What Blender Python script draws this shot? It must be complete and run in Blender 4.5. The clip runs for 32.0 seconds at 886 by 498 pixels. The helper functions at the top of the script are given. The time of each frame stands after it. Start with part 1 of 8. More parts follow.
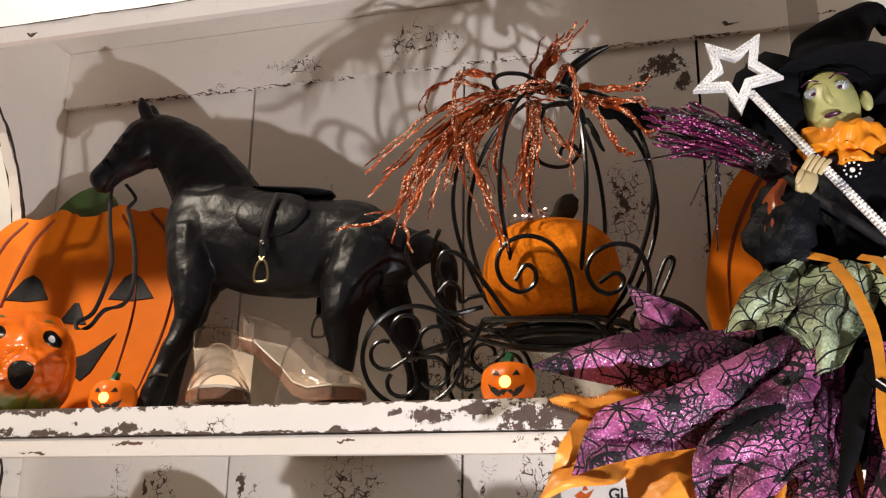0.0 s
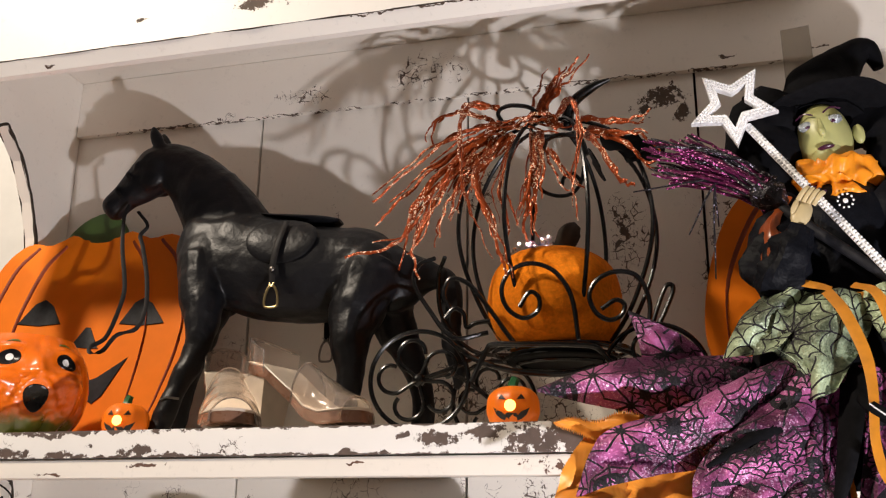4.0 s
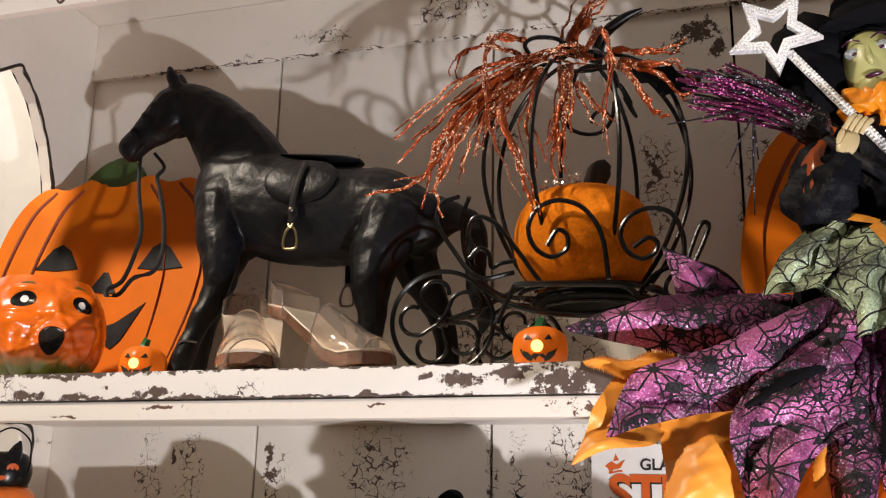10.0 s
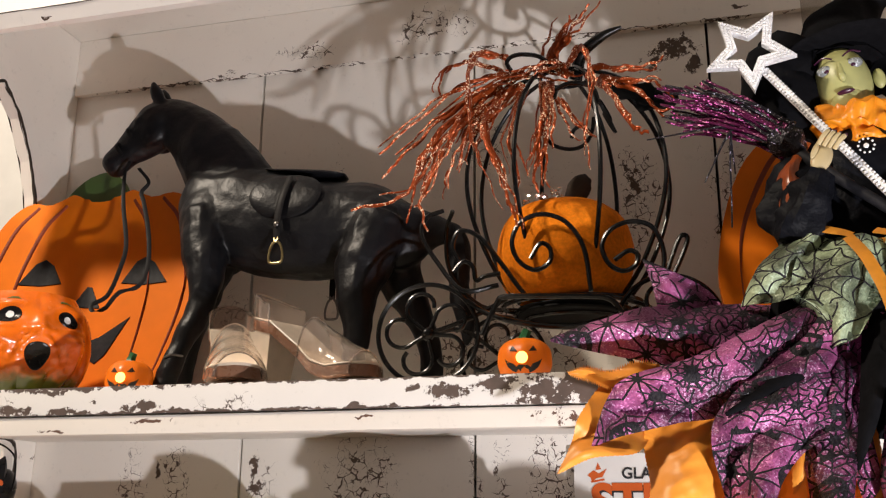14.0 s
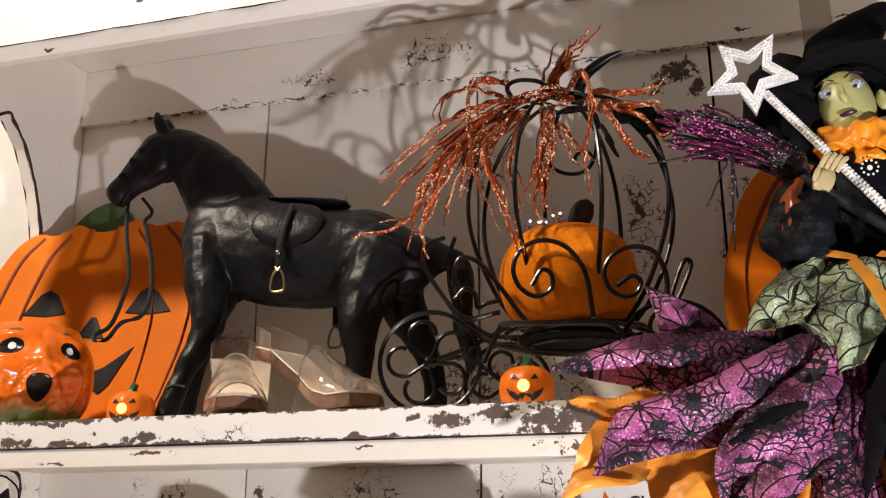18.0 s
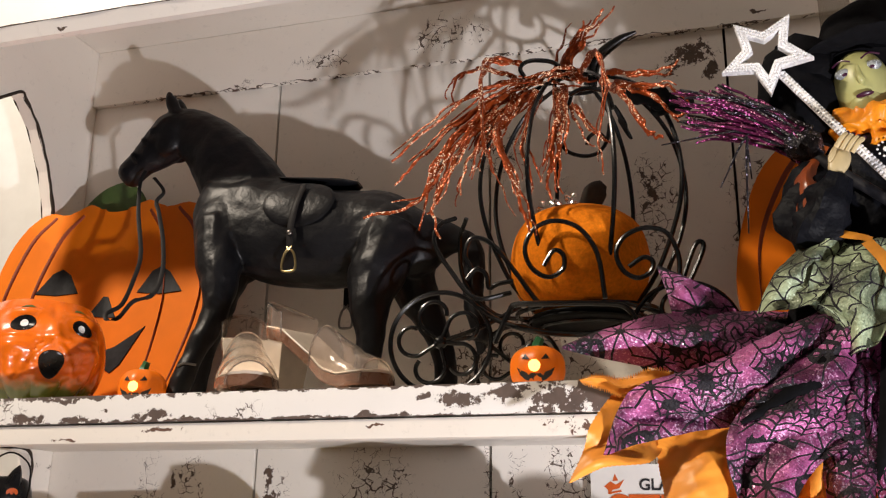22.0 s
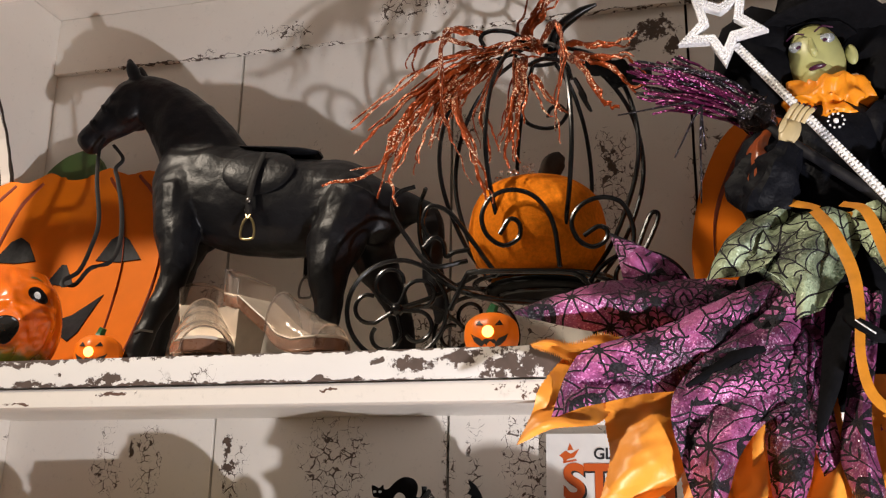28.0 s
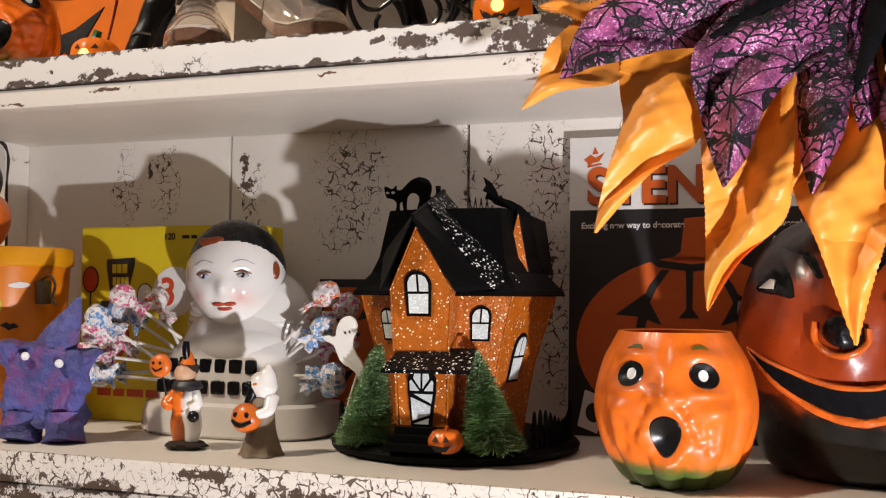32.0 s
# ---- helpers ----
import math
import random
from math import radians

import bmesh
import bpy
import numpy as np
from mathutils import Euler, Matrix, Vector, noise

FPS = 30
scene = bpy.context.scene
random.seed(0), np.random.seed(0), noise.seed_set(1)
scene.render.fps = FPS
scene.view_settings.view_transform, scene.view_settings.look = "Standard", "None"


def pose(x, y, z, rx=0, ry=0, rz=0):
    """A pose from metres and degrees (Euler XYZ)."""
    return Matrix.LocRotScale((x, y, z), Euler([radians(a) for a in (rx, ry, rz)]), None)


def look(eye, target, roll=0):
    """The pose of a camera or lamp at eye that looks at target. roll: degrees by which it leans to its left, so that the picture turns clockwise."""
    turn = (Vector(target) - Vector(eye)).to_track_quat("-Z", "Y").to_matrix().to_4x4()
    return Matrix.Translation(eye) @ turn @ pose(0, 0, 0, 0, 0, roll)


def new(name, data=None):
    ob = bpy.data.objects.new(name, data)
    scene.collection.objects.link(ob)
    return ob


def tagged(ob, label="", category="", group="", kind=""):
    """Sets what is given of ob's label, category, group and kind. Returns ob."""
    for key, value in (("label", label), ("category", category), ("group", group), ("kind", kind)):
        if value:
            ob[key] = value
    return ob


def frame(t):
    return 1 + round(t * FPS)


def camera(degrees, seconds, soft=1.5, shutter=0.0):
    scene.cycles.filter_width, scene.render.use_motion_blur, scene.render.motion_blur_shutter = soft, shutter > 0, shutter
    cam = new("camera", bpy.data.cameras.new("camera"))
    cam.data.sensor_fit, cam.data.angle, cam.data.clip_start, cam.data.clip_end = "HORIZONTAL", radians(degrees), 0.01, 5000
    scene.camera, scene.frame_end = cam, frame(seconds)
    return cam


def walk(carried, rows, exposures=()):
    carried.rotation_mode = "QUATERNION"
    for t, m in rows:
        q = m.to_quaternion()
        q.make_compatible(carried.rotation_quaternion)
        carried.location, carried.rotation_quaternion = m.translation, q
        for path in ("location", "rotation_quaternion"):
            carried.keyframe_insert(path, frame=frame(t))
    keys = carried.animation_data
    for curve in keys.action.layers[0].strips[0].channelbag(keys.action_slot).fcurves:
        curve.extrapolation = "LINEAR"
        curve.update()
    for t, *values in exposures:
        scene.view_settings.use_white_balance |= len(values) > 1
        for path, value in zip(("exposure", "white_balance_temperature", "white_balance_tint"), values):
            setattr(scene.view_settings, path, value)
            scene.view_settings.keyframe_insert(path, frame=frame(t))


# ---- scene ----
cam = camera(50.1, 32.0, 1.2)
PATH = [
    (0, (0.23, -0.865, 1.391), (-0.275, 0.99, 1.941), 0.6),
    (0.5, (0.226, -0.872, 1.387), (-0.313, 0.971, 1.945), 0.7),
    (1, (0.225, -0.872, 1.383), (-0.326, 0.967, 1.946), 0.9),
    (1.5, (0.222, -0.869, 1.383), (-0.331, 0.968, 1.948), 0.8),
    (2, (0.224, -0.869, 1.381), (-0.322, 0.969, 1.95), 0.9),
    (2.5, (0.228, -0.877, 1.386), (-0.297, 0.966, 1.959), 0.8),
    (3, (0.23, -0.883, 1.385), (-0.28, 0.958, 1.975), 0.7),
    (3.5, (0.229, -0.893, 1.386), (-0.272, 0.949, 1.982), 0.6),
    (5.5, (0.232, -0.899, 1.384), (-0.265, 0.938, 1.997), 1.0),
    (6, (0.23, -0.903, 1.382), (-0.277, 0.931, 1.998), 1.2),
    (6.5, (0.23, -0.898, 1.382), (-0.304, 0.931, 1.988), 1.3),
    (7, (0.226, -0.892, 1.381), (-0.317, 0.935, 1.986), 1.5),
    (7.5, (0.225, -0.884, 1.375), (-0.329, 0.943, 1.971), 1.6),
    (8, (0.223, -0.874, 1.375), (-0.339, 0.955, 1.957), 1.7),
    (8.5, (0.223, -0.856, 1.371), (-0.336, 0.982, 1.928), 1.6),
    (9, (0.224, -0.844, 1.369), (-0.334, 1.005, 1.888), 1.3),
    (9.5, (0.223, -0.849, 1.373), (-0.333, 1.0, 1.892), 1.1),
    (10, (0.219, -0.851, 1.372), (-0.336, 0.998, 1.894), 1.1),
    (10.5, (0.22, -0.856, 1.371), (-0.32, 0.995, 1.9), 1.0),
    (11, (0.219, -0.866, 1.371), (-0.298, 0.993, 1.898), 0.8),
    (11.5, (0.214, -0.872, 1.37), (-0.297, 0.988, 1.895), 0.8),
    (12, (0.211, -0.877, 1.367), (-0.285, 0.985, 1.902), 0.6),
    (12.5, (0.21, -0.874, 1.365), (-0.287, 0.988, 1.899), 0.5),
    (13, (0.209, -0.873, 1.366), (-0.296, 0.988, 1.897), 0.4),
    (13.5, (0.208, -0.873, 1.368), (-0.3, 0.986, 1.906), 0.4),
    (14, (0.213, -0.87, 1.369), (-0.289, 0.987, 1.916), 0.4),
    (14.5, (0.222, -0.873, 1.373), (-0.265, 0.981, 1.946), 0.3),
    (15, (0.231, -0.878, 1.374), (-0.261, 0.968, 1.968), 0.4),
    (15.5, (0.236, -0.887, 1.373), (-0.285, 0.947, 1.979), 0.7),
    (17.5, (0.224, -0.861, 1.377), (-0.333, 0.967, 1.966), 0.4),
    (18, (0.226, -0.86, 1.374), (-0.303, 0.974, 1.97), 0.1),
    (18.5, (0.235, -0.857, 1.373), (-0.274, 0.985, 1.964), 0.0),
    (19, (0.234, -0.861, 1.372), (-0.292, 0.979, 1.953), 0.3),
    (19.5, (0.229, -0.864, 1.371), (-0.314, 0.971, 1.952), 0.6),
    (20, (0.228, -0.866, 1.368), (-0.311, 0.973, 1.941), 0.6),
    (20.5, (0.238, -0.865, 1.371), (-0.289, 0.977, 1.942), 0.4),
    (21, (0.239, -0.864, 1.374), (-0.285, 0.979, 1.948), 0.5),
    (21.5, (0.229, -0.862, 1.372), (-0.314, 0.971, 1.96), 0.7),
    (22, (0.223, -0.856, 1.366), (-0.328, 0.98, 1.939), 0.7),
    (22.5, (0.218, -0.859, 1.366), (-0.337, 0.977, 1.931), 0.6),
    (23, (0.217, -0.866, 1.365), (-0.334, 0.975, 1.918), 0.6),
    (23.5, (0.218, -0.87, 1.366), (-0.336, 0.969, 1.923), 0.6),
    (24, (0.217, -0.866, 1.362), (-0.332, 0.975, 1.917), 0.5),
    (24.5, (0.214, -0.863, 1.359), (-0.335, 0.982, 1.904), 0.6),
    (25, (0.224, -0.855, 1.361), (-0.282, 1.002, 1.905), 0.5),
    (25.5, (0.229, -0.856, 1.364), (-0.225, 1.014, 1.909), 0.0),
    (27.5, (0.241, -0.853, 1.354), (-0.212, 1.019, 1.894), 0.5),
    (28, (0.241, -0.849, 1.348), (-0.261, 1.009, 1.891), 0.9),
    (28.5, (0.241, -0.834, 1.33), (-0.279, 1.024, 1.86), 0.8),
    (29, (0.238, -0.816, 1.314), (-0.305, 1.065, 1.721), 0.7),
    (29.5, (0.243, -0.8, 1.302), (-0.345, 1.086, 1.609), 0.8),
    (30, (0.248, -0.795, 1.299), (-0.376, 1.089, 1.548), 0.8),
    (30.5, (0.257, -0.788, 1.289), (-0.382, 1.095, 1.501), 0.7),
    (31, (0.262, -0.773, 1.281), (-0.372, 1.117, 1.445), 0.6),
    (31.5, (0.264, -0.764, 1.275), (-0.358, 1.133, 1.393), 0.5),
    (32, (0.263, -0.762, 1.269), (-0.365, 1.135, 1.359), 0.4),
]
walk(cam, [(t, look(eye, target, roll)) for t, eye, target, roll in PATH], [(0.0, 0.0), (26.0, 0.0), (27.5, -0.05), (28.2, 0.0), (29.0, 0.07), (30.0, -0.12), (32.0, -0.20)])


# ---- world and light ----
world = bpy.data.worlds.new("room_air")
world.use_nodes = True
scene.world = world
world.node_tree.nodes["Background"].inputs[0].default_value = (1.0, 0.88, 0.72, 1)
world.node_tree.nodes["Background"].inputs[1].default_value = 0.012


def lamp(name, kind, place, aim, power, colour, size):
    data = bpy.data.lights.new(name, kind)
    data.energy, data.color = power, colour
    if kind == "AREA":
        data.size = size
    else:
        data.shadow_soft_size = size
    ob = new(name, data)
    ob.matrix_world = look(place, aim)
    return ob


lamp("counter_spot_lamp", "POINT", (0.79, -0.86, 0.66), (0, 0.3, 1.5), 102.0, (0.985, 0.95, 1.0), 0.02)
lamp("room_ceiling_lamp", "AREA", (-1.24, -0.92, 2.98), (-0.3, 0.05, 1.4), 43.0, (1.0, 0.86, 0.70), 0.12)

# ---- node helpers and materials ----


class Nodes:
    """Short hand for building a node tree."""

    def __init__(self, name, mat=None):
        self.mat = mat or bpy.data.materials.new(name)
        self.mat.use_nodes = True
        self.tree = self.mat.node_tree
        self.bsdf = self.tree.nodes["Principled BSDF"]

    def add(self, kind, operation="", data_type="", feature="", interpolation_type="", use_clamp=False):
        node = self.tree.nodes.new(kind)
        if operation:
            node.operation = operation
        if data_type:
            node.data_type = data_type
        if feature:
            node.feature = feature
        if interpolation_type:
            node.interpolation_type = interpolation_type
        if use_clamp:
            node.use_clamp = True
        return node

    def link(self, a, b):
        self.tree.links.new(a, b)

    def math(self, op, a, b=None, clamp=False):
        node = self.add("ShaderNodeMath", operation=op, use_clamp=clamp)
        for slot, value in zip(node.inputs, (a, b)):
            if value is None:
                continue
            if isinstance(value, (int, float)):
                slot.default_value = value
            else:
                self.link(value, slot)
        return node.outputs[0]

    def place(self, local=False):
        if local:
            return self.add("ShaderNodeTexCoord").outputs["Object"]
        return self.add("ShaderNodeNewGeometry").outputs["Position"]

    def noise(self, vec, scale, detail=4.0, rough=0.55):
        node = self.add("ShaderNodeTexNoise")
        self.link(vec, node.inputs["Vector"])
        node.inputs["Scale"].default_value = scale
        node.inputs["Detail"].default_value = detail
        node.inputs["Roughness"].default_value = rough
        return node.outputs[0]

    def voronoi(self, vec, scale, feature="F1", out="Distance"):
        node = self.add("ShaderNodeTexVoronoi", feature=feature)
        self.link(vec, node.inputs["Vector"])
        node.inputs["Scale"].default_value = scale
        return node.outputs[out]

    def ramp(self, fac, stops):
        node = self.add("ShaderNodeValToRGB")
        els = node.color_ramp.elements
        els[0].position, els[0].color = stops[0][0], tuple(stops[0][1]) + (1,)
        els[1].position, els[1].color = stops[-1][0], tuple(stops[-1][1]) + (1,)
        for at, colour in stops[1:-1]:
            els.new(at).color = tuple(colour) + (1,)
        self.link(fac, node.inputs[0])
        return node.outputs[0]

    def mix(self, fac, a, b):
        node = self.add("ShaderNodeMix", data_type="RGBA")
        for slot, value in ((node.inputs[0], fac), (node.inputs[6], a), (node.inputs[7], b)):
            if isinstance(value, tuple):
                slot.default_value = value + (1,) if len(value) == 3 else value
            elif isinstance(value, (int, float)):
                slot.default_value = value
            else:
                self.link(value, slot)
        return node.outputs[2]

    def step(self, value, low, high):
        node = self.add("ShaderNodeMapRange", interpolation_type="SMOOTHSTEP")
        self.link(value, node.inputs[0])
        node.inputs[1].default_value, node.inputs[2].default_value = low, high
        return node.outputs[0]

    def bump(self, height, strength=0.3, distance=0.002):
        node = self.add("ShaderNodeBump")
        node.inputs["Strength"].default_value = strength
        node.inputs["Distance"].default_value = distance
        self.link(height, node.inputs["Height"])
        self.link(node.outputs[0], self.bsdf.inputs["Normal"])

    def warp(self, vec, scale, amount):
        node = self.add("ShaderNodeTexNoise")
        self.link(vec, node.inputs["Vector"])
        node.inputs["Scale"].default_value = scale
        sub = self.add("ShaderNodeVectorMath", operation="SUBTRACT")
        self.link(node.outputs["Color"], sub.inputs[0])
        sub.inputs[1].default_value = (0.5, 0.5, 0.5)
        mul = self.add("ShaderNodeVectorMath", operation="SCALE")
        self.link(sub.outputs[0], mul.inputs[0])
        mul.inputs["Scale"].default_value = amount
        plus = self.add("ShaderNodeVectorMath", operation="ADD")
        self.link(vec, plus.inputs[0])
        self.link(mul.outputs[0], plus.inputs[1])
        return plus.outputs[0]

    def patches(self, vec, spots):
        """The nearness to a set of worn spots (x, z, half width, half height): 1 in the middle of one, 0 at its rim."""
        best = None
        for x, z, rx, rz in spots:
            sub = self.add("ShaderNodeVectorMath", operation="SUBTRACT")
            self.link(vec, sub.inputs[0])
            sub.inputs[1].default_value = (x, 0, z)
            mul = self.add("ShaderNodeVectorMath", operation="MULTIPLY")
            self.link(sub.outputs[0], mul.inputs[0])
            mul.inputs[1].default_value = (1 / rx, 0, 1 / rz)
            length = self.add("ShaderNodeVectorMath", operation="LENGTH")
            self.link(mul.outputs[0], length.inputs[0])
            near = self.math("SUBTRACT", 1.0, length.outputs["Value"])
            best = near if best is None else self.math("MAXIMUM", best, near)
        return best

    def colour(self, value):
        if isinstance(value, tuple):
            self.bsdf.inputs["Base Color"].default_value = value + (1,)
        else:
            self.link(value, self.bsdf.inputs["Base Color"])

    def set(self, **values):
        for key, value in values.items():
            slot = self.bsdf.inputs[key.replace("_", " ").title().replace("Ior", "IOR")]
            if isinstance(value, (int, float, tuple)):
                slot.default_value = value
            else:
                self.link(value, slot)


def paint(name, peels=(), cracks=(), loose=0.0, base=(0.79, 0.74, 0.665), bare_wood=((0.035, 0.022, 0.015), (0.12, 0.075, 0.05))):
    """Old white paint: worn through in the peels to dark wood, crazed in the cracks, a little loose all over."""
    n = Nodes(name)
    pos = n.place()
    fine = n.noise(pos, 55, 6, 0.65)
    tone = n.noise(pos, 4, 3)
    white = n.mix(n.step(tone, 0.3, 0.75), base, tuple(c * 0.93 for c in base))
    white = n.mix(n.step(n.noise(pos, 130, 3), 0.62, 0.8), white, tuple(c * 0.85 for c in base))
    scuff = n.math("MULTIPLY", n.step(n.noise(pos, 60, 8, 0.8), 0.56, 0.70), 0.35)
    white = n.mix(scuff, white, tuple(c * 0.62 for c in base))
    wood = n.mix(n.noise(n.warp(pos, 20, 0.02), 60, 5), bare_wood[0], bare_wood[1])
    bare = n.math("MULTIPLY", n.step(n.noise(pos, 38, 8, 0.7), 0.735 - loose, 0.755 - loose), 1.0)
    if peels:
        near = n.patches(n.warp(pos, 70, 0.012), peels)
        chips = n.math("ADD", n.math("MULTIPLY", n.noise(pos, 110, 8, 0.75), 0.5), n.math("MULTIPLY", n.noise(pos, 42, 8, 0.72), 0.5))
        ragged = n.math("ADD", n.math("MULTIPLY", near, 0.75), n.math("MULTIPLY", n.math("SUBTRACT", chips, 0.5), 4.0))
        bare = n.math("MAXIMUM", bare, n.math("MULTIPLY", n.step(ragged, 0.30, 0.36), n.step(near, -0.25, 0.0)))
    lines = None
    if cracks:
        near = n.patches(n.warp(pos, 24, 0.045), cracks)
        field = n.math("ADD", near, n.math("MULTIPLY", n.math("SUBTRACT", n.noise(pos, 22, 5, 0.65), 0.5), 2.6))
        edge = n.voronoi(n.warp(pos, 60, 0.014), 80, "DISTANCE_TO_EDGE")
        fine_edge = n.voronoi(n.warp(pos, 120, 0.008), 150, "DISTANCE_TO_EDGE")
        broken = n.step(n.noise(pos, 75, 4, 0.6), 0.40, 0.60)
        width = n.math("MULTIPLY", n.step(field, 0.0, 0.7), n.math("MULTIPLY", broken, 0.068))
        lines = n.math("LESS_THAN", edge, width)
        thin = n.math("MULTIPLY", n.step(field, 0.25, 0.6), n.math("LESS_THAN", fine_edge, n.math("MULTIPLY", broken, 0.022)))
        lines = n.math("MAXIMUM", n.math("MULTIPLY", lines, 0.95), n.math("MULTIPLY", thin, 0.65))
        tall = n.add("ShaderNodeVectorMath", operation="MULTIPLY")
        n.link(n.warp(pos, 90, 0.006), tall.inputs[0])
        tall.inputs[1].default_value = (1.0, 1.0, 0.55)
        flake = n.math("MULTIPLY", n.step(field, 0.05, 0.35), n.step(n.noise(tall.outputs[0], 105, 6, 0.7), 0.600, 0.615))
        bare = n.math("MAXIMUM", bare, n.math("MAXIMUM", lines, flake))
    n.colour(n.mix(bare, white, wood))
    n.set(roughness=n.math("ADD", 0.42, n.math("MULTIPLY", bare, 0.3)))
    relief = n.math("SUBTRACT", n.math("MULTIPLY", n.noise(pos, 45, 5), 0.35), bare)
    n.bump(relief, 0.5, 0.0012)
    return n.mat


def plain(name, colour, rough=0.5, metal=0.0, grain=60, vary=0.15, relief=0.15, depth=0.001, coat=0.0, local=False, **more):
    """A surface with grain and stains at two scales."""
    n = Nodes(name)
    pos = n.place(local)
    dark = tuple(c * (1 - vary) for c in colour)
    light = tuple(min(1, c * (1 + vary)) for c in colour)
    tone = n.math("ADD", n.math("MULTIPLY", n.noise(pos, grain, 5), 0.6), n.math("MULTIPLY", n.noise(pos, grain / 6, 3), 0.4))
    n.colour(n.ramp(tone, [(0.35, dark), (0.65, light)]))
    n.set(roughness=n.math("ADD", rough - 0.06, n.math("MULTIPLY", n.noise(pos, grain * 1.7, 3), 0.12)), metallic=metal)
    if coat:
        n.bsdf.inputs["Coat Weight"].default_value = coat
        n.bsdf.inputs["Coat Roughness"].default_value = 0.12
    for key, value in more.items():
        n.bsdf.inputs[key.replace("_", " ")].default_value = value
    n.bump(n.noise(pos, grain * 2, 5), relief, depth)
    return n.mat


def glitter(name, colour, spark=(1, 0.9, 0.8), scale=900, share=0.12, rough=0.35, metal=0.3, tilt=0.8, even=False):
    """Tiny flakes, each tilted its own way; a few have a bright glint painted into their colour."""
    n = Nodes(name)
    pos = n.place()
    cell = n.add("ShaderNodeTexVoronoi")
    n.link(pos, cell.inputs["Vector"])
    cell.inputs["Scale"].default_value = scale
    split = n.add("ShaderNodeSeparateColor")
    n.link(cell.outputs["Color"], split.inputs[0])
    often = n.math("MULTIPLY", n.step(n.noise(pos, 26, 3), *((0.0, 0.45) if even else (0.36, 0.68))), (1.1 if even else 2.0) * share)
    bright = n.math("GREATER_THAN", split.outputs[0], n.math("SUBTRACT", 1.0, often))
    tone = n.mix(n.noise(pos, 70, 4), tuple(c * 0.65 for c in colour), tuple(min(1, c * 1.25) for c in colour))
    n.colour(n.mix(bright, tone, spark))
    n.set(metallic=n.math("MULTIPLY", n.math("SUBTRACT", 1.0, bright), metal), roughness=n.math("SUBTRACT", rough, n.math("MULTIPLY", bright, 0.2)))
    centre = n.add("ShaderNodeVectorMath", operation="SUBTRACT")
    n.link(cell.outputs["Color"], centre.inputs[0])
    centre.inputs[1].default_value = (0.5, 0.5, 0.5)
    size = n.add("ShaderNodeVectorMath", operation="SCALE")
    n.link(centre.outputs[0], size.inputs[0])
    size.inputs["Scale"].default_value = tilt
    face = n.add("ShaderNodeNewGeometry").outputs["Normal"]
    total = n.add("ShaderNodeVectorMath", operation="ADD")
    n.link(face, total.inputs[0])
    n.link(size.outputs[0], total.inputs[1])
    unit = n.add("ShaderNodeVectorMath", operation="NORMALIZE")
    n.link(total.outputs[0], unit.inputs[0])
    n.link(unit.outputs[0], n.bsdf.inputs["Normal"])
    return n.mat


def clear(name, colour=(0.97, 0.93, 0.88), rough=0.05, ior=1.4, through_share=1.0):
    n = Nodes(name)
    n.colour(colour)
    n.set(roughness=rough, transmission_weight=through_share, ior=ior)
    return n.mat


def glow(name, colour, power):
    n = Nodes(name)
    n.colour(colour)
    n.bsdf.inputs["Emission Color"].default_value = colour + (1,)
    n.bsdf.inputs["Emission Strength"].default_value = power
    return n.mat


EDGE_PEELS = [(-0.345, 1.478, 0.03, 0.008), (-0.44, 1.474, 0.025, 0.006), (-0.495, 1.476, 0.03, 0.009), (-0.40, 1.486, 0.01, 0.006),
              (-0.02, 1.485, 0.03, 0.012), (0.03, 1.490, 0.035, 0.011), (0.075, 1.484, 0.05, 0.013), (0.13, 1.484, 0.12, 0.035), (0.30, 1.484, 0.22, 0.05),
              (-0.45, 1.5005, 0.22, 0.0075), (-0.1, 1.5005, 0.35, 0.0035), (-0.25, 1.4712, 0.5, 0.0035), (-0.30, 1.474, 0.02, 0.004), (-0.11, 1.474, 0.012, 0.003), (-0.05, 1.490, 0.012, 0.005), (-0.46, 1.495, 0.04, 0.005)]
M_EDGE = paint("worn_shelf_edge_paint", EDGE_PEELS, [(-0.25, 1.48, 0.05, 0.012), (-0.6, 1.48, 0.1, 0.02)], 0.035, (0.80, 0.775, 0.735), bare_wood=((0.045, 0.032, 0.026), (0.14, 0.095, 0.075)))
M_MOULD = paint("worn_moulding_paint", [(-0.33, 1.463, 0.03, 0.0025), (-0.10, 1.462, 0.012, 0.002), (0.17, 1.46, 0.12, 0.014), (-0.45, 1.455, 0.02, 0.002)], (), 0.02, bare_wood=((0.06, 0.03, 0.02), (0.17, 0.09, 0.06)))
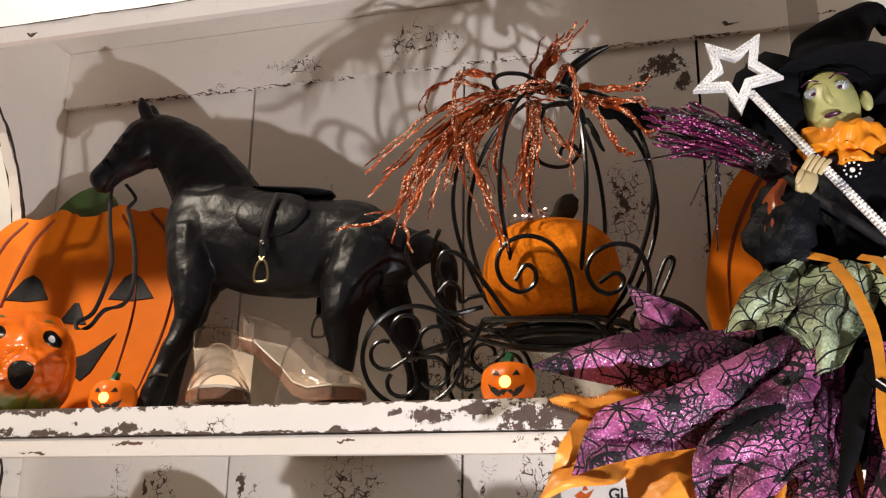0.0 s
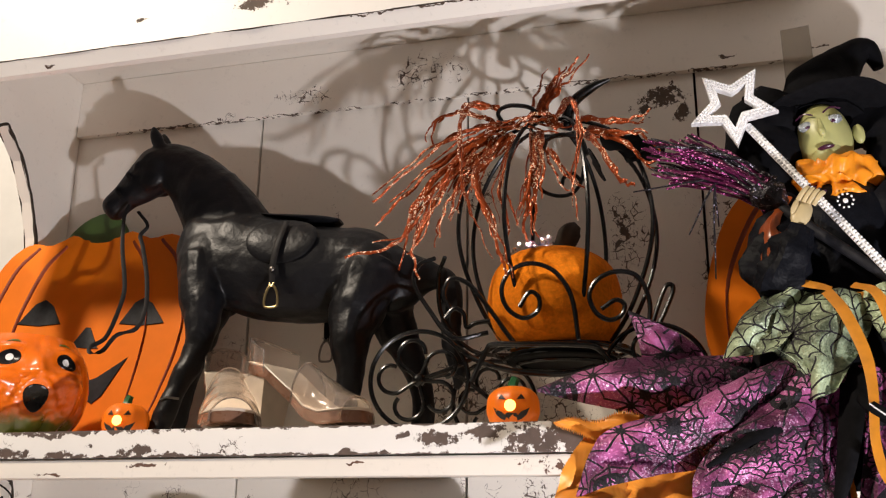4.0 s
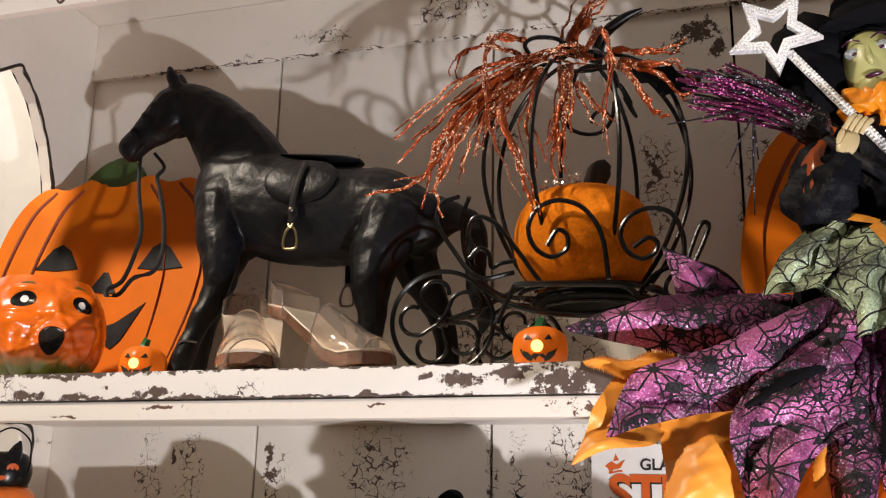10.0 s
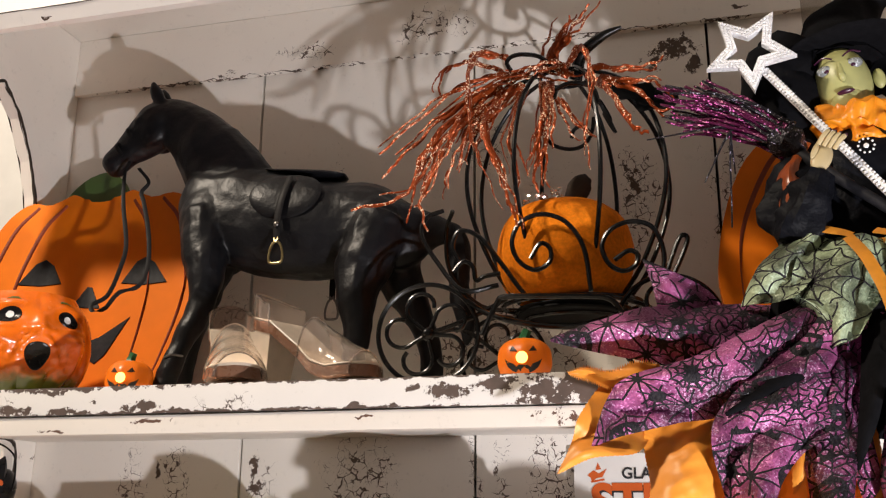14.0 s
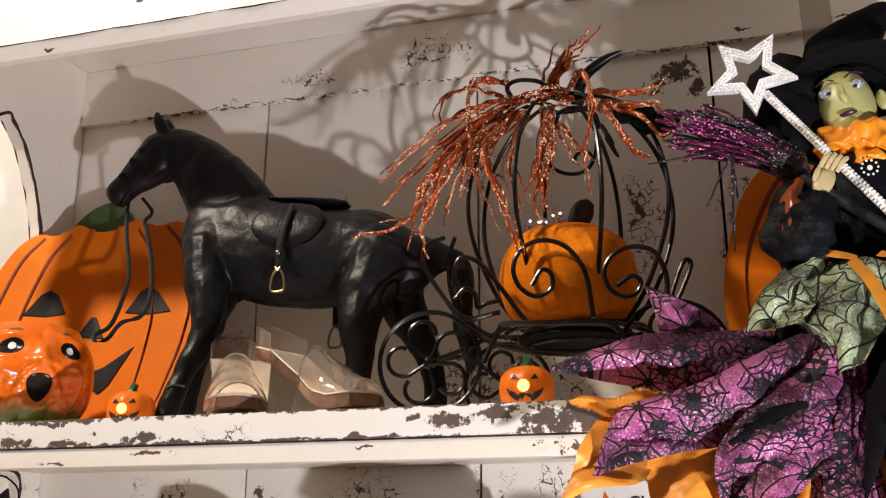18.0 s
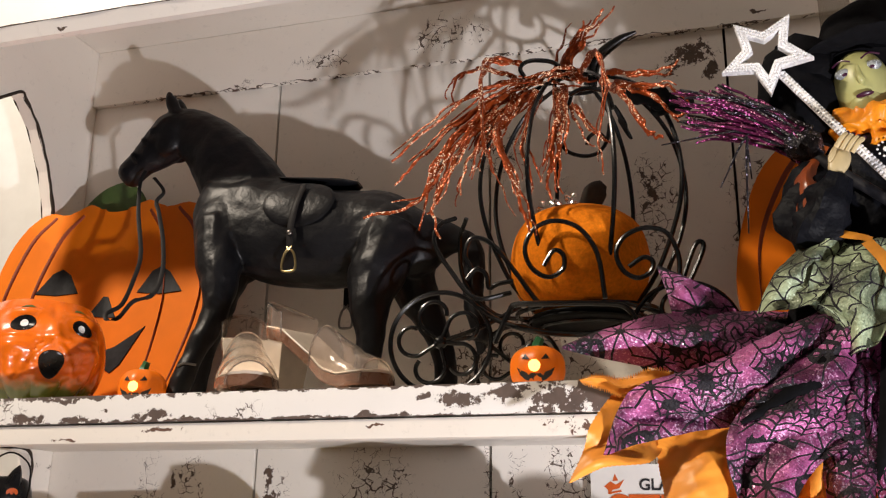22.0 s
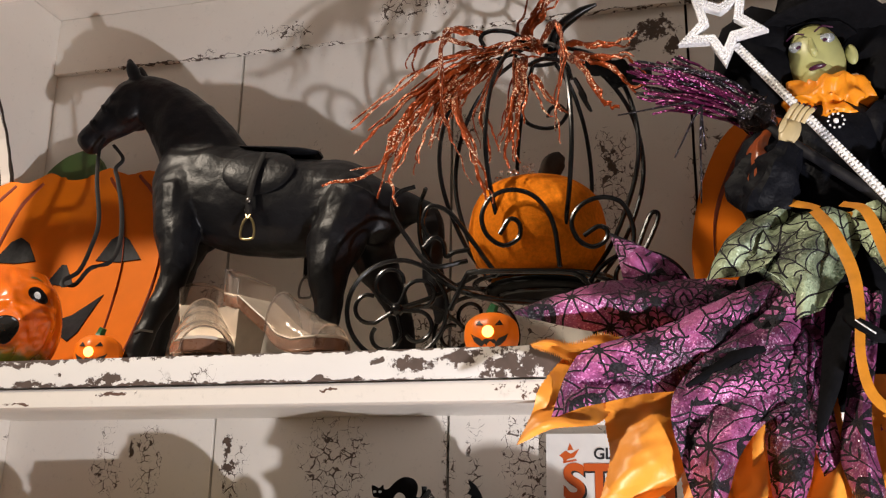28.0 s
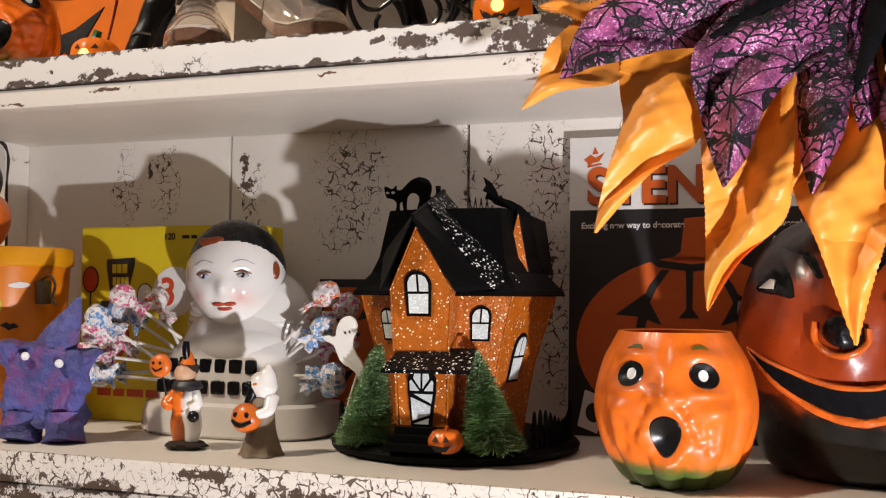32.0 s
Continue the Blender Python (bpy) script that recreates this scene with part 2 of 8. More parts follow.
M_BACK = paint("crazed_plank_paint",
               [(0.21, 1.985, 0.04, 0.025), (0.18, 1.965, 0.02, 0.02), (0.235, 1.96, 0.015, 0.02), (-0.37, 1.405, 0.016, 0.018), (-0.375, 1.43, 0.008, 0.03), (0.15, 1.80, 0.01, 0.03),
                (-0.52, 1.43, 0.008, 0.02), (-0.265, 1.70, 0.03, 0.02), (-0.24, 1.66, 0.015, 0.02), (0.5, 1.9, 0.03, 0.03)],
               [(-0.56, 1.42, 0.025, 0.07), (-0.49, 1.42, 0.025, 0.06), (-0.36, 1.38, 0.02, 0.09), (-0.22, 1.40, 0.055, 0.09), (-0.07, 1.40, 0.012, 0.12), (-0.035, 1.38, 0.012, 0.12), (0.14, 1.38, 0.05, 0.15), (0.03, 1.40, 0.035, 0.10), (0.04, 1.25, 0.03, 0.14), (-0.05, 1.86, 0.04, 0.05), (-0.27, 1.78, 0.012, 0.12), (0.33, 1.82, 0.03, 0.10), (-0.42, 1.62, 0.03, 0.08),
                (0.04, 1.75, 0.04, 0.08), (0.15, 1.78, 0.03, 0.09), (0.27, 1.75, 0.03, 0.10), (-0.03, 1.60, 0.10, 0.06), (-0.09, 1.58, 0.05, 0.06), (0.05, 1.54, 0.08, 0.03)], 0.0)
M_FRIEZE = paint("crazed_rail_paint", [(0.30, 2.03, 0.02, 0.003), (0.42, 2.03, 0.03, 0.003), (-0.45, 2.016, 0.30, 0.0011), (0.1, 2.016, 0.35, 0.0011)],
                 [(-0.13, 2.06, 0.06, 0.035), (-0.33, 2.045, 0.06, 0.012), (-0.45, 2.02, 0.03, 0.01)], -0.02)
M_HEADER = paint("header_paint", [(-0.245, 2.0, 0.04, 0.012), (-0.40, 2.0, 0.012, 0.004), (-0.53, 1.956, 0.015, 0.003), (0.0, 1.966, 0.2, 0.0016)], (), -0.03, (0.80, 0.77, 0.72))
M_SIDE = paint("side_panel_paint", [(-0.7, 1.45, 0.03, 0.01)], [], -0.03)
M_LOW = paint("crazed_low_edge_paint", [(-0.45, 1.08, 0.05, 0.014), (-0.33, 1.08, 0.07, 0.012), (-0.22, 1.10, 0.05, 0.008), (-0.1, 1.085, 0.08, 0.012), (0.1, 1.085, 0.1, 0.014), (-0.3, 1.064, 0.3, 0.008)],
              [(-0.45, 1.09, 0.2, 0.05), (-0.1, 1.09, 0.25, 0.05), (0.25, 1.09, 0.25, 0.05)], 0.045)
M_TOP = paint("shelf_top_paint", (), (), -0.005)
M_UNDER = paint("shelf_underside_paint", (), (), -0.03)
# Unseen ceiling and walls: tone set dark so they bounce less light.
M_ROOM = plain("unseen_room_dark_paint", (0.22, 0.20, 0.18), 0.7, grain=20, vary=0.1)
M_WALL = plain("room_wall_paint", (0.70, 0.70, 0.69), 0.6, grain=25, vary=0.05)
M_FLOOR = plain("room_floor_boards", (0.22, 0.14, 0.08), 0.45, grain=20, vary=0.3)
M_LEATHER = plain("black_leather", (0.004, 0.004, 0.005), 0.42, grain=20, vary=0.6, relief=0.55, depth=0.004, Specular_IOR_Level=0.28)
M_STRAP = plain("black_strap", (0.010, 0.009, 0.009), 0.5, grain=200, vary=0.3, Specular_IOR_Level=0.12)
M_BRASS = plain("brass", (0.46, 0.36, 0.17), 0.34, 1.0, grain=150)
M_STEEL = plain("dull_steel", (0.22, 0.2, 0.18), 0.4, 1.0, grain=150)
M_WOODORANGE = plain("orange_painted_wood", (0.80, 0.185, 0.004), 0.6, grain=18, vary=0.10, relief=0.08, Specular_IOR_Level=0.15)
M_GROOVE = plain("burnt_groove", (0.22, 0.030, 0.004), 0.6, grain=60)
M_WOODGREEN = plain("green_painted_wood", (0.055, 0.105, 0.02), 0.55, grain=25)
M_BLACKPAINT = plain("black_craft_paint", (0.014, 0.014, 0.017), 0.6, grain=160, vary=0.5, Specular_IOR_Level=0.2)
M_MACHE = plain("orange_papier_mache", (0.68, 0.145, 0.012), 0.32, grain=45, vary=0.2, relief=0.5, depth=0.003, coat=0.35)
M_LIP = plain("dark_orange_lacquer", (0.52, 0.10, 0.010), 0.28, grain=45, vary=0.3, relief=0.5, depth=0.003, coat=0.4)
M_MACHEGREEN = plain("green_papier_mache", (0.12, 0.14, 0.02), 0.35, grain=45, vary=0.3, relief=0.4, depth=0.003, coat=0.3)


def daubed(name, upper, lower, height, fade, spots=(), spot_colour=(0, 0, 0), rough=0.33):
    """Lacquered papier mache, brushed from one colour into another at a height, with painted areas."""
    n = Nodes(name)
    pos = n.place()
    soft = n.warp(pos, 40, 0.010)
    tone = n.math("ADD", n.math("MULTIPLY", n.noise(pos, 45, 5), 0.6), n.math("MULTIPLY", n.noise(pos, 9, 3), 0.4))
    top = n.ramp(tone, [(0.33, tuple(c * 0.78 for c in upper)), (0.66, tuple(min(1, c * 1.15) for c in upper))])
    if spots:
        near = n.patches(soft, spots)
        top = n.mix(n.step(n.math("ADD", near, n.math("MULTIPLY", n.math("SUBTRACT", n.noise(pos, 60, 4), 0.5), 0.35)), 0.0, 0.14), spot_colour, top)
    split = n.add("ShaderNodeSeparateXYZ")
    n.link(soft, split.inputs[0])
    z = n.math("ADD", split.outputs[2], n.math("MULTIPLY", n.math("SUBTRACT", n.noise(pos, 70, 4), 0.5), fade))
    n.colour(n.mix(n.step(z, height - fade * 0.5, height + fade * 0.5), tuple(c * 0.9 for c in lower), top))
    n.set(roughness=n.math("ADD", rough - 0.08, n.math("MULTIPLY", n.noise(pos, 60, 3), 0.16)))
    n.bsdf.inputs["Coat Weight"].default_value = 0.5
    n.bsdf.inputs["Coat Roughness"].default_value = 0.10
    n.bump(n.math("ADD", n.math("MULTIPLY", n.noise(pos, 60, 5), 0.5), n.math("MULTIPLY", n.noise(pos, 18, 3), 1.3)), 0.32, 0.003)
    return n.mat


M_PAIL_A = daubed("pail_orange_over_green", (0.88, 0.165, 0.006), (0.10, 0.12, 0.015), 1.527, 0.022, rough=0.25)
M_PAIL_B = daubed("pail_orange_over_green", (0.76, 0.155, 0.010), (0.075, 0.12, 0.018), 1.131, 0.012, rough=0.42)
# Petal shade is painted in: near-black brown all round the orange spots.
M_GRIN = daubed("grinning_lantern_shaded_paint", (0.27, 0.036, 0.005), (0.004, 0.004, 0.003), 1.172, 0.03, [(0.300, 1.232, 0.085, 0.055), (0.37, 1.205, 0.11, 0.050), (0.335, 1.285, 0.035, 0.03)], (0.035, 0.008, 0.004), 0.3)
M_PAIL_B.node_tree.nodes["Principled BSDF"].inputs["Coat Weight"].default_value = 0.22
M_GRIN.node_tree.nodes["Principled BSDF"].inputs["Coat Weight"].default_value = 0.06
M_WHITEPAINT = plain("white_dot_paint", (0.8, 0.8, 0.76), 0.5, grain=120, vary=0.1)
M_PLASTICORANGE = plain("orange_plastic", (0.86, 0.19, 0.008), 0.35, grain=30, vary=0.06, relief=0.05, Emission_Color=(1.0, 0.16, 0.005, 1), Emission_Strength=0.12)
M_PLASTICGREEN = plain("green_plastic", (0.012, 0.12, 0.035), 0.4, grain=40)
M_LED = glow("warm_led", (1.0, 0.62, 0.13), 3.2)
M_WIRE = plain("black_wire", (0.003, 0.003, 0.003), 0.22, grain=120, vary=0.3, Specular_IOR_Level=0.45)
M_TINSEL = glitter("copper_tinsel", (0.33, 0.055, 0.008), (1.0, 0.74, 0.50), 760, 0.13, 0.30, 0.50)
M_FELT = plain("orange_plush_felt", (0.76, 0.20, 0.008), 0.95, grain=240, vary=0.2, relief=0.6, depth=0.0012, Specular_IOR_Level=0.1)
M_BROWN = plain("dark_felt_stem", (0.03, 0.02, 0.013), 0.9, grain=200)
M_CLEAR = clear("clear_vinyl", (0.88, 0.79, 0.72), 0.06, 1.40, 0.95)
M_TAG = clear("smoky_plastic", (0.62, 0.60, 0.56), 0.12, 1.25, 0.95)
M_BEAD = clear("clear_bead", (0.98, 0.94, 0.9), 0.03, 1.45)
M_CREAM = plain("cream_insole", (0.50, 0.43, 0.35), 0.4, grain=60, vary=0.12)
M_SOLE = plain("tan_sole", (0.15, 0.075, 0.045), 0.28, grain=60, vary=0.2)
M_BLACKCLOTH = plain("black_velvet", (0.004, 0.004, 0.005), 0.8, grain=160, vary=0.4, relief=0.3, Specular_IOR_Level=0.08)
M_BLACKSATIN = plain("black_satin", (0.006, 0.0065, 0.009), 0.50, grain=24, vary=0.5, relief=0.6, depth=0.006, Specular_IOR_Level=0.07)
M_SATIN = plain("orange_satin", (0.92, 0.34, 0.042), 0.43, 0.0, grain=34, vary=0.07, relief=0.18, depth=0.004, Specular_IOR_Level=0.70, Specular_Tint=(1.0, 0.90, 0.72, 1), Sheen_Weight=0.25, Sheen_Roughness=0.35, Sheen_Tint=(1.0, 0.7, 0.3, 1))
creased = Nodes("", M_SATIN)
crease_at = creased.warp(creased.place(), 9, 0.06)
ridge = creased.math("ABSOLUTE", creased.math("SUBTRACT", creased.noise(crease_at, 13, 2, 0.4), 0.5))
ridge = creased.math("ADD", creased.math("MULTIPLY", ridge, 2.4), creased.math("MULTIPLY", creased.noise(creased.place(), 900, 2), 0.02))
creased.bump(ridge, 0.9, 0.010)
M_SHEER = plain("orange_organza", (0.84, 0.28, 0.012), 0.4, grain=60, vary=0.2, relief=0.3)
M_GREENFACE = plain("green_doll_resin", (0.42, 0.42, 0.17), 0.4, grain=40, vary=0.1)
M_HAND = plain("pale_doll_resin", (0.52, 0.42, 0.23), 0.4, grain=60, vary=0.1)
M_LIPS = plain("dark_purple_paint", (0.045, 0.006, 0.03), 0.3, grain=200)
M_SILVER = glitter("silver_rhinestones", (0.92, 0.93, 0.96), (1, 1, 1), 700, 0.35, 0.35, 0.05, 0.7)
M_COPPER = plain("copper_satin", (0.26, 0.055, 0.012), 0.3, grain=40, vary=0.3, relief=0.3, depth=0.004)
M_EYE = glitter("silver_blue_glitter", (0.30, 0.33, 0.34), (0.8, 0.85, 0.9), 900, 0.10, 0.4, 0.2)
M_RIBBON = plain("orange_gold_ribbon", (0.62, 0.24, 0.02), 0.35, grain=90, vary=0.15)
M_BROOM = glitter("purple_tinsel", (0.10, 0.006, 0.05), (0.95, 0.22, 0.62), 700, 0.12, 0.35, 0.4)
M_BLACKTINSEL = glitter("black_tinsel", (0.012, 0.010, 0.014), (0.5, 0.45, 0.6), 900, 0.06, 0.35, 0.3)
M_CERAMIC = plain("white_glazed_ceramic", (0.80, 0.775, 0.73), 0.15, grain=8, vary=0.04, relief=0.06, coat=0.6)
M_BLACKGLAZE = plain("black_glaze", (0.006, 0.006, 0.0065), 0.28, grain=60, vary=0.3, Specular_IOR_Level=0.25)
M_REDGLAZE = plain("red_glaze", (0.42, 0.06, 0.03), 0.25, grain=60)
M_BUSTFACE = plain("white_glaze_with_blush", (0.80, 0.775, 0.73), 0.15, grain=8, vary=0.04, relief=0.06, coat=0.6)
blush = Nodes("", M_BUSTFACE)
cheeks = blush.step(blush.patches(blush.place(), [(-0.318, 1.262, 0.018, 0.018), (-0.268, 1.261, 0.019, 0.018)]), 0.0, 1.9)
blush.colour(blush.mix(cheeks, blush.bsdf.inputs["Base Color"].links[0].from_socket, (0.72, 0.22, 0.20)))
M_BROWNGLAZE = plain("brown_glaze", (0.20, 0.045, 0.015), 0.25, grain=60)
M_GREYGLAZE = plain("grey_blue_glaze", (0.38, 0.40, 0.45), 0.25, grain=60)
M_GLITTERORANGE = glitter("orange_glitter", (0.46, 0.115, 0.005), (1.0, 0.80, 0.52), 800, 0.032, 0.45, 0.1, 0.5, True)
M_GLITTERBLACK = glitter("black_glitter", (0.003, 0.003, 0.0035), (1.0, 0.98, 0.95), 640, 0.075, 0.45, 0.0, 0.6, True)
M_GLITTERBLACK.node_tree.nodes["Principled BSDF"].inputs["Specular IOR Level"].default_value = 0.1
M_TIN = plain("black_tin", (0.0035, 0.0035, 0.0035), 0.5, grain=80, vary=0.3, Specular_IOR_Level=0.07)
M_PANE = glitter("frosted_pane", (0.60, 0.65, 0.64), (0.85, 0.9, 0.9), 1400, 0.10, 0.5, 0.0, 0.3)
M_BRUSHGREEN = glitter("green_bottle_brush", (0.16, 0.30, 0.10), (0.85, 0.95, 0.75), 900, 0.08, 0.6, 0.0)
M_YELLOW = plain("yellow_card", (0.66, 0.50, 0.018), 0.42, grain=30, vary=0.06, relief=0.05)
M_BOXRED = plain("red_ink", (0.50, 0.06, 0.02), 0.45, grain=60)
M_INK = plain("black_ink", (0.015, 0.015, 0.017), 0.45, grain=60, vary=0.3)
M_CARDWHITE = plain("white_card", (0.72, 0.70, 0.66), 0.45, grain=40, vary=0.05, relief=0.05)
M_CARDBLACK = plain("black_card", (0.008, 0.006, 0.006), 0.5, grain=40, vary=0.3, relief=0.05)
M_CARDORANGE = plain("orange_print", (0.50, 0.085, 0.008), 0.42, grain=40, vary=0.08, relief=0.05)
M_BUCKET = plain("orange_tin_bucket", (0.72, 0.21, 0.008), 0.3, grain=30, vary=0.08, relief=0.05)
M_BUCKETRIM = plain("yellow_tin_rim", (0.78, 0.33, 0.008), 0.3, grain=30, vary=0.08, relief=0.05)
M_VIOLET = plain("violet_clay", (0.075, 0.080, 0.27), 0.62, grain=38, vary=0.45, relief=0.8, depth=0.008)
mottled = Nodes("", M_VIOLET)
swirl = mottled.step(mottled.noise(mottled.warp(mottled.place(), 30, 0.03), 34, 4, 0.6), 0.48, 0.66)
mottled.colour(mottled.mix(swirl, mottled.bsdf.inputs["Base Color"].links[0].from_socket, (0.15, 0.055, 0.20)))
M_PAPERSTICK = plain("white_paper_stick", (0.72, 0.68, 0.62), 0.6, grain=200)


def wrapper(name, ink, second, cover):
    """Shiny waxed paper, white with a small two-colour print."""
    n = Nodes(name)
    pos = n.place()
    print_a = n.step(n.noise(n.warp(pos, 160, 0.004), 150, 3, 0.6), 0.56 - cover, 0.59 - cover)
    print_b = n.step(n.noise(n.warp(pos, 120, 0.006), 210, 3, 0.6), 0.57, 0.60)
    n.colour(n.mix(print_b, n.mix(print_a, (0.72, 0.68, 0.66), ink), second))
    n.set(roughness=0.22)
    n.bsdf.inputs["Coat Weight"].default_value = 0.5
    n.bump(n.noise(pos, 160, 4), 0.8, 0.004)
    return n.mat


M_WRAPPINK = wrapper("pink_wrapper", (0.62, 0.10, 0.20), (0.55, 0.22, 0.32), 0.03)
M_WRAPBLUE = wrapper("blue_wrapper", (0.10, 0.28, 0.58), (0.30, 0.40, 0.60), 0.05)
M_WRAPORANGE = wrapper("orange_wrapper", (0.75, 0.22, 0.06), (0.60, 0.15, 0.16), 0.0)
M_BROWNCLOTH = plain("tan_robe_resin", (0.20, 0.15, 0.10), 0.6, grain=80, vary=0.2)
M_SKIN = plain("toy_face_resin", (0.60, 0.36, 0.22), 0.5, grain=100, vary=0.1)


def web_cloth(name, colour, spark, share, cell, spokes, thick, motif, metal=0.2, scale=950, through_share=0.0):
    """Glittery cloth printed with cobwebs; with motif also small pumpkins, bats and spiders."""
    mat = glitter(name, colour, spark, scale, share, 0.42, metal, 0.8)
    n = Nodes(name, mat)
    flat = n.add("ShaderNodeTexCoord").outputs["UV"]
    flat = n.warp(flat, 30, 0.010)

    def cells(vec, size, shift):
        move = n.add("ShaderNodeVectorMath", operation="ADD")
        n.link(vec, move.inputs[0])
        move.inputs[1].default_value = (shift, shift * 0.7, 0)
        node = n.add("ShaderNodeTexVoronoi")
        node.voronoi_dimensions = "2D"
        n.link(move.outputs[0], node.inputs["Vector"])
        node.inputs["Scale"].default_value = 1 / size
        rel = n.add("ShaderNodeVectorMath", operation="SUBTRACT")
        n.link(move.outputs[0], rel.inputs[0])
        n.link(node.outputs["Position"], rel.inputs[1])
        split = n.add("ShaderNodeSeparateXYZ")
        n.link(rel.outputs[0], split.inputs[0])
        pick = n.add("ShaderNodeSeparateColor")
        n.link(node.outputs["Color"], pick.inputs[0])
        return split.outputs[0], split.outputs[1], pick.outputs[0], move.outputs[0]

    def oval(x, y, cx, cy, rx, ry):
        dx = n.math("MULTIPLY", n.math("SUBTRACT", x, cx), 1 / rx)
        dy = n.math("MULTIPLY", n.math("SUBTRACT", y, cy), 1 / ry)
        return n.math("LESS_THAN", n.math("ADD", n.math("MULTIPLY", dx, dx), n.math("MULTIPLY", dy, dy)), 1.0)

    def both(*sets):
        out = sets[0]
        for one in sets[1:]:
            out = n.math("MULTIPLY", out, one)
        return out

    def without(a, b):
        return n.math("MULTIPLY", a, n.math("SUBTRACT", 1.0, b))

    x, y, pick, moved = cells(flat, cell, 0.0)
    r = n.math("SQRT", n.math("ADD", n.math("MULTIPLY", x, x), n.math("MULTIPLY", y, y)))
    turn = n.math("ARCTAN2", y, x)
    fan = n.math("ABSOLUTE", n.math("SINE", n.math("ADD", n.math("MULTIPLY", turn, spokes / 2), n.math("MULTIPLY", pick, 6.0))))
    black = n.math("LESS_THAN", n.math("MULTIPLY", fan, r), thick * spokes / 2)
    arc = n.math("FRACT", n.math("ADD", n.math("MULTIPLY", r, 1 / (cell * 0.15)), n.math("MULTIPLY", fan, 0.45)))
    arc = n.math("LESS_THAN", arc, thick * 2.2 / (cell * 0.15))
    black = n.math("MAXIMUM", black, both(arc, n.math("LESS_THAN", r, cell * 0.62), n.math("GREATER_THAN", pick, 0.35)))
    if motif:
        x, y, pick, moved = cells(flat, 0.050, 0.37)
        gourd = without(without(without(oval(x, y, 0, 0, 0.0125, 0.0140), oval(x, y, -0.0045, 0.004, 0.0028, 0.0030)), oval(x, y, 0.0045, 0.004, 0.0028, 0.0030)), oval(x, y, 0, -0.0055, 0.0075, 0.0026))
        span = n.math("ABSOLUTE", x)
        low = n.math("SUBTRACT", n.math("MULTIPLY", n.math("ABSOLUTE", n.math("SINE", n.math("MULTIPLY", x, 330.0))), 0.0050), 0.0045)
        high = n.math("ADD", 0.0018, n.math("MULTIPLY", span, 0.28))
        bat = both(n.math("LESS_THAN", span, 0.019), n.math("GREATER_THAN", y, low), n.math("LESS_THAN", y, high))
        far = n.math("SQRT", n.math("ADD", n.math("MULTIPLY", x, x), n.math("MULTIPLY", y, y)))
        leg = n.math("ABSOLUTE", n.math("SINE", n.math("MULTIPLY", n.math("ARCTAN2", y, x), 4.0)))
        spider = n.math("MAXIMUM", oval(x, y, 0, 0, 0.0055, 0.0065), both(n.math("LESS_THAN", n.math("MULTIPLY", leg, far), 0.0034), n.math("LESS_THAN", far, 0.0145)))
        one = n.math("LESS_THAN", pick, 0.42)
        two = both(n.math("GREATER_THAN", pick, 0.42), n.math("LESS_THAN", pick, 0.66))
        three = n.math("GREATER_THAN", pick, 0.66)
        shapes = n.math("MAXIMUM", both(one, gourd), n.math("MAXIMUM", both(two, bat), both(three, spider)))
        black = n.math("MAXIMUM", black, shapes)
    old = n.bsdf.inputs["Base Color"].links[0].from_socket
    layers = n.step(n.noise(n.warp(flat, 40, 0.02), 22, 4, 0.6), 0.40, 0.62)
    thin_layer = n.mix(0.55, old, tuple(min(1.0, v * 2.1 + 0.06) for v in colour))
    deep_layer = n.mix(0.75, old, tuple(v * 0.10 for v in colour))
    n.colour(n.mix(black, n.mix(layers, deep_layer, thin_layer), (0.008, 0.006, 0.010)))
    rough = n.bsdf.inputs["Roughness"].links[0].from_socket
    n.set(roughness=n.math("ADD", rough, n.math("MULTIPLY", black, 0.3)))
    if through_share:
        n.bsdf.inputs["Transmission Weight"].default_value = through_share
        n.bsdf.inputs["IOR"].default_value = 1.15
    return mat


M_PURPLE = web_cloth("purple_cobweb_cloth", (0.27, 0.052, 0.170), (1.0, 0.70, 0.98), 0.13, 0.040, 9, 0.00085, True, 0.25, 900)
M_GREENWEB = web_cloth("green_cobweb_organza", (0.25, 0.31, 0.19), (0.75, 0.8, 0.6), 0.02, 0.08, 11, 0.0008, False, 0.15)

# ---- geometry helpers ----
V = Vector


def part(name, bm, material, parent=None, label="", smooth=True):
    """One mesh object out of a bmesh, under a thing or a part."""
    bmesh.ops.recalc_face_normals(bm, faces=bm.faces)
    for face in bm.faces:
        face.smooth = smooth
    me = bpy.data.meshes.new(name)
    bm.to_mesh(me)
    bm.free()
    for mat in (material if isinstance(material, (list, tuple)) else [material]):
        me.materials.append(mat)
    if smooth:
        me.set_sharp_from_angle(angle=radians(40))
    ob = new(name, me)
    if parent is not None:
        join(ob, parent)
    if label:
        ob["label"] = label
    return ob


def join(ob, parent):
    """Parents ob to a thing or part; ob keeps its place."""
    ob.parent = parent
    ob.matrix_parent_inverse = Matrix.Translation(-Vector(parent.location))
    return ob


def thing(name, place, label, category, group="", kind=""):
    """An Empty at the base of a thing; its parts are given in room coordinates."""
    ob = new(name)
    ob.location = place
    ob.empty_display_size = 0.02
    return tagged(ob, label, category, group, kind)


def solo(name, bm, material, label, category, group="", kind="", smooth=True):
    return tagged(part(name, bm, material, None, "", smooth), label, category, group, kind)


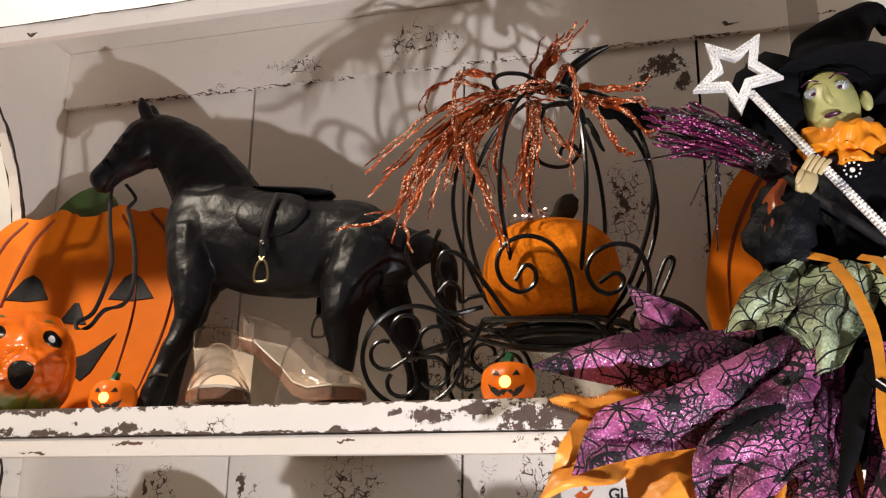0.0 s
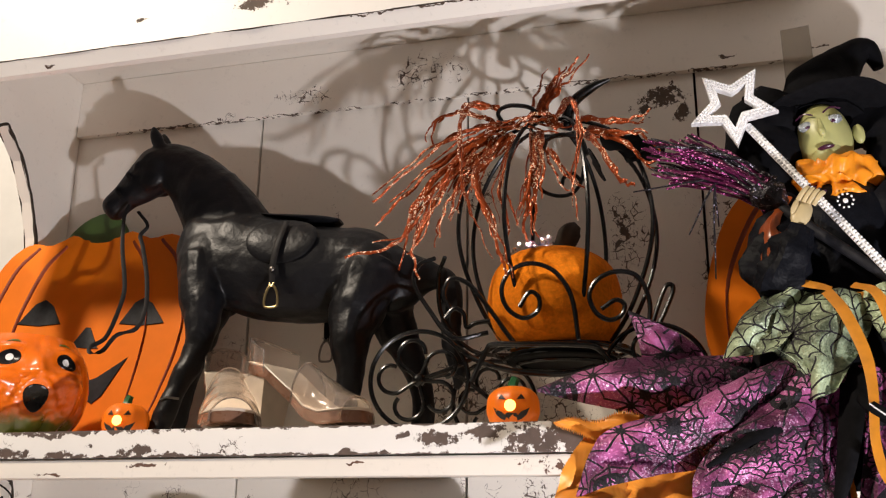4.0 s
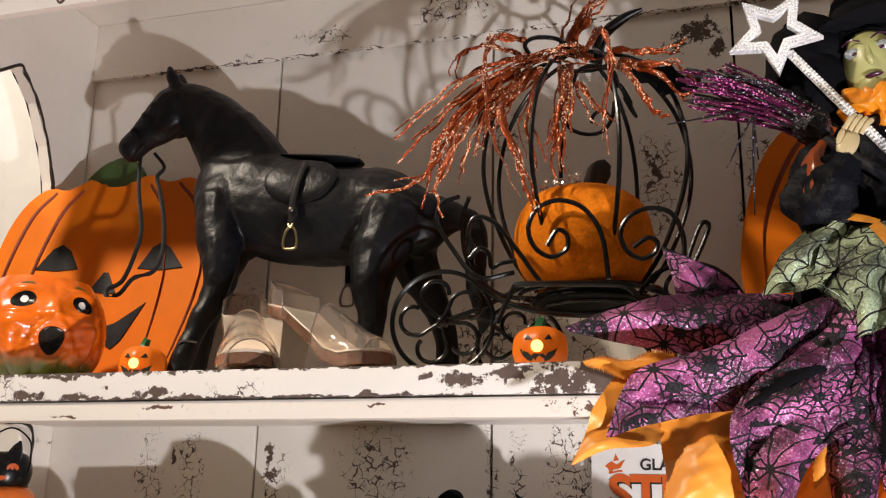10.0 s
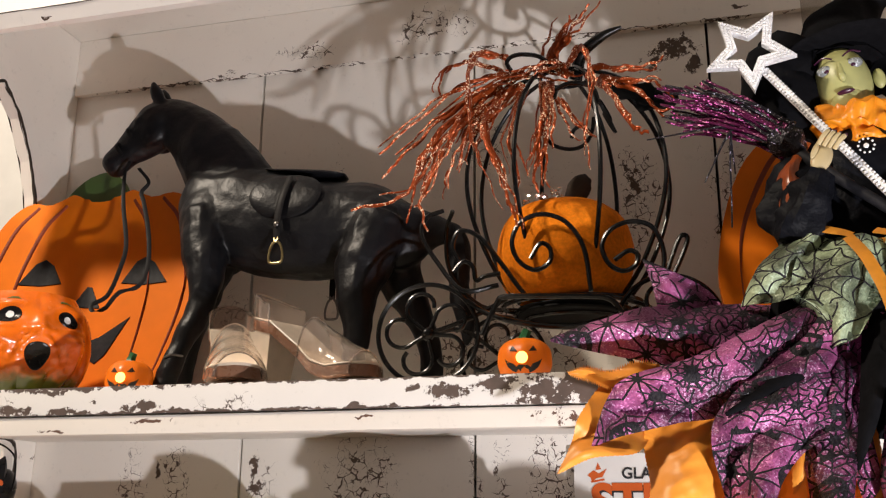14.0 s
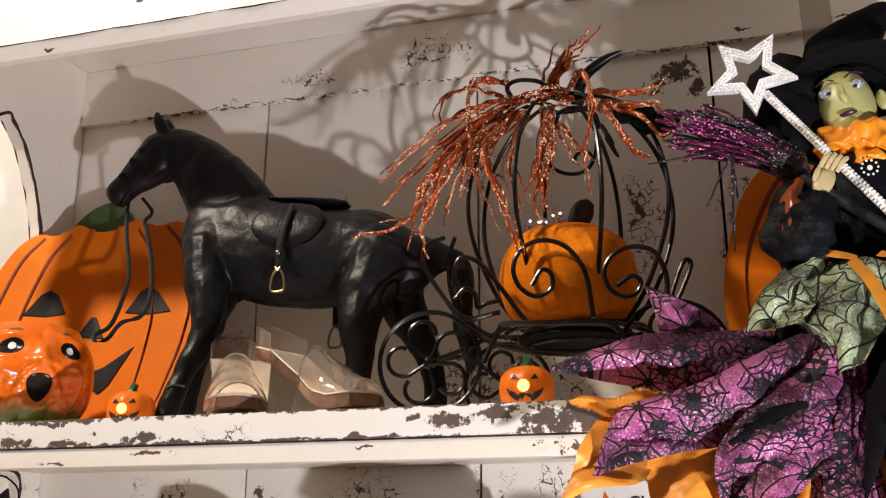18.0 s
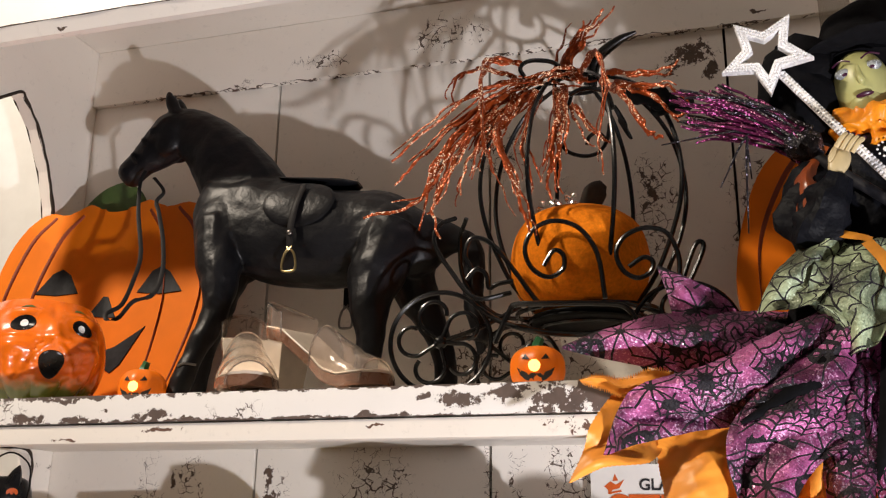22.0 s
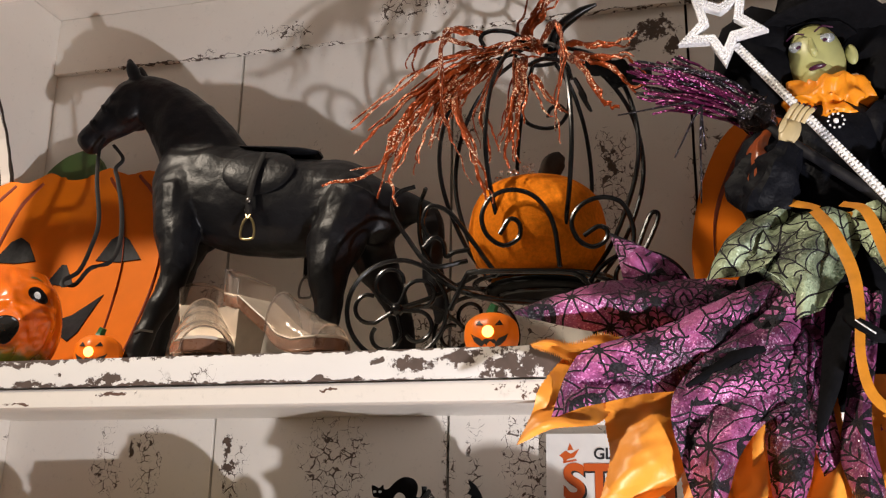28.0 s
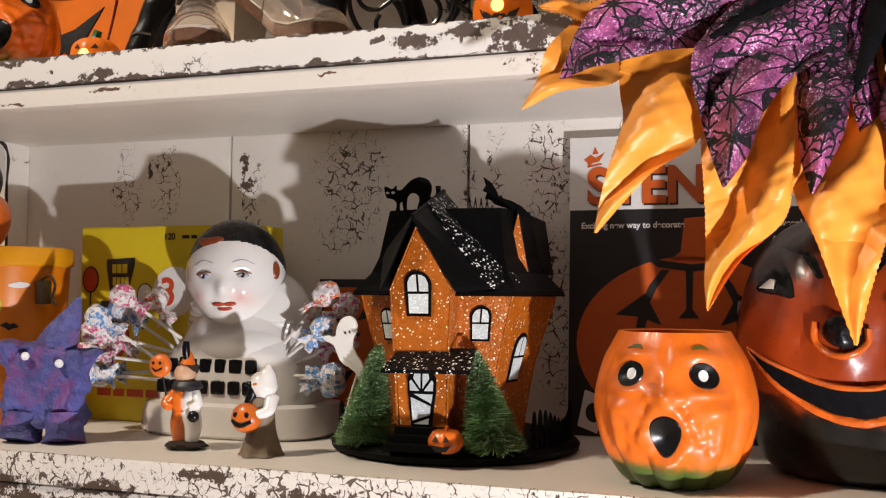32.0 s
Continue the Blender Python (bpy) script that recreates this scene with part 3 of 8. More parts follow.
def fused(bm, voxel, smooth=3):
    """The solids of a bmesh melted into one skin."""
    me = bpy.data.meshes.new("rough")
    bm.to_mesh(me)
    bm.free()
    ob = new("rough", me)
    mod = ob.modifiers.new("remesh", "REMESH")
    mod.mode, mod.voxel_size = "VOXEL", voxel
    soft = ob.modifiers.new("smooth", "SMOOTH")
    soft.factor, soft.iterations = 0.5, smooth
    skin = bpy.data.meshes.new_from_object(ob.evaluated_get(bpy.context.evaluated_depsgraph_get()))
    out = bmesh.new()
    out.from_mesh(skin)
    bpy.data.objects.remove(ob)
    return out


def spline(points, steps=6):
    """A smooth line through the points (each any number of values)."""
    pts = [np.array(p, float) for p in points]
    if len(pts) < 3:
        return [pts[0] + (pts[-1] - pts[0]) * i / steps for i in range(steps + 1)]
    ends = [2 * pts[0] - pts[1]] + pts + [2 * pts[-1] - pts[-2]]
    out = []
    for i in range(1, len(ends) - 2):
        a, b, c, d = ends[i - 1:i + 3]
        for k in range(steps):
            t = k / steps
            out.append(0.5 * (2 * b + (c - a) * t + (2 * a - 5 * b + 4 * c - d) * t * t + (3 * b - a - 3 * c + d) * t ** 3))
    return out + [pts[-1]]


def loft(bm, rings, mi=0, cap=True, closed=True):
    rows = [[bm.verts.new(p) for p in ring] for ring in rings]
    count = len(rows[0])
    for a, b in zip(rows, rows[1:]):
        for i in range(count if closed else count - 1):
            j = (i + 1) % count
            bm.faces.new((a[i], a[j], b[j], b[i])).material_index = mi
    if cap and closed:
        bm.faces.new(list(reversed(rows[0]))).material_index = mi
        bm.faces.new(rows[-1]).material_index = mi
    return rows


def tube(bm, points, segs=8, steps=6, mi=0, flat=1.0, side=None, wobble=0.0):
    """A round or flattened rod along points (x, y, z, radius)."""
    line = spline(points, steps)
    centres = [V(p[:3]) for p in line]
    rings = []
    ref = V(side) if side else None
    for i, c in enumerate(centres):
        ahead = (centres[min(i + 1, len(line) - 1)] - centres[max(i - 1, 0)])
        if ahead.length < 1e-9:
            ahead = V((0, 0, 1))
        ahead.normalize()
        if ref is None:
            ref = V((0, 0, 1)) if abs(ahead.z) < 0.8 else V((1, 0, 0))
        u = ref - ahead * ref.dot(ahead)
        if u.length < 1e-6:
            u = ahead.orthogonal()
        u.normalize()
        w = ahead.cross(u)
        if side is None:
            ref = u
        r = max(line[i][3], 1e-5)
        ring = []
        for k in range(segs):
            a = 2 * math.pi * k / segs
            rr = r
            if wobble:
                rr *= 1 + wobble * noise.noise(c * 60 + V((math.cos(a), math.sin(a), 0)) * 1.5)
            ring.append(c + u * math.cos(a) * rr + w * math.sin(a) * rr * flat)
        rings.append(ring)
    loft(bm, rings, mi)


def lathe(bm, centre, profile, segs=32, mi=0, shape=None, steps=4, cap=True):
    """Turned about the upright through centre; shape(angle, height) scales the radius."""
    rings = []
    for r, z in (spline(profile, steps) if steps else profile):
        ring = []
        for k in range(segs):
            a = 2 * math.pi * k / segs
            rr = max(r, 0.0003) * (shape(a, z) if shape else 1)
            ring.append(V((centre[0] + rr * math.cos(a), centre[1] + rr * math.sin(a), centre[2] + z)))
        rings.append(ring)
    loft(bm, rings, mi, cap)


def ball(bm, centre, rx, ry, rz, mi=0, segs=16, rings=10, rough=0.0, turn=None):
    made = bmesh.ops.create_uvsphere(bm, u_segments=segs, v_segments=rings, radius=1)["verts"]
    for v in made:
        k = 1 + (rough * noise.noise(v.co * 2.5 + V(centre) * 40) if rough else 0)
        p = V((v.co.x * rx * k, v.co.y * ry * k, v.co.z * rz * k))
        if turn:
            p = turn @ p
        v.co = p + V(centre)
        for f in v.link_faces:
            f.material_index = mi


def block(bm, x0, x1, y0, y1, z0, z1, bevel=0.0, mi=0):
    made = bmesh.ops.create_cube(bm, size=1)["verts"]
    for v in made:
        v.co = V((x0 + (v.co.x + 0.5) * (x1 - x0), y0 + (v.co.y + 0.5) * (y1 - y0), z0 + (v.co.z + 0.5) * (z1 - z0)))
    faces = {f for v in made for f in v.link_faces}
    for f in faces:
        f.material_index = mi
    if bevel:
        edges = {e for f in faces for e in f.edges}
        bmesh.ops.bevel(bm, geom=list(edges), offset=bevel, segments=2, affect="EDGES", profile=0.7, material=mi)


def slab(bm, outline, thick, m, mi=0, bevel=0.0):
    """A board cut to an outline (u, v); m places it: u to the right, v up, w towards the back."""
    front = [bm.verts.new(m @ V((u, 0, v))) for u, v in outline]
    back = [bm.verts.new(m @ V((u, thick, v))) for u, v in outline]
    faces = [bm.faces.new(front), bm.faces.new(list(reversed(back)))]
    for i in range(len(front)):
        j = (i + 1) % len(front)
        faces.append(bm.faces.new((front[i], back[i], back[j], front[j])))
    for f in faces:
        f.material_index = mi
    if bevel:
        edges = list(faces[0].edges)
        bmesh.ops.bevel(bm, geom=edges, offset=bevel, segments=2, affect="EDGES", profile=0.6)


def curved(points, steps=5):
    """A closed outline smoothed through its points."""
    pts = list(points)
    ext = pts[-2:] + pts + pts[:3]
    line = spline(ext, steps)
    return [tuple(p) for p in line[2 * steps:(2 + len(pts)) * steps]]


def petal(bm, left, right, mi=0, across=10, steps=6, ripple=0.004, waves=2.0, seed=0, thick=0.0008, rag=0.0, bulge=0.006, gather=0.0, crisp=1.0):
    """A cloth petal between two edge lines that meet near its tip, with folds down its length; unrolled in its UVs, in metres."""
    a, b = spline(left, steps), spline(right, steps)
    rows = min(len(a), len(b))
    a = [a[round(i * (len(a) - 1) / (rows - 1))] for i in range(rows)]
    b = [b[round(i * (len(b) - 1) / (rows - 1))] for i in range(rows)]
    uv = bm.loops.layers.uv.verify()
    flat = {}
    sheets = []
    for off in (0, thick):
        grid, run = [], 0.0
        for i in range(rows):
            row = []
            mid = (V(a[i]) + V(b[i])) / 2
            if i:
                run += (mid - (V(a[i - 1]) + V(b[i - 1])) / 2).length
            for k in range(across + 1):
                f = k / across
                p = V(a[i]) * (1 - f) + V(b[i]) * f
                wide = (V(a[i]) - V(b[i])).length
                calm = min(1, wide / 0.04)
                swell = math.sin(f * math.pi * waves + seed + i * 0.10) * ripple * calm
                swell += crisp * calm * (0.005 * noise.noise(V((p.x * 30, seed, p.z * 30))) + 0.0045 * noise.noise(V((p.x * 75 + p.z * 40, seed * 3, p.z * 38))))
                swell += crisp * calm * 0.0075 * (1 - abs(noise.noise(V((f * wide * 26 + run * 14, seed * 1.7, run * 9))))) ** 5
                swell += 0.0030 * abs(noise.noise(V((p.x * 60 - p.z * 110, seed, p.z * 60)))) * calm
                if gather:
                    free = 1 - i / (rows - 1)
                    crease = math.sin(2 * math.pi * (f * gather + 0.25 * noise.noise(V((run * 16, seed, 0.0)))) + seed * 2)
                    swell += calm * (0.15 + 0.85 * free) * 0.0055 * crease
                if rag and k in (0, across):
                    p = p + (V(b[i]) - V(a[i])).normalized() * rag * (1 if i % 2 else -1) * (0.6 + 0.5 * noise.noise(p * 500))
                vert = bm.verts.new(p + V((0, off + swell - math.sin(f * math.pi) * bulge * calm, 0)))
                flat[vert] = ((f - 0.5) * wide * 1.1 + seed * 0.137, run + seed * 0.071)
                row.append(vert)
            grid.append(row)
        for r0, r1 in zip(grid, grid[1:]):
            for k in range(across):
                bm.faces.new((r0[k], r0[k + 1], r1[k + 1], r1[k])).material_index = mi
        sheets.append(grid)
    rim0 = [r[0] for r in sheets[0]], [r[0] for r in sheets[1]]
    rim1 = [r[-1] for r in sheets[0]], [r[-1] for r in sheets[1]]
    for p, q in (rim0, rim1, (sheets[0][0], sheets[1][0]), (sheets[0][-1], sheets[1][-1])):
        for i in range(len(p) - 1):
            bm.faces.new((p[i], p[i + 1], q[i + 1], q[i])).material_index = mi
    for vert, at in flat.items():
        for loop in vert.link_loops:
            loop[uv].uv = at


def lettering(name, words, size, m, material, parent, thick=0.0006, align="LEFT", bold=0.0):
    """Words in the built-in font, as a mesh; m places them: right, up, towards the reader."""
    data = bpy.data.curves.new(name, "FONT")
    data.body, data.size, data.extrude, data.offset, data.align_x = words, size, thick, bold, align
    ob = new(name, data)
    dg = bpy.context.evaluated_depsgraph_get()
    me = bpy.data.meshes.new_from_object(ob.evaluated_get(dg))
    bpy.data.objects.remove(ob)
    me.transform(m)
    me.materials.clear()
    me.materials.append(material)
    made = new(name, me)
    if parent is not None:
        join(made, parent)
    return made


def facing(x, y, z, yaw=0, lean=0):
    """A frame whose x runs right and whose y runs up on a face that looks at -y, turned by yaw and leaning back by lean."""
    return pose(x, y, z, 90 - lean, 0, yaw)


UPPER, LOWER = 1.5, 1.109

# ---- the room and the hutch ----


def wall(name, x0, x1, y0, y1, z0, z1, material, label):
    bm = bmesh.new()
    block(bm, x0, x1, y0, y1, z0, z1)
    return solo(name, bm, material, label, "wall", kind="structure", smooth=False)


wall("floor", -2.6, 2.6, -3.2, 0.5, -0.1, 0.0, M_FLOOR, "brown wooden room floor under the hutch")
wall("ceiling", -2.6, 2.6, -3.2, 0.5, 3.1, 3.2, M_ROOM, "unseen room ceiling, dark to cut bounced light")
wall("wall_north", -2.6, 2.6, 0.372, 0.5, 0.0, 3.1, M_WALL, "smooth white painted room wall behind the hutch")
wall("wall_south", -2.6, 2.6, -3.3, -3.2, 0.0, 3.1, M_ROOM, "unseen wall opposite the hutch, dark to cut bounced light")
wall("wall_west", -2.7, -2.6, -3.2, 0.5, 0.0, 3.1, M_ROOM, "unseen side wall of the room, dark to cut bounced light")
wall("wall_east", 2.6, 2.7, -3.2, 0.5, 0.0, 3.1, M_ROOM, "unseen side wall of the room, dark to cut bounced light")

hutch = thing("display_hutch", (0.1, 0.17, 0.0), "old white hutch with crackled, peeling paint and plank back", "cabinet", kind="structure")


def board(name, x0, x1, y0, y1, z0, z1, material, label="", bevel=0.0015):
    bm = bmesh.new()
    block(bm, x0, x1, y0, y1, z0, z1, bevel)
    return part(name, bm, material, hutch, label)


JOINTS = [-0.743, -0.396, -0.068, 0.254, 0.58, 0.91]
for i, (a, b) in enumerate(zip(JOINTS, JOINTS[1:])):
    board("back_plank", a + 0.0017, b - 0.0017, 0.333 + 0.0006 * (i % 2), 0.352, 0.12, 2.3, M_BACK, "", 0.0012)
board("backing", -0.743, 0.91, 0.354, 0.366, 0.12, 2.3, M_BROWN, "dark board behind the planks")
board("top_rail", -0.7225, 0.91, 0.322, 0.3325, 2.016, 2.112, M_FRIEZE, "crackled white rail under the top board", 0.001)
board("top_board", -0.743, 0.91, 0.012, 0.332, 2.1125, 2.132, M_SIDE, "white top board")
# Left end is lengthened out of view to shade the wooden pumpkin.
bm = bmesh.new()
loft(bm, [[V((x, y, z)) for y, z in ((0.0, 1.967), (0.0, 2.34), (0.020, 2.34), (0.020, 1.951), (0.010, 1.951))] for x in (-0.80, 0.91)])
part("header_board", bm, M_HEADER, hutch, "bright white header with chipped lower edge", False)
board("shelf_board", -0.7225, 0.91, 0.0065, 0.3325, 1.4715, UPPER - 0.0005, M_UNDER, "white painted shelf board", 0.001)
board("shelf_edge", -0.7225, 0.91, 0.0, 0.006, 1.4712, UPPER, M_EDGE, "white shelf edge worn through to dark wood", 0.0015)
board("shelf_moulding", -0.7225, 0.91, 0.003, 0.026, 1.4505, 1.4695, M_MOULD, "white moulding strip under the shelf edge", 0.002)
board("low_shelf_board", -0.76, 0.91, 0.0065, 0.3325, 1.079, LOWER - 0.0004, M_TOP, "white painted lower shelf with a few chips", 0.001)
board("low_shelf_edge", -0.76, 0.91, 0.0, 0.006, 1.079, LOWER, M_LOW, "lower shelf edge with heavily crazed white paint", 0.0015)
board("low_moulding", -0.76, 0.91, 0.004, 0.03, 1.052, 1.0765, M_LOW, "", 0.002)
board("low_front", -0.76, 0.91, 0.01, 0.03, 0.12, 1.05, M_SIDE, "plain white front below the lower shelf")
FRONT = [(0.021, 2.112), (0.021, 1.88), (0.06, 1.897), (0.116, 1.934), (0.164, 1.969), (0.178, 1.961), (0.21, 1.93), (0.243, 1.875), (0.262, 1.825), (0.28, 1.74), (0.285, 1.65),
         (0.27, 1.57), (0.22, 1.525), (0.12, 1.502), (0.12, 1.47), (0.22, 1.471), (0.285, 1.466), (0.290, 1.40), (0.290, 1.25), (0.26, 1.15), (0.15, 1.11)]
bm = bmesh.new()
outline = FRONT + [(0.3325, 1.11), (0.3325, 2.112)]
slab(bm, outline, 0.02, Matrix(((0, -1, 0, -0.723), (1, 0, 0, 0), (0, 0, 1, 0), (0, 0, 0, 1))), 0, 0.0015)
part("side_panel", bm, M_SIDE, hutch, "white side panel with a scalloped, dark-edged front", False)
for x, r in ((-0.7232, 0.0024), (-0.7424, 0.0012)):
    bm = bmesh.new()
    tube(bm, [(x, y, z, r) for y, z in FRONT], 6, 5, wobble=0.9)
    part("worn_edge", bm, M_BROWN, hutch, "bare dark wood along the scalloped edge")
bm = bmesh.new()
tube(bm, [(-0.75 + 0.05 * i, 0.0004, 1.9668 + 0.0004 * math.sin(i * 2.3), 0.0004 + 0.0007 * math.sin(i * 1.7) ** 2) for i in range(34)], 6, 3, wobble=0.9)
part("worn_edge", bm, M_BROWN, hutch, "dark chipped lower edge of the header")
board("side_panel", 0.89, 0.91, 0.021, 0.3325, 1.11, 2.112, M_SIDE)


# ---- upper shelf ----
def wood_pumpkin(cx, y, w, h, lean, face=True, roll=0.0):
    """A flat pumpkin sawn from board, painted, with burnt grooves; leaning back against the planks."""
    root = thing("wooden_jack_o_lantern" if face else "wooden_pumpkin", (cx, y, UPPER), "flat orange wooden pumpkin cutout with black painted face, leaning on planks" if face
                 else "flat orange wooden pumpkin cutout with burnt grooves, leaning on planks", "decoration", "wooden pumpkin cutouts")
    m = pose(cx, y, UPPER + 0.001 + 0.30 * w * math.sin(radians(abs(roll))), -lean, roll)
    k, j = w / 2, h
    right = [(0, 0), (0.35, -0.0), (0.72, 0.04), (0.95, 0.24), (1.0, 0.48), (0.93, 0.76), (0.76, 0.92), (0.58, 0.955), (0.44, 0.93), (0.27, 0.985), (0.12, 0.945)]
    pts = [(x * k, z * j) for x, z in right] + [(0, 0.935 * j)] + [(-x * k, z * j) for x, z in reversed(right[1:])]
    bm = bmesh.new()
    slab(bm, [(x, max(z, 0)) for x, z in curved(pts, 4)], 0.018, m, 0, 0.003)
    body = part("body", bm, M_WOODORANGE, root)
    stem = [(-0.46, 0.90), (-0.40, 1.00), (-0.27, 1.08), (-0.10, 1.12), (0.04, 1.09), (0.13, 1.02), (0.17, 0.93)]
    bm = bmesh.new()
    slab(bm, curved([(x * k, z * j) for x, z in stem + [(0.1, 0.85), (-0.35, 0.85)]], 3), 0.012, m @ pose(0, 0.0185, 0), 0, 0.002)
    part("stem", bm, M_WOODGREEN, root, "muted green wooden stem")
    for sx, top, mid, low in ((-1, 0.30, 0.60, 0.55), (-1, 0.55, 0.86, 0.80), (1, 0.30, 0.56, 0.52), (1, 0.55, 0.86, 0.76)):
        bm = bmesh.new()
        line = [(sx * top * k, 0.93 * j), (sx * (top + mid) * 0.52 * k, 0.80 * j), (sx * mid * k, 0.5 * j), (sx * low * k, 0.22 * j), (sx * low * 0.86 * k, 0.06 * j)]
        tube(bm, [tuple(m @ V((x, -0.0005, z))) + (0.0032 * (0.6 + 0.4 * math.sin(0.4 + i)),) for i, (x, z) in enumerate(line)], 6, 6, flat=0.4, side=(0, 0, 1))
        part("groove", bm, M_GROOVE, body)
    if face:
        shapes = {"eye": [[(-0.58, 0.560), (-0.45, 0.652), (-0.37, 0.670), (-0.29, 0.640), (-0.19, 0.552), (-0.38, 0.548)], [(0.33, 0.538), (0.43, 0.632), (0.50, 0.652), (0.58, 0.625), (0.71, 0.532), (0.52, 0.526)]],
                  "nose": [[(-0.05, 0.445), (0.05, 0.530), (0.09, 0.527), (0.19, 0.430), (0.07, 0.436)]],
                  "mouth": [[(-0.55, 0.30), (-0.35, 0.20), (-0.12, 0.17), (0.10, 0.175), (0.17, 0.215), (0.24, 0.19), (0.31, 0.225), (0.46, 0.385), (0.24, 0.30), (0.0, 0.26), (-0.25, 0.27)]]}
        for name, forms in shapes.items():
            for form in forms:
                bm = bmesh.new()
                slab(bm, [(x * k, z * j) for x, z in form], 0.0015, m @ pose(0, -0.0015, 0), 0, 0.0006)
                part(name, bm, M_BLACKPAINT, body, "black painted " + name)
    return root


wood_pumpkin(-0.607, 0.212, 0.372, 0.332, 9)
wood_pumpkin(0.392, 0.225, 0.34, 0.305, 7, False, 10)


def mache_lantern(name, cx, cy, base, r, h, label, mat, yaw=0.0):
    """A papier mache pumpkin pail with moulded lobes, a pushed-out surprised face and a green foot."""
    root = thing(name, (cx, cy, base), label, "lantern", "papier mache lanterns")
    outer = spline([(0.0, 0.50), (0.035, 0.62), (0.10, 0.74), (0.25, 0.90), (0.45, 1.0), (0.62, 0.985), (0.80, 0.90), (0.93, 0.765), (1.0, 0.69)], 6)
    heights, widths = [p[0] for p in outer], [p[1] for p in outer]
    # raised and sunk places of the face: across, up, width, height, depth
    relief = [(0, 0.615, 0.125, 0.050, 0.105), (0, 0.70, 0.085, 0.075, 0.045), (0, 0.36, 0.17, 0.105, -0.085), (0, 0.165, 0.24, 0.05, 0.03), (0, 0.87, 0.06, 0.07, -0.025)]
    for sx in (-1, 1):
        relief += [(sx * 0.475, 0.74, 0.19, 0.070, -0.060), (sx * 0.45, 0.865, 0.24, 0.040, 0.045), (sx * 0.48, 0.635, 0.20, 0.026, 0.030), (sx * 0.56, 0.52, 0.16, 0.075, 0.070), (sx * 0.20, 0.60, 0.06, 0.035, 0.035)]
        relief += [(sx * (0.20 + 0.22 * k), 0.555 - 0.22 * k, 0.050, 0.035, -0.035) for k in (0, 0.25, 0.5, 0.75, 1.0)]
        relief += [(sx * (0.50 + 0.03 * k), 0.42 - 0.14 * k, 0.050, 0.035, -0.030) for k in (0, 0.5, 1.0)]
        relief += [(sx * (0.62 + 0.02 * k), 0.42 - 0.14 * k, 0.055, 0.04, 0.022) for k in (0, 0.5, 1.0)]
        relief += [(sx * 0.80, 0.60 - 0.3 * k, 0.05, 0.06, -0.030) for k in (0, 0.33, 0.66, 1.0)]
    relief += [(0.285 * math.cos(a), 0.365 + 0.185 * math.sin(a), 0.085, 0.045, 0.040) for a in np.linspace(0, 2 * math.pi, 13)[:-1]]
    turn = pose(cx, cy, base, 0, 0, yaw)

    def skin(a, uz, lift=0.0):
        """A point of the shell at the angle a from the face's middle and the height uz."""
        low = max(0.0, 1 - uz / 0.50)
        lobe = (0.012 + 0.085 * low) * (abs(math.cos(6 * a)) - 0.6)
        swell = lobe + 0.012 * noise.noise(V((math.sin(a) * 2.2, math.cos(a) * 2.2, uz * 4 + cx)))
        if math.cos(a) > 0:
            ux = math.sin(a)
            swell += 1.35 * sum(d * math.exp(-((ux - x) / w) ** 2 - ((uz - z) / t) ** 2) for x, z, w, t, d in relief) * min(1.0, math.cos(a) * 4)
        rad = r * (float(np.interp(uz, heights, widths)) + swell) + lift
        return turn @ V((rad * math.sin(a), -rad * math.cos(a), uz * h))

    segs, rows = 168, 84
    bm = bmesh.new()
    rings = [[skin(2 * math.pi * k / segs, i / rows) for k in range(segs)] for i in range(rows + 1)]
    for f, z in ((0.63, 0.995), (0.70, 0.90), (0.82, 0.70), (0.84, 0.45), (0.55, 0.10)):
        rings.append([turn @ V((f * r * math.sin(2 * math.pi * k / segs), -f * r * math.cos(2 * math.pi * k / segs), z * h)) for k in range(segs)])
    loft(bm, rings)
    shell = part("shell", bm, mat, root)

    def patch(name, form, material, lift, under, label=""):
        bm = bmesh.new()
        mx, mz = sum(p[0] for p in form) / len(form), sum(p[1] for p in form) / len(form)
        loft(bm, [[skin(math.asin(mx + (a - mx) * f), mz + (b - mz) * f, lift * (0.3 if f == 1 else 1)) for a, b in form] for f in (1.0, 0.94, 0.8, 0.65, 0.5, 0.35, 0.2, 0.03)], 0, False)
        return part(name, bm, material, under, label)

    for sx in (-1, 1):
        oval = [(sx * 0.475 + 0.180 * math.cos(a), 0.742 + 0.078 * math.sin(a) - 0.010 * sx * math.cos(a)) for a in np.linspace(0, 2 * math.pi, 29)[:-1]]
        eye = patch("eye", oval, M_BLACKGLAZE, 0.0012, shell, "black painted eye with a white dot")
        dot = [(sx * 0.47 + 0.062 * math.cos(a), 0.742 + 0.037 * math.sin(a)) for a in np.linspace(0, 2 * math.pi, 17)[:-1]]
        patch("pupil", dot, M_WHITEPAINT, 0.0024, eye)
        brow = [(sx * 0.34, 0.900), (sx * 0.40, 0.925), (sx * 0.50, 0.928), (sx * 0.58, 0.900), (sx * 0.50, 0.908), (sx * 0.42, 0.905)]
        patch("eyebrow", brow, M_MACHEGREEN, 0.0012, shell, "green painted eyebrow")
    mouth = [(0.185 * math.cos(a) * (1 + 0.25 * math.sin(a)), 0.365 + 0.130 * math.sin(a)) for a in np.linspace(0, 2 * math.pi, 33)[:-1]]
    patch("mouth", mouth, M_BLACKGLAZE, 0.0012, shell, "open black painted mouth")
    return root


mache_lantern("papier_mache_lantern", -0.575, 0.100, UPPER, 0.0765, 0.125, "shiny orange papier mache pumpkin pail with a surprised face", M_PAIL_A, 50)


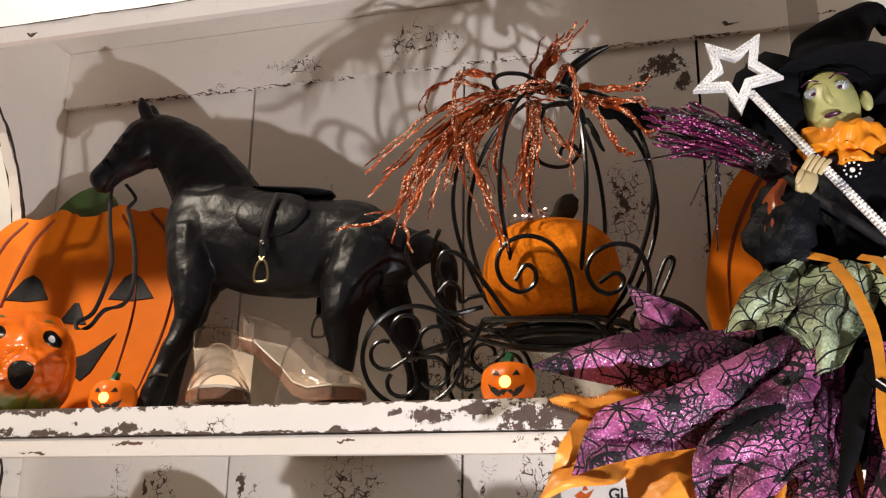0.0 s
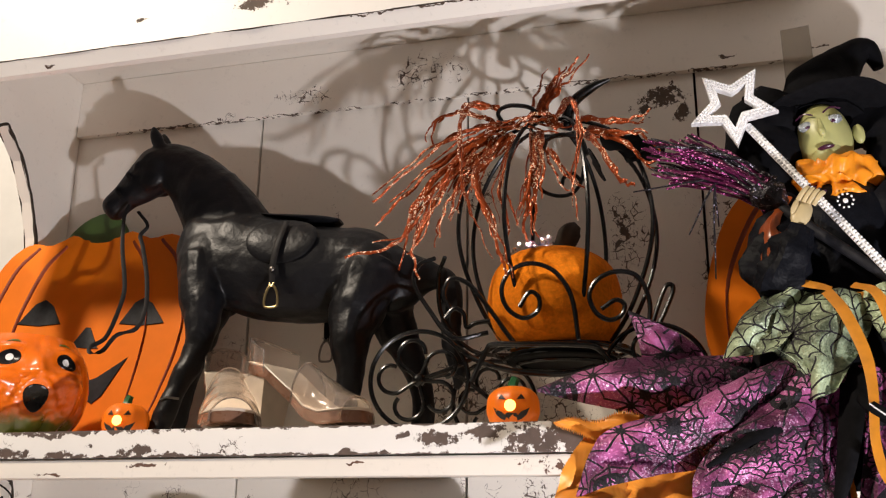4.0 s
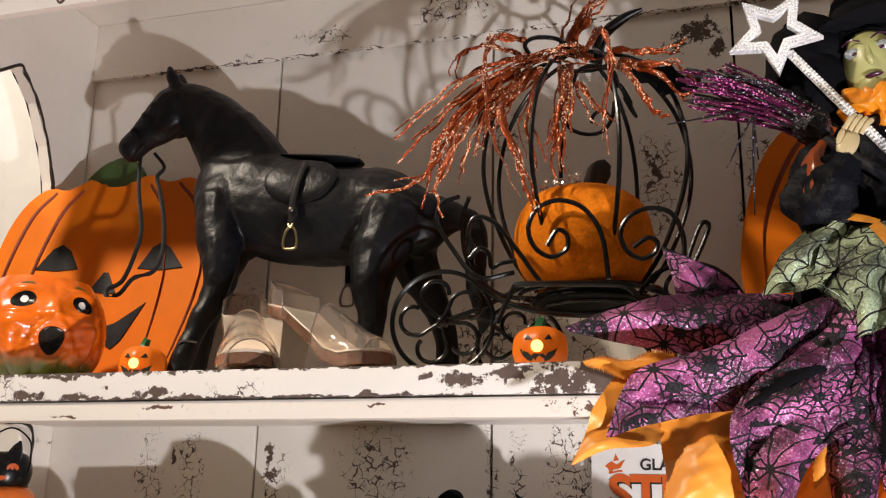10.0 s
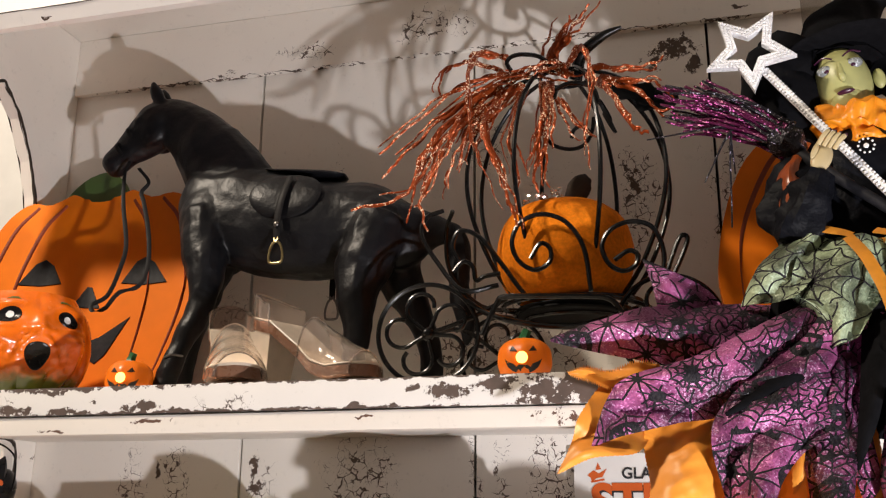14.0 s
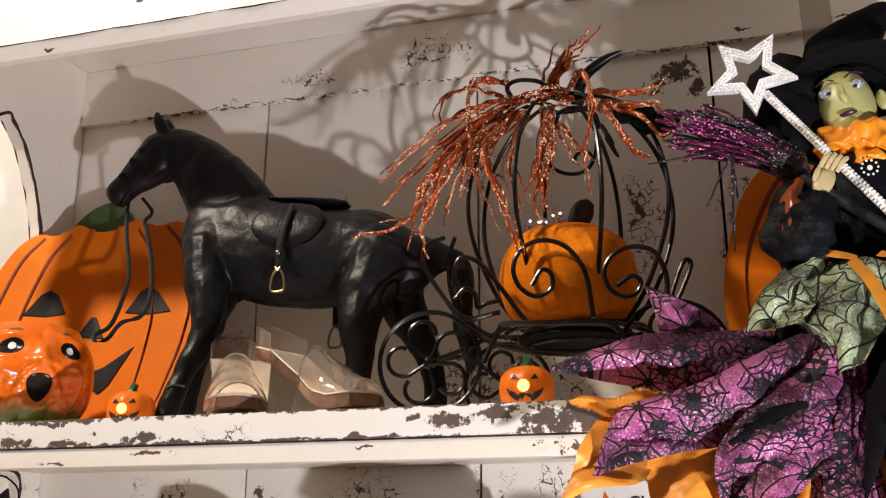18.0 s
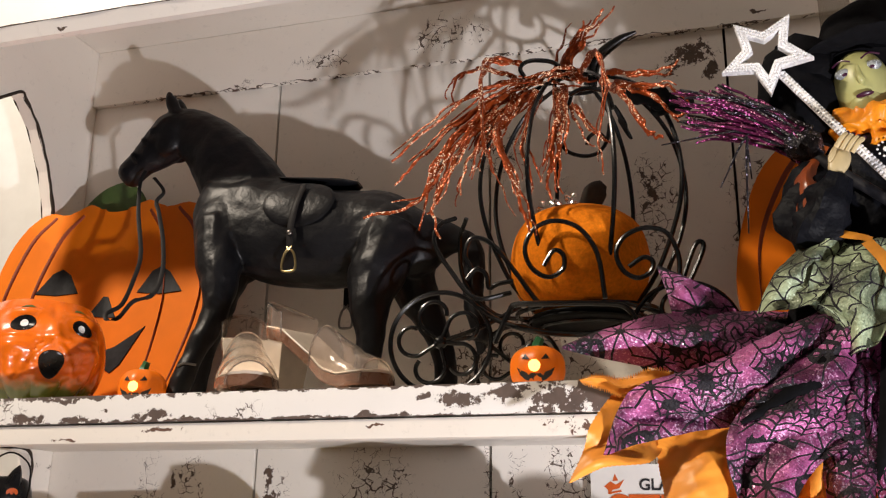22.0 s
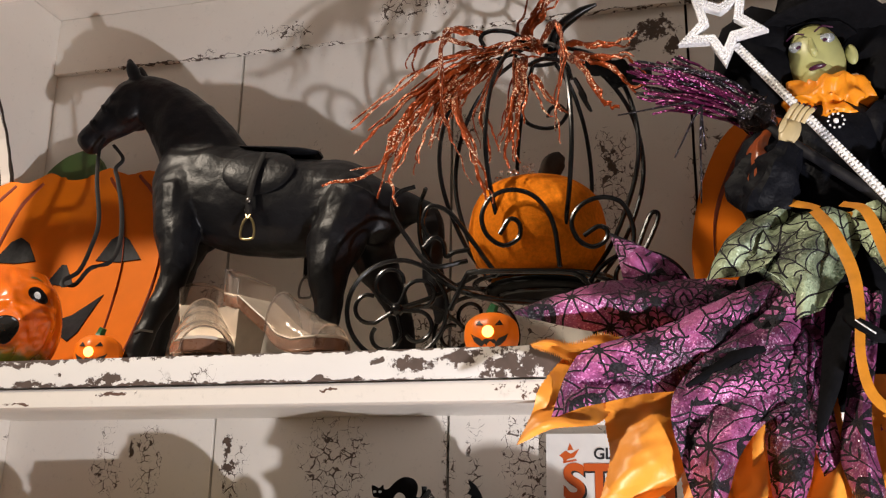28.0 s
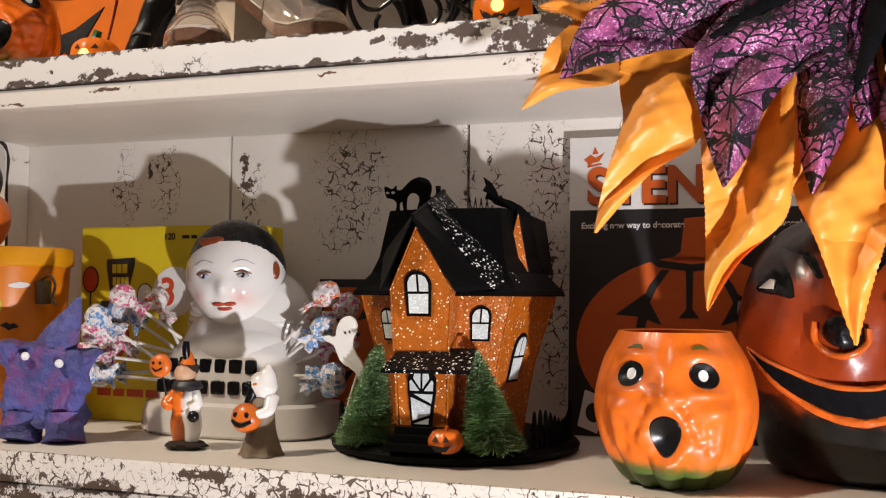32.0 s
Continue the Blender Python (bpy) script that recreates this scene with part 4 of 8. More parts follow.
def led_pumpkin(cx, cy, yaw):
    root = thing("led_pumpkin", (cx, cy, UPPER), "small glowing orange plastic jack-o-lantern light with green stem", "light", "small pumpkin lights")
    r, h = 0.0265, 0.041
    bm = bmesh.new()
    lathe(bm, (cx, cy, UPPER), [(0, 0), (0.7 * r, 0), (0.95 * r, 0.25 * h), (r, 0.5 * h), (0.9 * r, 0.8 * h), (0.5 * r, 1.0 * h), (0, 0.96 * h)], 40, 0, lambda a, z: 1 + 0.03 * math.cos(9 * a))
    body = part("body", bm, M_PLASTICORANGE, root)
    bm = bmesh.new()
    tube(bm, [(cx, cy, UPPER + 0.95 * h, 0.008), (cx, cy, UPPER + 1.08 * h, 0.0055), (cx + 0.003, cy, UPPER + 1.25 * h, 0.0045)], 6, 3)
    part("stem", bm, M_PLASTICGREEN, root)
    turn = pose(cx, cy, UPPER, 0, 0, yaw)

    def bit(name, form, material, lift):
        bm = bmesh.new()
        rows = []
        for f in (1.0, 0.5, 0.05):
            mx, mz = sum(p[0] for p in form) / len(form), sum(p[1] for p in form) / len(form)
            row = []
            for x, z in form:
                x, z = mx + (x - mx) * f, mz + (z - mz) * f
                rad = r * np.interp(z / h, [0, 0.25, 0.5, 0.8, 1], [0.7, 0.95, 1, 0.9, 0.5]) * 1.03
                row.append(turn @ V((x, -math.sqrt(max(rad ** 2 - x ** 2, 1e-8)) - lift, z)))
            rows.append(row)
        loft(bm, rows, 0, False)
        part(name, bm, material, body)

    def grin(upper, lower):
        bm = bmesh.new()
        rows = []
        for edge in (upper, lower):
            row = []
            for x, z in edge:
                rad = r * np.interp(z / h, [0, 0.25, 0.5, 0.8, 1], [0.7, 0.95, 1, 0.9, 0.5]) * 1.03
                row.append(turn @ V((x, -math.sqrt(max(rad ** 2 - x ** 2, 1e-8)) - 0.0006, z)))
            rows.append(row)
        loft(bm, rows, 0, False, False)
        part("mouth", bm, M_INK, body)

    for sx in (-1, 1):
        bit("eye", [(sx * 0.0055, 0.0255), (sx * 0.0100, 0.0315), (sx * 0.0135, 0.0265)], M_INK, 0.0006)
    grin([(-0.018, 0.0185), (-0.014, 0.0155), (-0.0095, 0.0135), (-0.0065, 0.0105), (-0.004, 0.0125), (0.002, 0.0118), (0.005, 0.0122), (0.007, 0.0100), (0.0095, 0.0135), (0.014, 0.0155), (0.018, 0.0185)],
         [(-0.0178, 0.0175), (-0.0150, 0.0110), (-0.0105, 0.0070), (-0.007, 0.0055), (-0.0045, 0.0082), (0.0, 0.0045), (0.0045, 0.0048), (0.007, 0.0055), (0.0105, 0.0070), (0.0150, 0.0110), (0.0178, 0.0175)])
    bit("bulb", [(-0.001 + 0.0058 * math.cos(a), 0.0195 + 0.0060 * math.sin(a)) for a in np.linspace(0, 2 * math.pi, 14)[:-1]], M_LED, 0.001)
    return root


led_pumpkin(-0.421, 0.092, 14)
led_pumpkin(0.048, 0.055, 6)


def horse():
    root = thing("leather_horse", (-0.26, 0.19, UPPER), "black leather toy horse with saddle and brass stirrups standing on shelf", "toy horse")
    bm = bmesh.new()

    def yc(x):
        return 0.187 + (x + 0.4) * 0.05

    def rings(rows, segs=20):
        out = []
        for x, z, hh, hw in spline(rows, 5):
            y = yc(x)
            ring = []
            for k in range(segs):
                a = 2 * math.pi * k / segs
                q = 1 + 0.05 * noise.noise(V((x * 25, math.cos(a) * 1.4, math.sin(a) * 1.4)))
                ring.append(V((x, y + hw * math.sin(a) * q, z + hh * math.cos(a) * q)))
            out.append(ring)
        return out

    loft(bm, rings([(-0.425, 1.757, 0.010, 0.012), (-0.418, 1.757, 0.034, 0.026), (-0.400, 1.753, 0.056, 0.040), (-0.36, 1.743, 0.066, 0.049), (-0.31, 1.733, 0.072, 0.053), (-0.25, 1.721, 0.066, 0.054),
                    (-0.20, 1.717, 0.060, 0.052), (-0.155, 1.718, 0.053, 0.049), (-0.128, 1.708, 0.046, 0.041), (-0.108, 1.706, 0.035, 0.029), (-0.085, 1.709, 0.020, 0.017), (-0.062, 1.704, 0.012, 0.011)]))
    tube(bm, [(-0.345, 0.19, 1.752, 0.062), (-0.368, 0.189, 1.795, 0.058), (-0.395, 0.188, 1.834, 0.049), (-0.425, 0.187, 1.866, 0.040), (-0.455, 0.186, 1.887, 0.034), (-0.472, 0.186, 1.893, 0.028)], 18, 5, flat=0.58, side=(0.65, 0, 0.75), wobble=0.05)
    tube(bm, [(-0.455, 0.186, 1.905, 0.018), (-0.468, 0.186, 1.890, 0.034), (-0.487, 0.186, 1.872, 0.033), (-0.510, 0.186, 1.853, 0.025), (-0.528, 0.186, 1.840, 0.0205), (-0.541, 0.186, 1.830, 0.020), (-0.549, 0.186, 1.824, 0.012)], 16, 5, flat=0.72, side=(-0.6, 0, 0.8), wobble=0.06)
    for side in (-1, 1):
        tube(bm, [(-0.468, 0.187 + side * 0.010, 1.908, 0.009), (-0.478, 0.187 + side * 0.012, 1.928, 0.0085), (-0.483, 0.187 + side * 0.013, 1.942, 0.003)], 8, 4, flat=0.7)
        ball(bm, (-0.493, 0.187 + side * 0.0215, 1.883), 0.008, 0.005, 0.006)
        ball(bm, (-0.475, 0.187 + side * 0.016, 1.868), 0.022, 0.010, 0.020)
        ball(bm, (-0.538, 0.187 + side * 0.012, 1.832), 0.006, 0.005, 0.005)
        ball(bm, (-0.375, 0.19 + side * 0.034, 1.725), 0.036, 0.022, 0.050)
        ball(bm, (-0.155, 0.20 + side * 0.032, 1.700), 0.036, 0.024, 0.050)
    legs = [[(-0.378, 0.166, 1.735, 0.034), (-0.372, 0.154, 1.690, 0.029), (-0.363, 0.145, 1.645, 0.022), (-0.366, 0.136, 1.605, 0.0155), (-0.372, 0.130, 1.583, 0.0155), (-0.379, 0.124, 1.560, 0.0115), (-0.386, 0.119, 1.535, 0.0135), (-0.392, 0.116, 1.514, 0.014), (-0.396, 0.114, 1.501, 0.019)],
            [(-0.385, 0.205, 1.735, 0.034), (-0.388, 0.210, 1.690, 0.028), (-0.400, 0.214, 1.650, 0.021), (-0.414, 0.217, 1.605, 0.0145), (-0.424, 0.219, 1.560, 0.012), (-0.434, 0.221, 1.518, 0.0135), (-0.440, 0.222, 1.501, 0.017)],
            [(-0.152, 0.182, 1.715, 0.040), (-0.162, 0.165, 1.670, 0.034), (-0.169, 0.153, 1.628, 0.0265), (-0.164, 0.149, 1.588, 0.0185), (-0.166, 0.148, 1.555, 0.014), (-0.170, 0.147, 1.520, 0.0145), (-0.173, 0.147, 1.501, 0.019)],
            [(-0.145, 0.218, 1.705, 0.036), (-0.140, 0.230, 1.660, 0.029), (-0.122, 0.236, 1.620, 0.021), (-0.106, 0.238, 1.585, 0.0160), (-0.100, 0.238, 1.545, 0.0135), (-0.104, 0.238, 1.518, 0.0145), (-0.108, 0.238, 1.501, 0.019)]]
    for points in legs:
        tube(bm, points, 14, 6, wobble=0.12)
    bm = fused(bm, 0.0024, 4)
    for v in bm.verts:
        v.co += v.normal * (0.0022 * noise.noise(v.co * 26) + 0.0007 * noise.noise(v.co * 70))
    for v in bm.verts:
        v.co.z = max(v.co.z, UPPER)
    body = part("body", bm, M_LEATHER, root)
    bm = bmesh.new()
    tube(bm, [(-0.388, 0.108, 1.548, 0.0015), (-0.380, 0.109, 1.551, 0.0015), (-0.368, 0.116, 1.550, 0.0015)], 6, 3)
    part("leg_seam", bm, M_STEEL, root)
    bm = bmesh.new()
    tube(bm, [(-0.082, 0.205, 1.716, 0.009), (-0.064, 0.208, 1.704, 0.0125), (-0.058, 0.211, 1.678, 0.0135), (-0.060, 0.214, 1.645, 0.013), (-0.055, 0.216, 1.612, 0.012), (-0.050, 0.217, 1.585, 0.009), (-0.052, 0.217, 1.568, 0.003)], 12, 6, wobble=0.25)
    part("tail", bm, M_LEATHER, root)
    bm = bmesh.new()
    tube(bm, [(-0.318, 0.191, 1.806, 0.009), (-0.300, 0.192, 1.797, 0.022), (-0.258, 0.194, 1.790, 0.029), (-0.222, 0.196, 1.787, 0.026), (-0.204, 0.197, 1.788, 0.011)], 16, 5, flat=0.20, side=(0, 1, 0))
    saddle = part("saddle", bm, M_LEATHER, root, "black leather saddle")
    for sy in (-1, 1):
        bm = bmesh.new()
        rows = []
        for f in (1.0, 0.9, 0.55, 0.05):
            ring = []
            for a in np.linspace(0, 2 * math.pi, 28)[:-1]:
                x = -0.262 + 0.046 * math.cos(a) * f
                z = 1.752 + (0.030 * math.sin(a) if math.sin(a) > 0 else 0.034 * math.sin(a)) * f
                zc, hh, hw = np.interp(x, [-0.36, -0.31, -0.25, -0.2], [1.745, 1.735, 1.724, 1.718]), 0.071, 0.0545
                y = yc(x) + sy * (hw * math.sqrt(max(0.05, 1 - ((z - zc) / hh) ** 2)) + (0.0025 if f < 1 else 0.0005))
                ring.append(V((x, y, z)))
            rows.append(ring)
        loft(bm, rows, 0, False)
        flap = part("flap", bm, M_LEATHER, saddle)
        bm = bmesh.new()
        s = -0.056 if sy < 0 else 0.058
        line = [(-0.258, yc(-0.258) + s * 0.85, 1.775, 0.0040), (-0.262, yc(-0.26) + s * 1.06, 1.745, 0.0045), (-0.266, yc(-0.26) + s * 1.10, 1.715, 0.0045), (-0.266, yc(-0.26) + s * 1.08, 1.688, 0.004)]
        if sy > 0:
            line = [(x + 0.025, y, z - 0.045, w) for x, y, z, w in line]
        tube(bm, line, 6, 5, flat=0.25, side=(1, 0, 0))
        strap = part("strap", bm, M_STRAP, saddle)
        bm = bmesh.new()
        bx, by, bz = line[-1][:3]
        tube(bm, [(bx + u, by, bz + v, 0.0016) for u, v in ((0, 0.002), (0.0055, -0.004), (0.0085, -0.014), (0.0088, -0.022), (0.006, -0.0265), (-0.006, -0.0265), (-0.0088, -0.022), (-0.0085, -0.014), (-0.0055, -0.004), (0, 0.002))], 8, 4)
        tube(bm, [(bx - 0.003, by - 0.001, bz + 0.004, 0.0012), (bx, by - 0.002, bz - 0.001, 0.0012), (bx + 0.003, by - 0.001, bz + 0.004, 0.0012)], 6, 3)
        part("stirrup", bm, M_BRASS if sy < 0 else M_STEEL, saddle, "brass stirrup" if sy < 0 else "")
        if sy < 0:
            bm = bmesh.new()
            ball(bm, (-0.266, yc(-0.26) + s * 1.14, 1.709), 0.0035, 0.002, 0.0035)
            part("stud", bm, M_STEEL, saddle)
    bm = bmesh.new()
    tube(bm, [(-0.502, 0.168, 1.826, 0.0023), (-0.504, 0.162, 1.805, 0.0023), (-0.493, 0.150, 1.758, 0.0027), (-0.476, 0.140, 1.700, 0.0028), (-0.478, 0.134, 1.665, 0.0028), (-0.487, 0.128, 1.632, 0.0028), (-0.503, 0.122, 1.620, 0.0027),
              (-0.499, 0.119, 1.611, 0.0027), (-0.484, 0.121, 1.614, 0.0027), (-0.470, 0.126, 1.634, 0.0028), (-0.447, 0.132, 1.643, 0.0028), (-0.442, 0.140, 1.672, 0.0028), (-0.452, 0.150, 1.717, 0.0028), (-0.468, 0.158, 1.760, 0.0027), (-0.476, 0.162, 1.778, 0.0027), (-0.468, 0.164, 1.792, 0.0023), (-0.488, 0.168, 1.815, 0.0023)], 6, 6, flat=0.14, side=(0.9, 0.4, 0.1))
    part("reins", bm, M_STRAP, root, "thin black looped reins")
    bm = bmesh.new()
    tube(bm, [(-0.500, 0.160, 1.858, 0.0026), (-0.509, 0.164, 1.872, 0.0026), (-0.515, 0.186, 1.880, 0.0026)], 6, 4, flat=0.4)
    tube(bm, [(-0.512, 0.163, 1.833, 0.0026), (-0.524, 0.164, 1.850, 0.0026), (-0.530, 0.186, 1.862, 0.0026)], 6, 4, flat=0.4)
    part("bridle", bm, M_STRAP, root)
    return root


horse()


def vinyl_shoe(cx, cy, yaw, label):
    """A clear vinyl mule on a pale block heel: toe at +x before turning."""
    m = pose(cx, cy, UPPER, 0, 0, yaw)
    root = thing("clear_mule", (cx, cy, UPPER), label, "shoe", "clear shoes")

    def at(x, y, z):
        return m @ V((x, y, z))

    def sole_z(u):
        return float(np.interp(u, [0, 0.25, 0.45, 0.65, 0.8, 1.0], [0.076, 0.064, 0.038, 0.013, 0.004, 0.007]))

    def half(u):
        return float(np.interp(u, [0, 0.12, 0.3, 0.5, 0.7, 0.85, 0.95, 1.0], [0.012, 0.024, 0.025, 0.023, 0.032, 0.031, 0.022, 0.006]))

    length = 0.185
    for name, lift, thick, mat in (("outsole", 0.0, 0.0120, M_SOLE), ("insole", 0.0122, 0.003, M_CREAM)):
        bm = bmesh.new()
        rings = []
        for i in range(25):
            u = i / 24
            x, w, z = -length / 2 + u * length, half(u), sole_z(u) + lift
            rings.append([at(x, -w * 0.96, z), at(x, w * 0.96, z), at(x, w * 1.02, z + thick * 0.5), at(x, w * 0.99, z + thick), at(x, -w * 0.99, z + thick), at(x, -w * 1.02, z + thick * 0.5)])
        loft(bm, rings)
        part(name, bm, mat, root)
    bm = bmesh.new()
    rings = []
    for i in range(7):
        f = i / 6
        w, z = 0.016 + 0.006 * f, f * 0.070
        x0 = -length / 2 + 0.006 - 0.002 * f
        d = 0.026 + 0.014 * f
        rings.append([at(x0, -w, z), at(x0 + d, -w, z), at(x0 + d, w, z), at(x0, w, z)])
    loft(bm, rings)
    part("heel", bm, M_CREAM, root, "pale block heel")
    bm = bmesh.new()
    rings = []
    for i in range(14):
        u = 0.52 + 0.42 * i / 13
        x, w = -length / 2 + u * length, half(u) + 0.002
        top = 0.036 * math.sin(math.pi * min(1, (1.06 - u) / 0.50) * 0.55) + 0.012
        outer = [at(x, w * math.cos(a), sole_z(u) + 0.002 + top * math.sin(a)) for a in np.linspace(0, math.pi, 25)]
        inner = [at(x, (w - 0.0012) * math.cos(a), sole_z(u) + 0.002 + (top - 0.0012) * math.sin(a)) for a in np.linspace(math.pi, 0, 25)]
        rings.append(outer + inner)
    loft(bm, rings)
    part("vamp", bm, M_CLEAR, root, "transparent vinyl strap over the toes").visible_shadow = False
    for i in (0, 13):
        bm = bmesh.new()
        tube(bm, [tuple(p) + (0.0013,) for p in rings[i][:25:3]], 6, 3)
        part("vamp_edge", bm, M_CLEAR, root, "rolled vinyl edge")
    bm = bmesh.new()
    rings = []
    for i in range(15):
        a = math.pi * (0.5 + i / 14)
        x, y = -length / 2 + 0.045 + 0.050 * math.cos(a), 0.026 * math.sin(a)
        top = 0.028 + 0.012 * math.cos(a - math.pi)
        z = 0.080 - 0.25 * (x + length / 2)
        rings.append([at(x, y, z), at(x * 1.0, y * 1.05, z + top), at(x + 0.001, y * 1.05 * 0.96, z + top), at(x + 0.001, y * 0.96, z)])
    loft(bm, rings)
    part("heel_counter", bm, M_CLEAR, root, "transparent vinyl back").visible_shadow = False
    bm = bmesh.new()
    tube(bm, [tuple(at(x, y, z)) + (0.0013,) for x, y, z in ((-0.055, -0.027, 0.100), (-0.085, -0.012, 0.114), (-0.094, 0.0, 0.117), (-0.085, 0.012, 0.114), (-0.055, 0.027, 0.100))], 6, 5)
    part("ankle_strap", bm, M_BEAD, root)
    return root


vinyl_shoe(-0.290, 0.090, -58, "clear vinyl high-heeled mule with cream insole, lying on shelf")
vinyl_shoe(-0.188, 0.078, -26, "clear vinyl high-heeled mule with tan sole, standing before horse")


def carriage():
    cx, cy = 0.083, 0.165
    root = thing("wire_pumpkin_carriage", (cx, cy, UPPER), "black wire pumpkin carriage with scrolled wheels on the shelf", "decoration")
    wire = 0.0026

    def rod(name, points, r=wire, under=root, steps=5):
        bm = bmesh.new()
        tube(bm, [tuple(p) + (r,) for p in points], 8, steps)
        return part(name, bm, M_WIRE, under)

    cage = []
    for k in range(8):
        a = radians(22 + 45 * k)
        ca, sa = math.cos(a), math.sin(a)
        pts = [(0.060, 1.599), (0.090, 1.640), (0.115, 1.700), (0.121, 1.752), (0.108, 1.808), (0.078, 1.852), (0.042, 1.874), (0.030, 1.876)]
        cage.append(rod("rib", [(cx + r * ca, cy + r * sa * 0.78, z) for r, z in pts]))
    for r, z in ((0.062, 1.598), (0.052, 1.590), (0.040, 1.584)):
        rod("base_ring", [(cx + r * 1.25 * math.cos(a), cy + r * 0.9 * math.sin(a), z) for a in np.linspace(0, 2 * math.pi, 25)], wire, root, 2)
    rod("top_ring", [(cx + 0.030 * math.cos(a), cy + 0.025 * math.sin(a), 1.876) for a in np.linspace(0, 2 * math.pi, 17)], wire, root, 2)
    bm = bmesh.new()
    lathe(bm, (cx, cy, 1.585), [(0, 0), (0.055, 0), (0.060, 0.004), (0.058, 0.008), (0, 0.007)], 32)
    part("tray", bm, M_TIN, root, "round black metal tray")
    bm = bmesh.new()
    tube(bm, [(cx + 0.012, cy, 1.872, 0.008), (cx + 0.022, cy - 0.01, 1.900, 0.007), (cx + 0.048, cy - 0.02, 1.915, 0.0055), (cx + 0.070, cy - 0.025, 1.921, 0.002)], 10, 5)
    part("stalk", bm, M_WIRE, root)
    for k, (dx, dy, dz, yaw) in enumerate(((0.078, -0.05, -0.022, 10), (0.104, -0.035, -0.036, -25), (0.060, 0.02, -0.010, 80))):
        bm = bmesh.new()
        leaf = curved([(0, 0), (0.014, 0.017), (0.028, 0.011), (0.040, 0.019), (0.052, 0), (0.042, -0.018), (0.028, -0.013), (0.013, -0.019)], 3)
        slab(bm, leaf, 0.0016, pose(cx + dx - 0.02, cy + dy, 1.862 + dz, -18 - 6 * k, 22, yaw))
        part("leaf", bm, M_TIN, root)
    yf = cy - 0.092
    rod("scroll", [(0.114, 0.074, 1.592), (0.108, 0.074, 1.638), (0.091, 0.074, 1.667), (0.066, 0.074, 1.678), (0.043, 0.074, 1.671), (0.033, 0.074, 1.651), (0.039, 0.074, 1.630), (0.056, 0.074, 1.618), (0.072, 0.074, 1.625), (0.073, 0.074, 1.640), (0.063, 0.074, 1.646), (0.052, 0.074, 1.630)])
    rod("scroll", [(0.183, 0.080, 1.590), (0.188, 0.080, 1.628), (0.178, 0.080, 1.657), (0.157, 0.080, 1.665), (0.136, 0.080, 1.658), (0.126, 0.080, 1.641), (0.132, 0.080, 1.622), (0.146, 0.080, 1.613), (0.159, 0.080, 1.618), (0.162, 0.080, 1.629), (0.153, 0.080, 1.634), (0.138, 0.080, 1.625)])
    rod("scroll", [(0.182, 0.120, 1.595), (0.197, 0.120, 1.619), (0.210, 0.120, 1.647), (0.211, 0.120, 1.657), (0.204, 0.120, 1.656), (0.194, 0.120, 1.633), (0.188, 0.120, 1.615)])
    rod("scroll", [(-0.026, 0.080, 1.634), (-0.033, 0.080, 1.651), (-0.025, 0.080, 1.668), (-0.003, 0.080, 1.659), (0.022, 0.080, 1.626), (0.037, 0.080, 1.604), (0.049, 0.080, 1.588)])
    rod("scroll", [(-0.037, 0.100, 1.628), (-0.026, 0.100, 1.639), (-0.015, 0.100, 1.632), (-0.012, 0.100, 1.617), (-0.002, 0.100, 1.621), (0.015, 0.100, 1.623)])
    rod("scroll", [(0.043, 0.250, 1.843), (0.054, 0.250, 1.827), (0.074, 0.250, 1.819), (0.092, 0.250, 1.822), (0.103, 0.250, 1.837), (0.107, 0.250, 1.859)])
    rod("scroll", [(0.103, 0.250, 1.837), (0.092, 0.250, 1.849), (0.081, 0.250, 1.844), (0.078, 0.250, 1.834)])
    rod("shaft", [(0.016, yf + 0.01, 1.606), (-0.020, yf, 1.600), (-0.050, yf + 0.01, 1.634), (-0.070, yf + 0.015, 1.668), (-0.066, yf + 0.02, 1.69), (-0.05, yf + 0.03, 1.70)])
    rod("shaft", [(0.02, cy + 0.05, 1.606), (-0.03, cy + 0.04, 1.612), (-0.065, cy + 0.03, 1.652), (-0.068, cy + 0.02, 1.70), (-0.055, cy, 1.72)])
    rod("frame", [(0.001, 0.070, 1.551), (0.009, 0.070, 1.568), (0.018, 0.068, 1.584), (0.026, 0.066, 1.589), (0.067, 0.062, 1.587), (0.112, 0.064, 1.585), (0.133, 0.070, 1.582), (0.145, 0.075, 1.568)], 0.0030)
    rod("frame", [(-0.020, 0.090, 1.593), (0.001, 0.085, 1.578), (0.031, 0.080, 1.566), (0.063, 0.080, 1.560), (0.098, 0.080, 1.558), (0.129, 0.085, 1.566)], 0.0030)
    rod("loop", [(0.030, 0.100, 1.860), (0.025, 0.100, 1.871), (0.030, 0.100, 1.878), (0.041, 0.110, 1.885), (0.059, 0.120, 1.885), (0.072, 0.120, 1.872)])
    rod("loop", [(0.082, 0.090, 1.827), (0.096, 0.085, 1.830), (0.111, 0.085, 1.828), (0.123, 0.090, 1.823), (0.128, 0.090, 1.805)])

